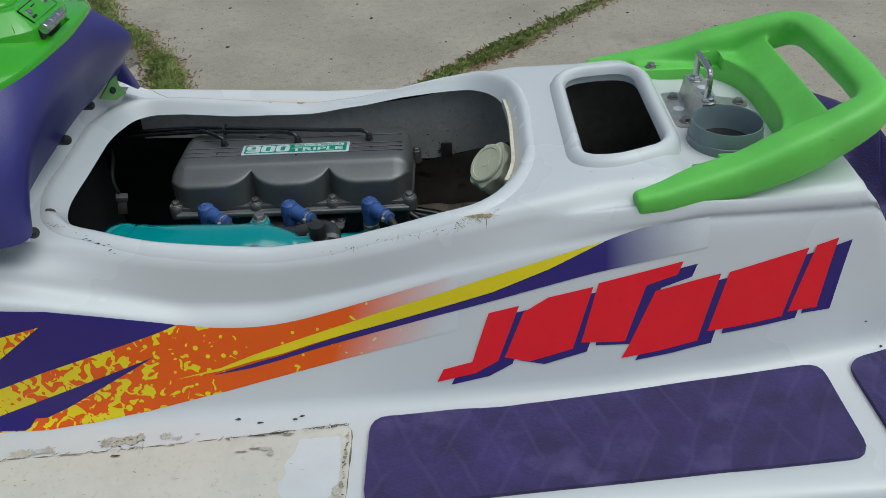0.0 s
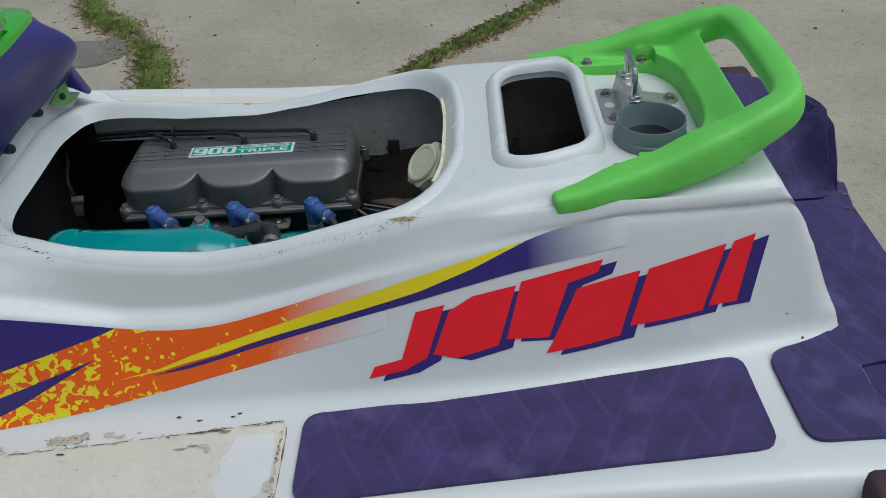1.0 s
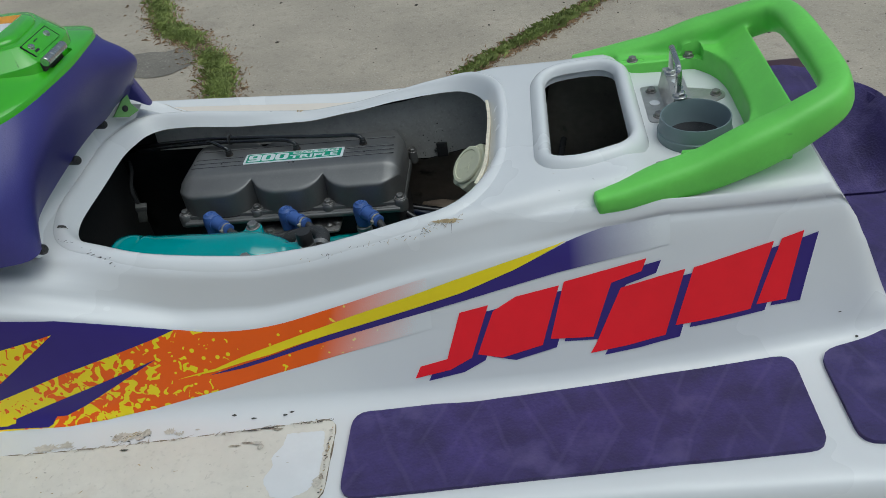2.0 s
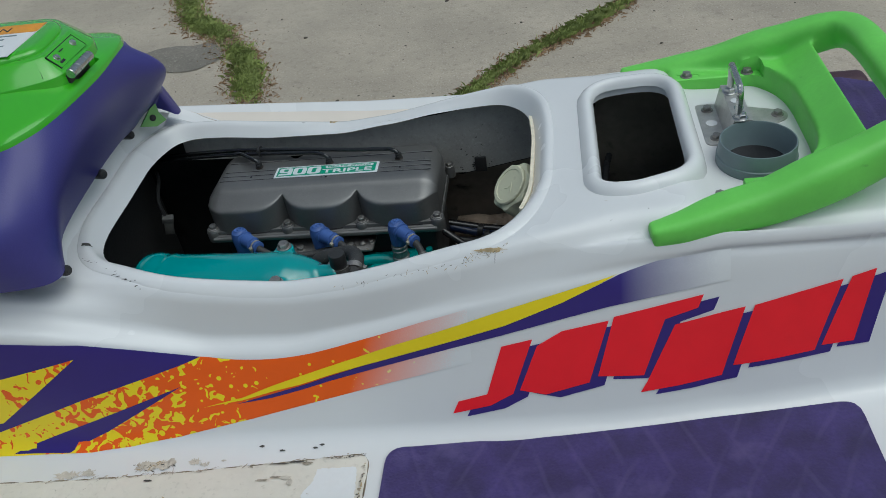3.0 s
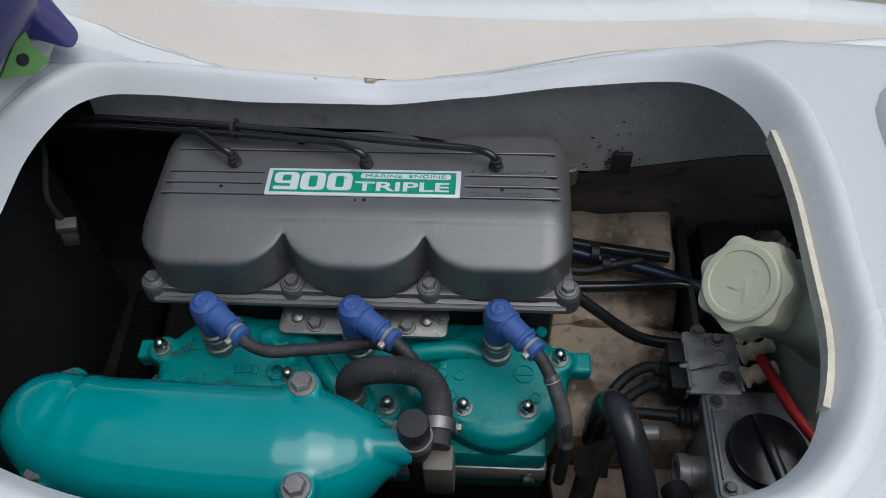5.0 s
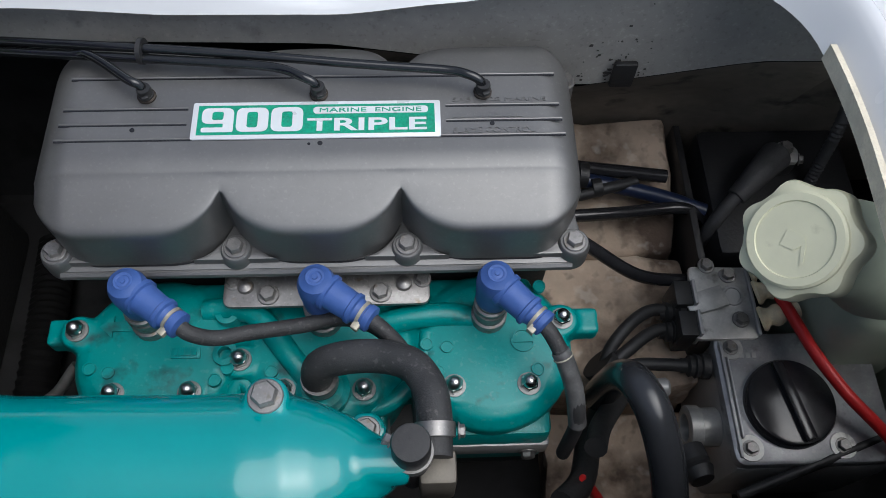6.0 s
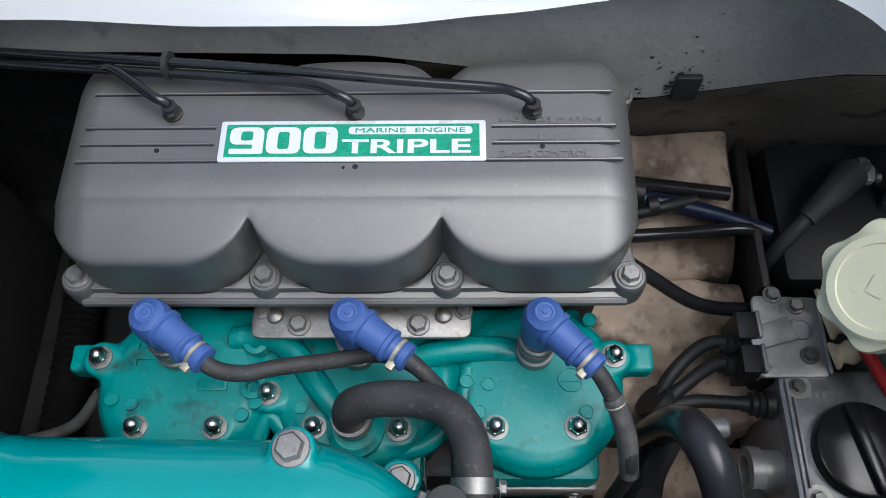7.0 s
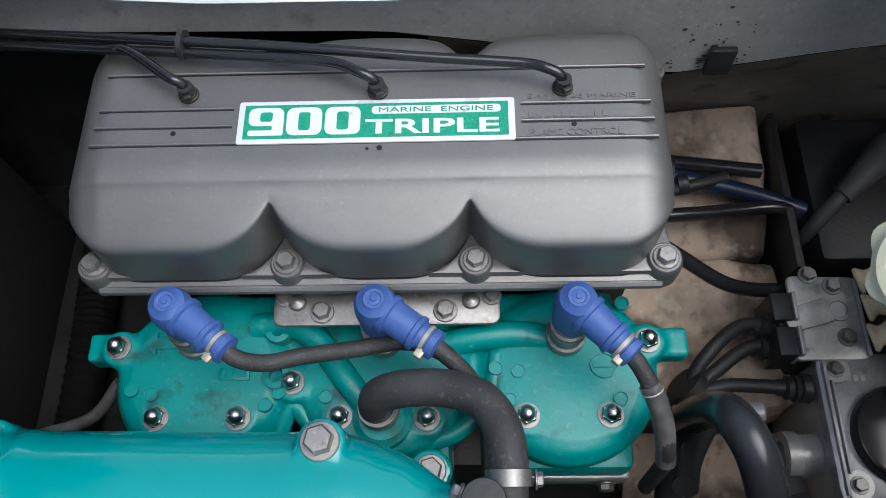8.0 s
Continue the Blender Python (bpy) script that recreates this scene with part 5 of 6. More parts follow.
mesh_part("badge_word", text_mesh("TRIPLE", 0.077, 0.0098, _zb @ Matrix.Translation((-0.0035, 0.0888, 0)), bold=0.022), M_BADGEWHITE, cover, "", smooth=False)
part("badge_pill", prism(rounded([(0.0, 0.1022), (0.0745, 0.1022), (0.0745, 0.1076), (0.0, 0.1076)], 0.0026, 4), ZC + 0.0015, ZC + 0.0019), M_BADGEWHITE, cover)
mesh_part("badge_small_word", text_mesh("MARINE  ENGINE", 0.066, 0.0032, Matrix.Translation((0.0042, 0.1033, ZC + 0.0019))), M_BADGEGREEN, cover, "", smooth=False)

# pulse hoses on the cover
M_SHINE = material("shiny_black_rubber", (0.010, 0.011, 0.012), 0.17, var=0.2, scale=40, coat=0.4)
M_NIPPLE = material("tarnished_nipple", (0.045, 0.036, 0.028), 0.55, metal=0.4, var=0.4, scale=300)
for _x, _path in ((-0.109, [(-0.145, 0.143, 0.800), (-0.165, 0.148, 0.796), (-0.26, 0.165, 0.785), (-0.38, 0.18, 0.77)]),
                  (0.003, [(-0.025, 0.132, 0.799), (-0.07, 0.138, 0.798), (-0.16, 0.146, 0.797), (-0.26, 0.160, 0.787), (-0.38, 0.17, 0.77)]),
                  (0.111, [(0.085, 0.1285, 0.799), (0.03, 0.134, 0.799), (-0.06, 0.143, 0.801), (-0.15, 0.150, 0.802), (-0.26, 0.168, 0.79), (-0.38, 0.19, 0.77)])):
    hose = part("pulse_hose", tube([(_x, 0.119, 0.790), (_x - 0.002, 0.1205, 0.797), (_x - 0.010, 0.1235, 0.800)] + _path, 0.0031, 6, 18), M_SHINE, engine, "thin shiny black rubber hose")
    hose.location = (0, 0, -0.006)
    part("hose_clip", lathe([(0.0052, 0.0), (0.0052, 0.003), (0.0046, 0.0032), (0.0050, 0.006), (0.0046, 0.009)], Matrix.Translation((_x, 0.119, 0.787)), 14), M_BLACK, hose, "black hose clip")
    part("nipple", lathe([(0.0062, 0.7864), (0.0062, 0.7882), (0.0048, 0.7890)], Matrix.Translation((_x, 0.119, 0)), 14), M_NIPPLE, hose, "tarnished brass nipple")
    part("clip_ear", box((-0.0022, -0.0028, 0), (0.0022, 0.0, 0.0028), 0.0004, pose(_x + 0.001, 0.1145, 0.7915, 0, 0, 25)), M_BLACK, hose, "pinched ear of the clip")
part("hose_tie", lathe([(0.0088, -0.0015), (0.0088, 0.0015)], aim((-0.112, 0.146, 0.794), (1, -0.1, 0)), 14), M_BLACK, engine)

# cylinder head
_hb = None
for _x in (-0.116, 0.0, 0.116):
    _hb = join(_hb, lathe([(0.057, 0.60), (0.057, 0.660), (0.0585, 0.664), (0.0585, 0.674), (0.053, 0.683), (0.045, 0.6865), (0.020, 0.6885), (0.0, 0.6885)], Matrix.Translation((_x, -0.020, 0)), 48))
_hb = join(_hb, box((-0.150, -0.040, 0.60), (0.150, 0.035, 0.680), 0.006))
NUTS = [(-0.171, -0.004), (-0.140, -0.050), (-0.089, -0.050), (-0.057, -0.028), (-0.026, -0.050), (0.028, -0.051), (0.089, -0.050), (0.140, -0.050), (0.167, -0.003)]
for _x, _y in NUTS:
    _hb = join(_hb, lathe([(0.0125, 0.60), (0.0125, 0.684), (0.0115, 0.687), (0.0, 0.687)], Matrix.Translation((_x, _y, 0)), 20))
for _s in (-1, 1):
    for _dy in (-0.006, 0.004):
        _hb = join(_hb, box((min(_s * 0.15, _s * 0.195), _dy - 0.005, 0.664), (max(_s * 0.15, _s * 0.195), _dy + 0.0045, 0.6805), 0.0015))
head_skin = remeshed("cylinder_head", _hb, 0.0022, M_TEAL, engine, "teal painted cylinder head, slightly grimy", 3)
head_skin.location = (0, 0, -0.007)
_b2 = None
for _pts, _r in (([(-0.085, 0.010, 0.684), (-0.062, 0.010, 0.687), (-0.045, 0.002, 0.688), (-0.020, -0.030, 0.687), (-0.008, -0.045, 0.683)], 0.0085),
                 ([(0.035, -0.004, 0.684), (0.060, 0.000, 0.688), (0.085, 0.002, 0.688), (0.105, 0.0, 0.684)], 0.0085),
                 ([(0.012, -0.066, 0.672), (0.045, -0.058, 0.676), (0.066, -0.036, 0.680), (0.072, -0.010, 0.682)], 0.006),
                 ([(-0.068, -0.060, 0.668), (-0.058, -0.040, 0.676), (-0.046, -0.052, 0.672), (-0.036, -0.064, 0.668)], 0.006)):
    part("water_passage", tube(_pts, _r, 6, 14), M_TEAL, head_skin)
for _x, _y, _r in ((-0.068, 0.006, 0.0085), (-0.067, -0.024, 0.0085)):
    part("boss", lathe([(_r, 0.67), (_r, 0.691), (_r * 0.55, 0.6915), (_r * 0.5, 0.686), (0, 0.686)], Matrix.Translation((_x, _y, 0)), 20), M_TEAL, head_skin)
part("outlet_boss", lathe([(0.018, 0.66), (0.018, 0.693), (0.014, 0.696), (0.012, 0.696)], Matrix.Translation((0.001, -0.052, 0)), 28), M_TEAL, head_skin)
for _x, _y in ((-0.158, -0.032), (-0.145, -0.035), (-0.073, -0.042), (-0.065, -0.034), (-0.035, -0.037), (0.071, -0.020), (0.085, -0.022), (0.079, -0.040), (0.147, -0.040), (0.153, 0.022)):
    part("cast_mark", lathe([(0.0046, 0.6855), (0.0046, 0.6892), (0.0038, 0.6892), (0.0036, 0.6884), (0, 0.6884)], Matrix.Translation((_x, _y, 0)), 16), M_TEAL, head_skin)
part("cast_mark", lathe([(0.0085, 0.686), (0.0085, 0.6898), (0.0072, 0.6898), (0.0070, 0.6886), (0, 0.6886)], Matrix.Translation((0.138, -0.019, 0)), 24), M_TEAL, head_skin)
part("cast_mark", box((0.131, -0.0205, 0.6886), (0.145, -0.0175, 0.6898)), M_TEAL, head_skin)
part("cast_plate", box((-0.104, -0.0265, 0.6870), (-0.084, -0.0185, 0.6895), 0.0006), M_TEAL, head_skin)
for _k in range(4):
    part("cast_mark", box((-0.1015 + 0.0042 * _k, -0.0247, 0.6895), (-0.0990 + 0.0042 * _k, -0.0203, 0.6902)), M_TEAL, head_skin)
part("cast_arrow", prism([(-0.155, -0.002), (-0.146, 0.006), (-0.146, 0.0015), (-0.132, 0.0015), (-0.132, -0.0055), (-0.146, -0.0055), (-0.146, -0.010)], 0.686, 0.6893), M_TEAL, head_skin)
for _x, _y in NUTS:
    acorn((_x, _y, 0.687), 0.0058, head_skin)
part("cylinder_block", box((-0.160, -0.068, 0.52), (0.158, 0.14, 0.604), 0.006), M_BLACK, engine, "dark cylinder block")
for _x in (-0.116, 0.0, 0.116):
    part("cylinder", box((_x - 0.042, -0.078, 0.58), (_x + 0.042, 0.03, 0.652), 0.006), M_TEAL, engine, "teal water jacket of a cylinder")
    part("gasket_flange", box((_x - 0.043, -0.080, 0.604), (_x + 0.043, 0.03, 0.628), 0.003), M_ALU, engine, "bare grey metal flange")
    bolt((_x + 0.028, -0.081, 0.616), (0, -1, 0), 0.005, engine, M_STEEL)
part("intake_box", box((-0.165, 0.04, 0.60), (0.165, 0.165, 0.7135), 0.01), M_BLACK, engine, "black carburettor housing under the cover")

# bracket between cover and head
bracket = part("steel_bracket", prism(rounded([(-0.068, 0.003), (0.074, 0.003), (0.074, 0.045), (-0.068, 0.045)], 0.007, 4), 0.6965, 0.6995, 0.0008), M_STEEL, engine, "bright pressed steel bracket")
for _x, _y, _r in ((-0.037, 0.0115, 0.0055), (0.040, 0.0115, 0.0055), (-0.062, 0.021, 0.0040), (0.069, 0.021, 0.0045)):
    bolt((_x, _y, 0.6995), (0, 0, 1), _r, bracket, M_STEEL)
for _x in (-0.053, 0.056):
    part("dimple", lathe([(0.006, 0.0), (0.005, 0.003), (0.002, 0.0048), (0, 0.005)], Matrix.Translation((_x, 0.018, 0.699)), 14), M_STEEL, bracket)

# spark plug boots
M_CLIP = material("tarnished_wire_clip", (0.45, 0.42, 0.33), 0.45, metal=0.4, var=0.3, scale=120)
for _x, _dx, _dy in ((-0.118, 0.80, -0.60), (0.001, 0.82, -0.57), (0.116, 0.70, -0.71)):
    _d = Vector((_dx, _dy, -0.06)).normalized()
    _top = Vector((_x, 0.002, 0.736))
    plug = part("spark_plug", lathe([(0.0125, 0.674), (0.0125, 0.690), (0.0108, 0.691), (0.0108, 0.699), (0.0118, 0.700), (0.0118, 0.7025), (0.0108, 0.7035), (0.0108, 0.706), (0.0116, 0.707), (0.0116, 0.709), (0.0100, 0.710), (0.0100, 0.7125)], Matrix.Translation((_x - 0.001, -0.001, 0)), 20), M_STEEL, engine, "steel spark plug", 25)
    boot = part("plug_boot", lathe([(0.0112, 0.7105), (0.0118, 0.712), (0.0120, 0.72), (0.0127, 0.734), (0.0124, 0.741), (0.0105, 0.7465), (0.0065, 0.749), (0.0060, 0.7498), (0.0045, 0.7498), (0.0038, 0.7492), (0.0018, 0.7495), (0.0015, 0.7502), (0, 0.7502)], Matrix.Translation((_x, 0.001, 0)), 28), M_BLUE, engine, "blue rubber spark plug cap")
    part("arm", lathe([(0.0114, 0.0000), (0.0112, 0.0069), (0.0123, 0.0077), (0.0123, 0.0108), (0.0106, 0.0116), (0.0098, 0.0267), (0.0108, 0.0275), (0.0108, 0.0301), (0.0088, 0.0310), (0.0081, 0.0331), (0.0081, 0.0378), (0.0090, 0.0383), (0.0090, 0.0426), (0.0057, 0.0439), (0.0000, 0.0439)], aim(_top, _d), 24), M_BLUE, boot)
    part("clip", lathe([(0.0090, 0.0), (0.0090, 0.0022), (0.0084, 0.0022)], aim(_top + _d * 0.0345, _d), 20), M_CLIP, boot, "cream wire clip")
    part("clip_lug", box((-0.003, -0.002, -0.0025), (0.003, 0.003, 0.0025), 0.0006, aim(_top + _d * 0.0355 + Vector((-0.004, -0.0085, 0.001)), _d)), M_CLIP, boot)
for _p in ([(-0.088, -0.021, 0.734), (-0.078, -0.0275, 0.730), (-0.064, -0.027, 0.720), (-0.045, -0.021, 0.713), (-0.012, -0.016, 0.711), (0.015, -0.013, 0.714), (0.036, -0.018, 0.712), (0.052, -0.031, 0.704), (0.064, -0.050, 0.69), (0.066, -0.085, 0.66)],
           [(0.032, -0.0195, 0.734), (0.044, -0.0285, 0.730), (0.056, -0.039, 0.717), (0.064, -0.052, 0.697), (0.069, -0.07, 0.67)],
           [(0.142, -0.0245, 0.734), (0.150, -0.034, 0.730), (0.159, -0.048, 0.719), (0.166, -0.063, 0.703), (0.170, -0.077, 0.68), (0.169, -0.084, 0.62)]):
    part("ignition_lead", tube(_p, 0.0052, 6, 12), M_HOSE, engine, "worn dark grey ignition lead")
part("lead_sleeve", tube([(0.1555, -0.0425, 0.7235), (0.1595, -0.049, 0.7185), (0.166, -0.063, 0.703), (0.1705, -0.078, 0.678)], 0.0062, 6, 14), material("scuffed_clear_sleeve", (0.13, 0.13, 0.13), 0.35, var=0.5, scale=90, dirt=(0.3, 0.3, 0.29), dirt_amount=0.3, dirt_scale=70), engine, "scuffed greyish sleeve over the lead")
part("sleeve_ring", lathe([(0.0064, -0.0006), (0.0068, 0.0), (0.0064, 0.0006)], aim((0.1575, -0.0457, 0.7211), (0.4, -0.65, -0.6)), 16), M_CLIP, engine, "thin wire ring")

# coolant hose, clamps and pressure valve
hose = part("coolant_hose", tube([(0.001, -0.050, 0.688), (-0.001, -0.048, 0.704), (0.004, -0.0455, 0.718), (0.020, -0.0445, 0.727), (0.042, -0.0465, 0.733), (0.060, -0.054, 0.739), (0.070, -0.068, 0.743), (0.0735, -0.086, 0.746), (0.073, -0.112, 0.744)], 0.0106, 7, 24), M_HOSE, engine, "thick braided dark grey coolant hose")
for _p, _d in (((0.0735, -0.097, 0.7468), (0, -1, -0.15)), ((0.000, -0.0492, 0.697), (0, 0.05, 1))):
    part("hose_clamp", lathe([(0.0110, -0.0042), (0.0122, -0.0042), (0.0122, 0.0042), (0.0110, 0.0042)], aim(_p, _d), 28), M_STEEL, hose, "steel band clamp")
bolt((0.087, -0.098, 0.7475), (1, 0, 0), 0.0038, hose, M_STEEL, "clamp_screw")
bolt((0.004, -0.036, 0.704), (-1, 0.3, 0), 0.003, hose, M_STEEL, "clamp_screw")

pipe = thing("exhaust_pipe", "fat glossy teal exhaust chamber bolted beside the engine", "exhaust pipe")
_pb = None
_path = spline([(-0.226, -0.104, 0.758), (-0.205, -0.108, 0.755), (-0.185, -0.113, 0.748), (-0.15, -0.118, 0.742), (-0.08, -0.120, 0.739), (-0.03, -0.120, 0.739), (0.0, -0.119, 0.740), (0.028, -0.117, 0.744), (0.05, -0.117, 0.748)], 8)
_bm = bmesh.new()
_sq = [(math.copysign(abs(u) ** 0.93, u), math.copysign(abs(v) ** 0.93, v)) for u, v in circle(1, 44)]
sweep(_bm, _path, lambda i: [(u * r, v * r * 0.96) for r in [float(np.interp(_path[i].x, [-0.226, -0.216, -0.203, -0.185, -0.155, -0.12, -0.03, -0.005, 0.012, 0.027, 0.038, 0.05], [0.020, 0.030, 0.0375, 0.0430, 0.0465, 0.0480, 0.0480, 0.0455, 0.0395, 0.030, 0.020, 0.013]))] for u, v in _sq])
_pb = join(_pb, _bm)
_pb = join(_pb, lathe([(0.0128, 0), (0.0128, 0.030), (0.0118, 0.033)], aim((0.026, -0.117, 0.756), (1, 0, 0.0)), 24))
BOSSES = [(-0.019, -0.084, 0.779), (-0.012, -0.156, 0.777), (-0.192, -0.080, 0.764), (-0.192, -0.150, 0.762), (0.032, -0.088, 0.716)]
for _x, _y, _z in BOSSES:
    _pb = join(_pb, lathe([(0.0135, -0.05), (0.0125, -0.001), (0.0, 0.0)], Matrix.Translation((_x, _y, _z)), 24))
chamber = remeshed("chamber", _pb, 0.0022, M_TEALGLOSS, pipe, "glossy teal cast chamber", 6)
for _i, (_x, _y, _z) in enumerate(BOSSES):
    bolt((_x, _y, _z - 0.001), (0, 0, 1), 0.0072 if _i < 2 else 0.0064, chamber, M_STEEL, label="steel hex bolt")
valve = part("pressure_valve", lathe([(0.008, 0.70), (0.0085, 0.735), (0.0097, 0.742), (0.0106, 0.744), (0.0106, 0.750), (0.0097, 0.752), (0.0109, 0.754), (0.0109, 0.762), (0.0097, 0.764), (0.0110, 0.766), (0.0110, 0.783), (0.0102, 0.7855), (0, 0.786)], Matrix.Translation((0.060, -0.113, 0)), 28), M_BLACK, pipe, "black ribbed rubber valve cap")
part("valve_body", box((0.064, -0.126, 0.69), (0.086, -0.106, 0.738), 0.003), material("brown_grey_casting", (0.20, 0.18, 0.15), 0.55, metal=0.4, var=0.3, scale=70), pipe, "grimy cast valve body")

part("cap_clamp", lathe([(0.0108, 0.7585), (0.0124, 0.7585), (0.0124, 0.7660), (0.0108, 0.7660)], Matrix.Translation((0.060, -0.113, 0)), 28), M_STEEL, pipe, "steel band clamp")
bolt((0.0485, -0.1075, 0.7625), (-0.9, 0.4, 0.2), 0.0045, pipe, M_STEEL, "clamp_screw")
bolt((0.0475, -0.1160, 0.7625), (-0.9, -0.4, 0.1), 0.0035, pipe, M_STEEL, "clamp_screw")

# cables at the front of the engine
bay_hose = thing("front_hoses", "black corrugated hose and bare metal tube ahead of the engine", "hoses")
part("metal_tube", tube([(-0.30, -0.06, 0.60), (-0.24, -0.050, 0.630), (-0.20, -0.040, 0.640), (-0.178, -0.020, 0.655)], 0.0042, 8, 12), M_WASHER, bay_hose, "bare metal tube")
# Rubber colour darkened for the shade ahead of the engine.
part("corrugated_hose", tube([(-0.30, -0.14, 0.48), (-0.28, -0.03, 0.50), (-0.275, 0.06, 0.51), (-0.285, 0.16, 0.50)], 0.016, 10, 16, ribs=0.0018), material("shade_black_rubber", (0.005, 0.005, 0.005), 0.85, bump=0.2, spec=0.2), bay_hose, "black corrugated hose")
plugc = thing("cable_connector", "dirty grey plastic cable connector hanging in the engine bay", "connector")
part("housing", box((-0.007, -0.005, -0.018), (0.007, 0.005, 0.014), 0.001, pose(-0.290, 0.112, 0.688, 10, 12, 20)), material("dirty_grey_nylon", (0.17, 0.17, 0.155), 0.5, var=0.3, scale=90), plugc)
part("cable", tube([(-0.291, 0.114, 0.703), (-0.296, 0.12, 0.73), (-0.30, 0.15, 0.75), (-0.31, 0.17, 0.755)], 0.003, 6, 8), M_BLACK, plugc)
part("collar", box((-0.009, -0.006, 0.008), (0.009, 0.006, 0.017), 0.001, pose(-0.290, 0.112, 0.688, 10, 12, 20)), material("grey_nylon", (0.13, 0.13, 0.125), 0.5), plugc)

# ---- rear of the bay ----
# Added near-black block, standing in for the shade at the bay's front.
part("front_shade_block", box((-0.40, -0.185, 0.47), (-0.325, 0.185, 0.80), 0.01), material("front_shade_black", (0.008, 0.008, 0.008), 0.9, bump=0.3), jet_ski, "added black block in place of the shade deep in the bay", 30)
foam = thing("flotation_foam", "stained beige foam blocks in the bilge", "foam")
def foam_block(lo, hi, seed, lift):
    """A hand-cut block: sagging faces, and a top that slopes by lift from the near to the far side."""
    bm = box(lo, hi, 0.006, segments=2)
    bmesh.ops.subdivide_edges(bm, edges=[e for e in bm.edges if e.calc_length() > 0.03], cuts=6, use_grid_fill=True)
    for v in bm.verts:
        v.co += 0.006 * noise.noise_vector(v.co * 22 + Vector((seed, 0, 0))) + 0.003 * noise.noise_vector(v.co * 60 + Vector((seed, 5, 0)))
        if v.co.z > (lo[2] + hi[2]) / 2:
            v.co.z += lift * (v.co.y - lo[1]) / (hi[1] - lo[1])
    return bm


part("block", foam_block((0.166, -0.02, 0.46), (0.302, 0.098, 0.562), 1, 0.008), M_BEIGE, foam)
part("block", foam_block((0.166, 0.104, 0.46), (0.302, 0.232, 0.562), 2, 0.030), M_BEIGE, foam)
part("block", foam_block((0.170, -0.18, 0.46), (0.33, -0.025, 0.513), 3, 0.0), M_BEIGE, foam)
bilge = part("bilge_floor", box((-0.60, -0.225, 0.455), (0.60, 0.225, 0.475), 0.004), M_LINER, jet_ski, "grimy bilge floor, coloured near black for the shade of the bay", 30)

M_RELAY = material("worn_grey_relay", (0.52, 0.515, 0.49), 0.40, metal=0.45, var=0.35, scale=50, dirt=(0.10, 0.095, 0.08), dirt_amount=0.25, dirt_scale=60)
M_GREYRUBBER = material("dusty_grey_rubber", (0.06, 0.06, 0.062), 0.6, var=0.3, scale=60, bump=0.2)
battery = thing("battery_box", "black plastic battery box with a rubber-booted terminal lead", "battery")
part("case", box((0.325, 0.085, 0.47), (0.46, 0.215, 0.600), 0.008), M_BLACK, battery)
part("wall", box((0.305, 0.080, 0.47), (0.312, 0.22, 0.600), 0.002), M_BLACK, battery, "raised black side wall")
part("terminal", box((0.378, 0.162, 0.60), (0.402, 0.186, 0.616), 0.003), M_BLACK, battery, "black terminal post")
part("terminal_clamp", prism(rounded([(0.381, 0.166), (0.402, 0.163), (0.405, 0.176), (0.396, 0.187), (0.383, 0.182)], 0.003, 3), 0.616, 0.621, 0.0008), M_RELAY, battery, "bent lead clamp")
bolt((0.394, 0.178, 0.621), (0, 0, 1), 0.005, battery)
bolt((0.404, 0.168, 0.618), (1, -0.2, 0.2), 0.004, battery)
part("lead_boot", tube([(0.385, 0.172, 0.618), (0.362, 0.150, 0.622), (0.343, 0.133, 0.614)], lambda f: 0.014 - 0.0055 * f, 6, 14), M_GREYRUBBER, battery, "black rubber terminal boot")
part("lead", tube([(0.345, 0.135, 0.615), (0.331, 0.122, 0.606), (0.322, 0.113, 0.588), (0.319, 0.110, 0.55)], 0.0062, 6, 12), M_GREYRUBBER, battery, "thick black battery lead")

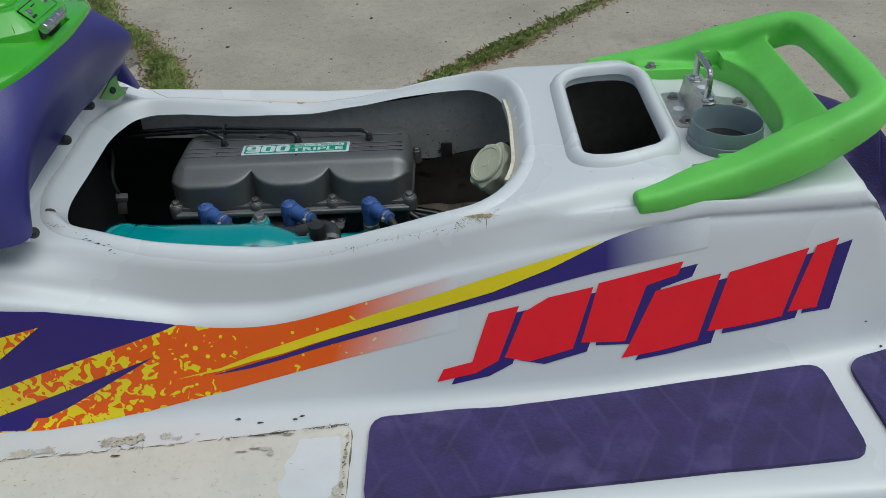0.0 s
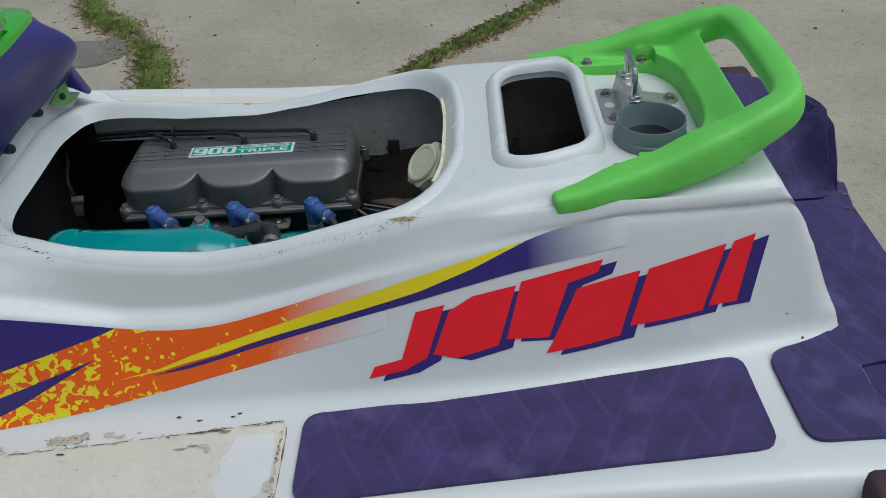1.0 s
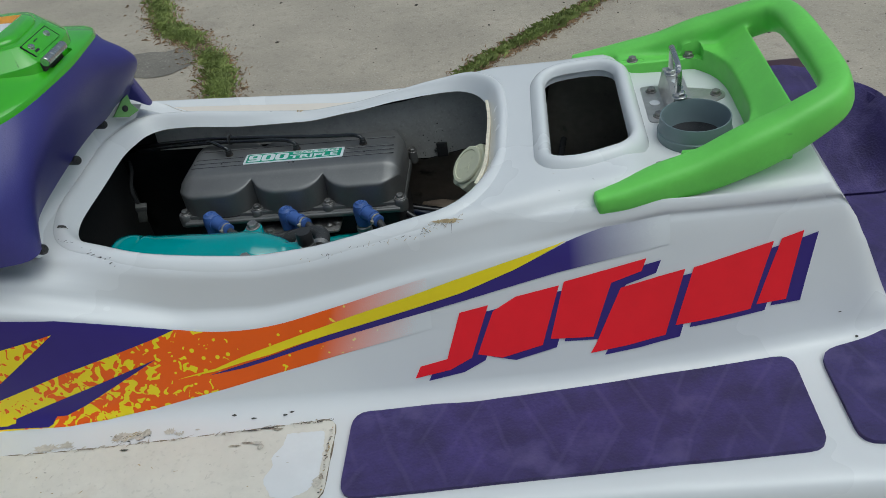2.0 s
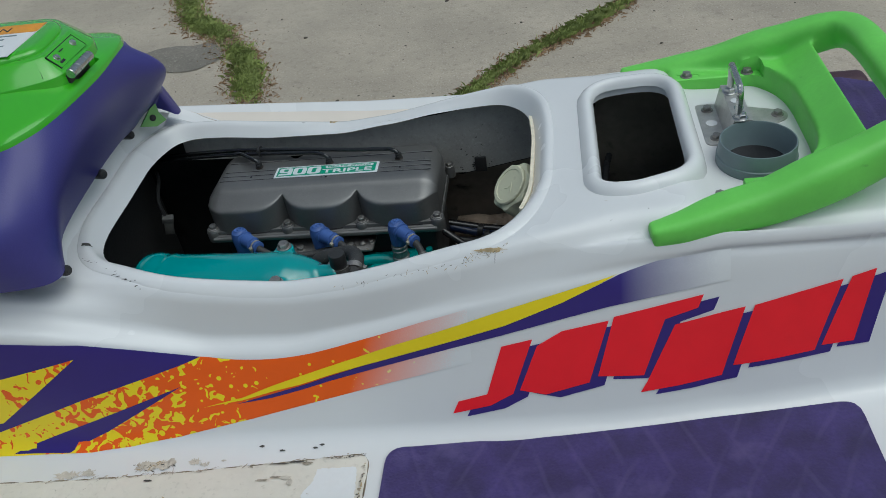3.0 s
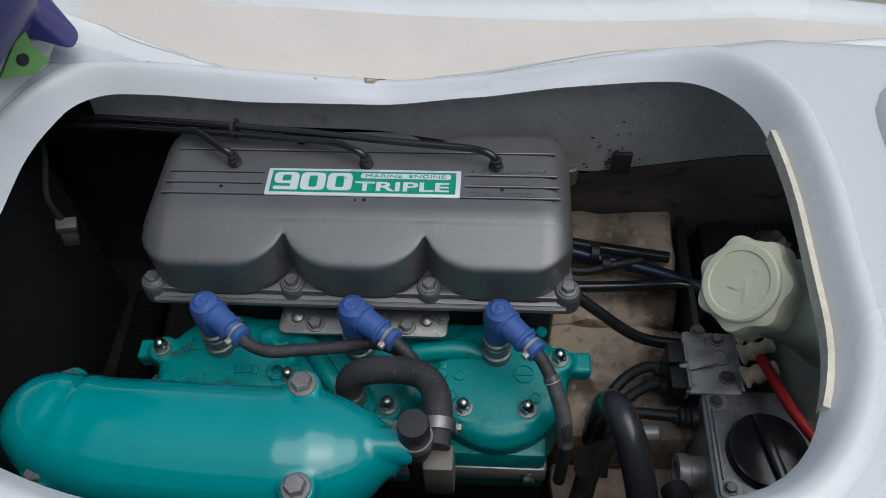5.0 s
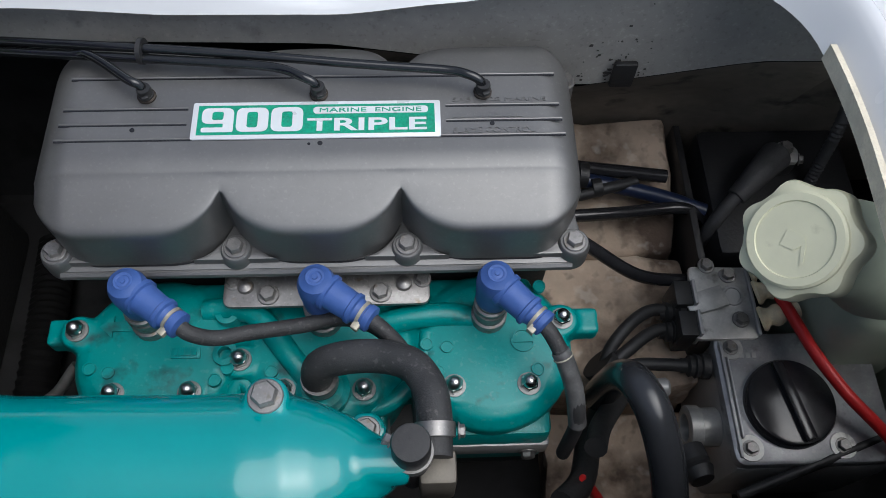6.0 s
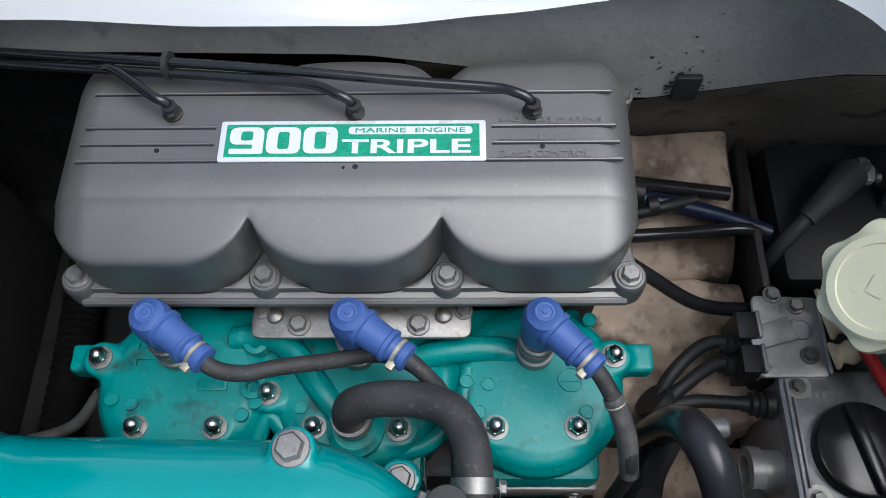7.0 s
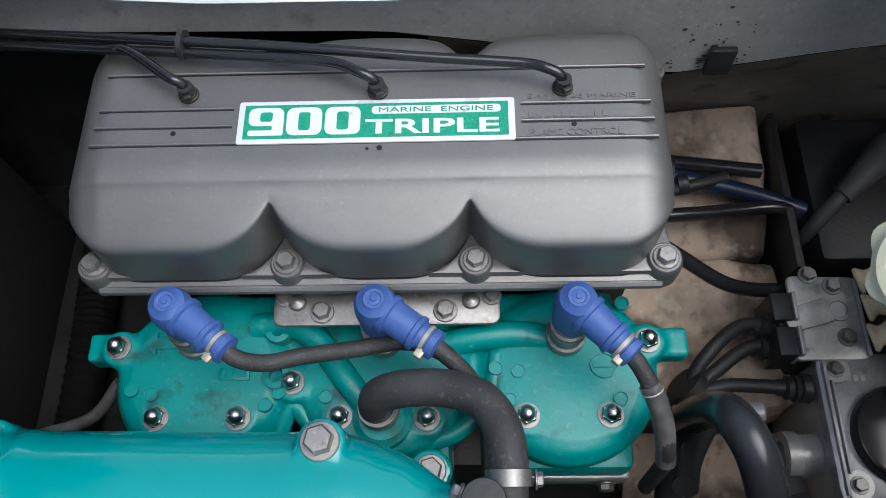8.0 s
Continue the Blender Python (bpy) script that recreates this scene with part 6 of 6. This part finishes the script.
part("conduit", tube([(0.415, 0.150, 0.60), (0.418, 0.165, 0.66), (0.422, 0.185, 0.70), (0.43, 0.195, 0.73)], 0.0048, 8, 10, ribs=0.0008, pitch=0.004), M_GREYRUBBER, battery, "grey corrugated conduit")
cables = thing("cable_bundle", "loose black hoses and cables behind the engine", "cables")
for _p, _r, _m in (([(0.16, 0.172, 0.618), (0.213, 0.171, 0.606), (0.262, 0.168, 0.600), (0.291, 0.165, 0.598)], 0.0062, M_GLOSSBLACK),
                   ([(0.16, 0.170, 0.612), (0.205, 0.163, 0.602), (0.245, 0.155, 0.599), (0.285, 0.144, 0.597), (0.322, 0.132, 0.592)], 0.0068, material("dark_blue_hose", (0.012, 0.022, 0.06), 0.35)),
                   ([(0.16, 0.150, 0.606), (0.20, 0.146, 0.597), (0.235, 0.150, 0.604), (0.262, 0.158, 0.602)], 0.0050, M_BLACK),
                   ([(0.16, 0.124, 0.600), (0.205, 0.126, 0.598), (0.25, 0.129, 0.597), (0.303, 0.133, 0.596), (0.33, 0.124, 0.582)], 0.0058, M_GLOSSBLACK),
                   ([(0.165, 0.088, 0.665), (0.204, 0.074, 0.640), (0.246, 0.060, 0.615), (0.286, 0.060, 0.603), (0.31, 0.064, 0.600)], 0.0055, M_GLOSSBLACK),
                   ([(0.274, 0.031, 0.605), (0.252, 0.030, 0.610), (0.228, 0.012, 0.612), (0.213, -0.010, 0.600), (0.208, -0.05, 0.57)], 0.0052, M_BLACK),
                   ([(0.276, 0.016, 0.600), (0.258, 0.016, 0.603), (0.236, 0.002, 0.604), (0.218, -0.016, 0.598), (0.212, -0.06, 0.57)], 0.0052, M_BLACK),
                   ([(0.283, -0.014, 0.600), (0.260, -0.012, 0.600), (0.236, -0.012, 0.600), (0.214, -0.020, 0.594), (0.206, -0.05, 0.57)], 0.0052, M_BLACK),
                   ([(0.185, -0.09, 0.66), (0.195, -0.07, 0.64), (0.215, -0.045, 0.61), (0.228, -0.03, 0.60)], 0.008, M_BLACK),
                   ([(0.165, -0.12, 0.62), (0.185, -0.10, 0.60), (0.20, -0.06, 0.58), (0.225, -0.02, 0.575)], 0.010, M_BLACK),
                   ([(0.30, -0.115, 0.60), (0.33, -0.105, 0.605), (0.37, -0.092, 0.61), (0.42, -0.075, 0.61)], 0.004, M_BLACK)):
    part("cable", tube(_p, _r, 6, 12), _m, cables)
for _p, _d, _r in (((0.214, 0.164, 0.604), (1, -0.1, -0.1), 0.0115), ((0.226, 0.152, 0.602), (1, 0.1, 0.1), 0.0085), ((0.210, -0.012, 0.600), (0.6, -0.5, -0.4), 0.0150)):
    part("cable_tie", lathe([(_r, -0.004), (_r, 0.004), (_r * 0.9, 0.0045)], aim(_p, _d), 18), M_BLACK, cables, "black cable tie")
for _p, _d in (((0.280, 0.031, 0.604), (-1, -0.05, 0.1)), ((0.280, 0.016, 0.600), (-1, 0, 0)), ((0.294, -0.014, 0.599), (-1, 0.05, 0))):
    part("cable_gland", lathe([(0.0105, -0.002), (0.0105, 0.004), (0.0085, 0.005), (0.010, 0.009), (0.008, 0.010), (0.0088, 0.014), (0.006, 0.016), (0.006, 0.02)], aim(_p, _d), 18), M_BLACK, cables, "ribbed black cable gland")
for _p, _r in (([(0.205, -0.115, 0.57), (0.19, -0.105, 0.60), (0.184, -0.101, 0.608), (0.180, -0.106, 0.612)], 0.004), ([(0.350, 0.030, 0.634), (0.353, 0.012, 0.640), (0.362, -0.020, 0.643), (0.380, -0.052, 0.640), (0.405, -0.078, 0.63), (0.43, -0.10, 0.61)], 0.0046)):
    part("red_cable", tube(_p, _r, 8, 12), material("red_cable_sheath", (0.55, 0.02, 0.02), 0.4), cables, "bright red power cable")

intake_hose = thing("water_hose", "thick glossy black hose bent down beside the engine", "hose")
part("hose", tube([(0.204, -0.036, 0.60), (0.203, -0.044, 0.665), (0.2030, -0.054, 0.702), (0.2060, -0.067, 0.717), (0.212, -0.082, 0.716), (0.219, -0.102, 0.702), (0.225, -0.124, 0.680), (0.229, -0.150, 0.645)], 0.0118, 8, 24), material("glossy_black_rubber", (0.032, 0.034, 0.038), 0.24, var=0.2, scale=30), intake_hose)
part("collar", tube([(0.2275, -0.139, 0.661), (0.2305, -0.158, 0.634)], 0.0165, 3, 20), M_CREAM, intake_hose, "cream foam collar")
part("stub", lathe([(0.0075, 0.0), (0.0075, 0.022), (0.0060, 0.024), (0.0, 0.024)], aim((0.236, -0.033, 0.604), (1, 0.05, 0)), 18), M_ALU, intake_hose, "bare metal pipe stub")

M_SEAL = material("yellowed_sealant", (0.80, 0.68, 0.45), 0.6, var=0.25, scale=80, bump=0.5, bump_scale=220)
ebox = thing("electrical_box", "black metal electrical case with a round screw cap", "electrical box")
part("case", box((0.300, -0.098, 0.50), (0.424, 0.006, 0.604), 0.006), M_ALU, ebox, "dark grey cast case", 30)
part("case_lid", prism(rounded([(0.298, -0.096), (0.422, -0.096), (0.422, 0.008), (0.298, 0.008)], 0.010, 4), 0.604, 0.613, 0.003), material("black_anodised_lid", (0.36, 0.365, 0.375), 0.34, metal=0.5, var=0.25, scale=50, dirt=(0.10, 0.095, 0.085), dirt_amount=0.3, dirt_scale=50, speck=0.12, speck_scale=260), ebox, "black anodised lid", 30)
for _x, _y in ((0.311, -0.004), (0.311, -0.083), (0.381, -0.083), (0.404, -0.004)):
    bolt((_x, _y, 0.613), (0, 0, 1), 0.0045, ebox)
for _a, _b in (((0.3015, -0.090), (0.3040, 0.000)), ((0.3055, -0.076), (0.3072, -0.012))):
    part("lid_rib", box((_a[0], _a[1], 0.6125), (_b[0], _b[1], 0.6165), 0.0008), M_ALU, ebox, "worn raised rib")
for _x, _y in ((0.311, -0.004), (0.311, -0.083), (0.381, -0.083)):
    part("screw_boss", lathe([(0.0105, 0.6120), (0.0098, 0.6138), (0.0, 0.6138)], Matrix.Translation((_x, _y, 0)), 20), M_RELAY, ebox)
scap = part("screw_cap", lathe([(0.034, 0.612), (0.034, 0.620), (0.0325, 0.6225), (0.030, 0.6232), (0.0, 0.6232)], Matrix.Translation((0.346, -0.051, 0)), 48), M_GLOSSBLACK, ebox, "round black screw cap with a grip bar")
part("grip_bar", box((-0.0045, -0.031, 0), (0.0045, 0.031, 0.006), 0.0015, pose(0.346, -0.051, 0.6225, 0, 0, 12)), M_GLOSSBLACK, scap)
for _k in range(4):
    part("cast_mark", box((0.312 + 0.005 * _k, -0.0125, 0.6128), (0.3152 + 0.005 * _k, -0.0085, 0.6136)), M_ALU, ebox)
mb = part("relay_mount", prism(rounded([(0.284, 0.002), (0.335, 0.002), (0.337, 0.064), (0.288, 0.066)], 0.004, 2), 0.613, 0.617, 0.001), M_RELAY, ebox, "worn grey metal plate")
part("relay_body", box((0.292, 0.006, 0.56), (0.345, 0.062, 0.613), 0.004), M_BLACK, ebox, "black relay body")
part("bent_strap", box((-0.016, -0.009, 0), (0.016, 0.009, 0.003), 0.001, pose(0.297, 0.034, 0.618, 0, -9, 14)), M_RELAY, ebox, "folded grey strap")
for _y0 in (0.004, 0.030):
    part("tab", box((0.272, _y0, 0.585), (0.286, _y0 + 0.021, 0.622), 0.001), M_BLACK, ebox, "upright black tab")
    part("tab_edge", box((0.2862, _y0, 0.60), (0.2890, _y0 + 0.021, 0.6245), 0.0006), M_ALU, ebox, "bright bare edge")
part("plate_edge", box((0.3335, 0.004, 0.6168), (0.3362, 0.062, 0.6205), 0.0008), M_ALU, ebox, "bright folded edge")
part("dimple", lathe([(0.009, 0.0), (0.0085, 0.0012), (0.0065, 0.0014), (0.006, 0.0006), (0, 0.0006)], Matrix.Translation((0.320, 0.039, 0.617)), 20), M_ALU, ebox)
for _x, _y in ((0.319, 0.057), (0.3225, 0.018), (0.303, 0.066)):
    bolt((_x, _y, 0.617), (0, 0, 1), 0.005, ebox)
for _y, _z, _t in ((0.058, 0.622, 0.2), (0.037, 0.625, 0.5), (0.015, 0.624, 0.35)):
    part("spade_connector", tube([(0.335, _y, _z), (0.341, _y + 0.001, _z + 0.003), (0.350, _y + 0.006 * _t, _z + 0.006), (0.362, _y + 0.016 * _t, _z + 0.008)], lambda f: 0.0095 - 0.003 * f + 0.0014 * math.sin(f * 14), 5, 12), M_SEAL, ebox, "yellowed insulated connector")
part("stub_pipe", lathe([(0.0155, 0.0), (0.0155, 0.016), (0.0175, 0.017), (0.0175, 0.026), (0.015, 0.027), (0.011, 0.027), (0.011, 0.020), (0, 0.020)], aim((0.302, -0.058, 0.580), (-1, 0, 0.0)), 28), M_RELAY, ebox, "grey cast stub")
part("sensor", lathe([(0.012, 0.0), (0.012, 0.012), (0.010, 0.014), (0.012, 0.018), (0.009, 0.026)], aim((0.268, -0.080, 0.600), (0.2, -1, 0.3)), 18), M_BLACK, ebox, "black ribbed sensor plug")

oil_tank = thing("oil_tank", "aged cream oil tank neck with a lobed screw cap", "oil tank")
_ax = Vector((-0.66, -0.26, 0.70)).normalized()
_c = Vector((0.281, -0.008, 0.806))
_m = aim(_c, _ax)
_bm = bmesh.new()
_rings = []
for _r, _z in ((0.030, -0.030), (0.0345, -0.028), (0.0340, -0.010), (0.0328, -0.006), (0.0288, -0.004), (0.0285, -0.001), (0.0270, 0.0004), (0.0240, 0.0006), (0.0225, 0.0006), (0.0220, -0.0004), (0.0, -0.0004)):
    if _r == 0:
        _rings.append([_bm.verts.new(_m @ Vector((0, 0, _z)))])
    else:
        _rings.append([_bm.verts.new(_m @ Vector(((_r + (0.0024 * max(-0.7, math.cos(7 * 2 * math.pi * k / 84)) if _r > 0.029 else 0)) * math.cos(2 * math.pi * k / 84), (_r + (0.0024 * max(-0.7, math.cos(7 * 2 * math.pi * k / 84)) if _r > 0.029 else 0)) * math.sin(2 * math.pi * k / 84), _z))) for k in range(84)])
for _a, _b in zip(_rings, _rings[1:]):
    for _k in range(84):
        _j = (_k + 1) % 84
        _bm.faces.new((_a[_k], _a[_j], _b[0]) if len(_b) == 1 else (_a[_k], _a[_j], _b[_j], _b[_k]))
_bm.faces.new(_rings[0])
oil_cap = part("cap", _bm, M_CREAM, oil_tank, "cream lobed screw cap with an oil can mark", 30)
_mm = _m @ Matrix.Rotation(radians(-60), 4, "Z") @ Matrix.Translation((0, 0, -0.0004))
part("oil_can_mark", prism([(-0.004, -0.006), (0.006, -0.006), (0.006, 0.002), (0.002, 0.005), (0.012, 0.009), (0.011, 0.0105), (0.0, 0.007), (-0.004, 0.004)], 0, 0.0005, 0, _mm), M_CREAM, oil_cap)
M_TANK = material("translucent_tank_plastic", (0.42, 0.48, 0.38), 0.5, var=0.12, scale=18, dirt=(0.2, 0.22, 0.16), dirt_amount=0.15, dirt_scale=20)
part("neck", tube([_c - _ax * 0.022, _c - _ax * 0.06, _c - _ax * 0.10 + Vector((0.010, 0, 0.0)), _c - _ax * 0.12 + Vector((0.045, 0.0, -0.035))], lambda f: 0.0265 + 0.012 * f, 8, 32), M_TANK, oil_tank, "pale green neck of the tank")
part("body", box((0.372, -0.02, 0.47), (0.452, 0.075, 0.70), 0.02, segments=3), M_TANK, oil_tank, "pale green tank body")

fuel = thing("fuel_tank", "pale green fuel tank with a black clamped filler", "fuel tank")
part("body", box((0.462, -0.06, 0.47), (0.60, 0.12, 0.712), 0.018, segments=3), M_TANK, fuel)
part("filler_neck", lathe([(0.024, 0.705), (0.024, 0.722), (0.0265, 0.723), (0.0265, 0.731), (0.023, 0.732), (0.023, 0.748), (0.0205, 0.753), (0.0205, 0.758), (0.012, 0.759), (0.011, 0.752), (0, 0.752)], Matrix.Translation((0.515, 0.030, 0)), 32), M_BLACK, fuel, "black rubber filler")
part("clamp", lathe([(0.0270, 0.724), (0.0274, 0.724), (0.0274, 0.7305), (0.0270, 0.7305)], Matrix.Translation((0.515, 0.030, 0)), 28), M_CHROME, fuel, "steel band clamp")
bolt((0.535, 0.008, 0.727), (0.7, -0.7, 0), 0.004, fuel)
part("strap", tube([(0.505, 0.055, 0.73), (0.512, 0.038, 0.764), (0.520, 0.024, 0.768), (0.524, 0.006, 0.748), (0.512, -0.012, 0.72)], 0.0035, 6, 8), M_BLACK, fuel)

# ---- weeds in the cracks ----
CRACKS = [
    ([(-2.3, 4.6), (-1.9, 3.8), (-1.60, 3.22), (-1.44, 2.86), (-1.21, 2.62), (-1.02, 2.32), (-0.92, 2.05), (-0.83, 1.80), (-0.74, 1.60), (-0.62, 1.30), (-0.5, 0.9)], 0.055, 0.9),
    ([(1.6, 3.6), (1.15, 3.1), (0.71, 2.63), (0.46, 2.35), (0.25, 2.15), (0.10, 1.95), (-0.03, 1.73), (-0.20, 1.62), (-0.35, 1.50), (-0.5, 1.3)], 0.032, 0.42),
]
M_SOIL = material("dry_soil", (0.22, 0.165, 0.115), 0.95, var=0.4, scale=30, bump=0.8, bump_scale=120, speck=0.4, speck_scale=90)
M_GRASS = material("grass_blades", (0.31, 0.37, 0.11), 0.7, var=0.4, scale=14)
M_STRAW = material("dead_grass", (0.36, 0.24, 0.14), 0.8, var=0.35, scale=14)
_rnd = random.Random(5)
for _ci, (_pts, _w, _dens) in enumerate(CRACKS):
    _path = spline([(x, y, 0) for x, y in _pts], 10)
    _bm = bmesh.new()
    _l, _r = [], []
    for _i, _p in enumerate(_path):
        _t = (_path[min(_i + 1, len(_path) - 1)] - _path[max(_i - 1, 0)]).normalized()
        _nrm = Vector((-_t.y, _t.x, 0))
        _a = _w * (0.7 + 0.6 * noise.noise(_p * 5)) * 0.9
        _b = _w * (0.7 + 0.6 * noise.noise(_p * 5 + Vector((9, 0, 0)))) * 0.9
        _l.append(_bm.verts.new(_p + _nrm * _a + Vector((0, 0, 0.003))))
        _r.append(_bm.verts.new(_p - _nrm * _b + Vector((0, 0, 0.003))))
    for _i in range(len(_l) - 1):
        _bm.faces.new((_l[_i], _l[_i + 1], _r[_i + 1], _r[_i]))
    tagged(part("soil", _bm, M_SOIL), "dry brown soil in a crack of the slab", "soil", kind="stuff")
    for _name, _mat, _count, _hgt, _spread in (("grass", M_GRASS, 14000, 0.040, 0.95), ("dry_grass", M_STRAW, 6500, 0.018, 1.7)):
        _verts, _faces = [], []
        for _k in range(_count):
            _f = _rnd.random() * (len(_path) - 1)
            _i = int(_f)
            _p = _path[_i].lerp(_path[_i + 1], _f - _i)
            _clump = noise.noise(_p * 3.1 + Vector((_ci * 7.0, 0, 0)))
            if _name == "grass" and _rnd.random() > _dens * (0.75 + 1.1 * _clump):
                continue
            _p = _p + Vector((_rnd.gauss(0, _w * _spread * 0.55), _rnd.gauss(0, _w * _spread * 0.55), 0.002))
            _h = _hgt * _rnd.uniform(0.4, 1.2) * (0.8 + 0.5 * _clump)
            _az = _rnd.random() * 6.283
            _dir = Vector((math.cos(_az), math.sin(_az), 0))
            _side = Vector((-_dir.y, _dir.x, 0)) * 0.0022
            _lean = _rnd.uniform(0.2, 1.3) * (1.0 if _name == "grass" else 2.0)
            _n0 = len(_verts)
            _verts += [_p - _side, _p + _side, _p + _dir * _h * _lean * 0.4 + _side * 0.8 + Vector((0, 0, _h * 0.65)), _p + _dir * _h * _lean + Vector((0, 0, _h * max(0.25, 1.0 - 0.35 * _lean)))]
            _faces += [(_n0, _n0 + 1, _n0 + 2), (_n0, _n0 + 2, _n0 + 3)]
        _me = bpy.data.meshes.new(_name)
        _me.from_pydata([tuple(v) for v in _verts], [], _faces)
        tagged(mesh_part(_name, _me, _mat, smooth=False), "tufts of grass growing in the crack" if _name == "grass" else "dry straw-coloured grass along the crack", "grass", kind="stuff")
# thin crack, stain and bits of litter
_bm = bmesh.new()
sweep(_bm, spline([(0.10, 1.76, 0), (0.22, 1.69, 0), (0.30, 1.62, 0), (0.40, 1.57, 0), (0.8, 1.4, 0)], 8), lambda i: [(-0.003, -0.002), (0.003, -0.002), (0.002, 0.0015), (-0.002, 0.0015)])
tagged(part("slab_crack", _bm, M_SOIL), "thin dark crack in the concrete slab", "crack", kind="structure")
for _cx, _cy, _rx, _ry, _sd in ((-1.36, 2.42, 0.30, 0.17, 3), (-1.48, 2.90, 0.07, 0.04, 5)):
    _bm = bmesh.new()
    _pp = rounded(ragged(_cx, _cy, _rx, _ry, _sd, 18), 0.08, 4)
    _bm.faces.new([_bm.verts.new((p[0], p[1], 0.003)) for p in _pp])
    tagged(part("stain", _bm, material("damp_concrete_stain", (0.21, 0.19, 0.16), 0.9, var=0.2, scale=5, bump=0.6, bump_scale=90, speck=0.3, speck_scale=130)), "darker worn patch on the concrete slab", "stain", kind="structure")
_bm = bmesh.new()
for _k in range(420):
    _x, _y = _rnd.uniform(-2.2, 2.6), _rnd.uniform(0.7, 4.2)
    _r = 0.0025 + 0.006 * _rnd.random() ** 4
    _m = Matrix.Translation((_x, _y, _r * 0.3)) @ Matrix.Rotation(_rnd.random() * 6, 4, "Z") @ Matrix.Diagonal((1.5, 1, 0.6, 1))
    lathe([(0, -_r), (_r * 0.8, -_r * 0.4), (_r, 0.1 * _r), (_r * 0.5, _r * 0.8), (0, _r)], _m, 5, _bm)
tagged(part("gravel", _bm, material("dark_grit", (0.12, 0.10, 0.08), 0.9, var=0.5, scale=3)), "scattered dark grit and crumbs on the slab", "gravel", kind="stuff")
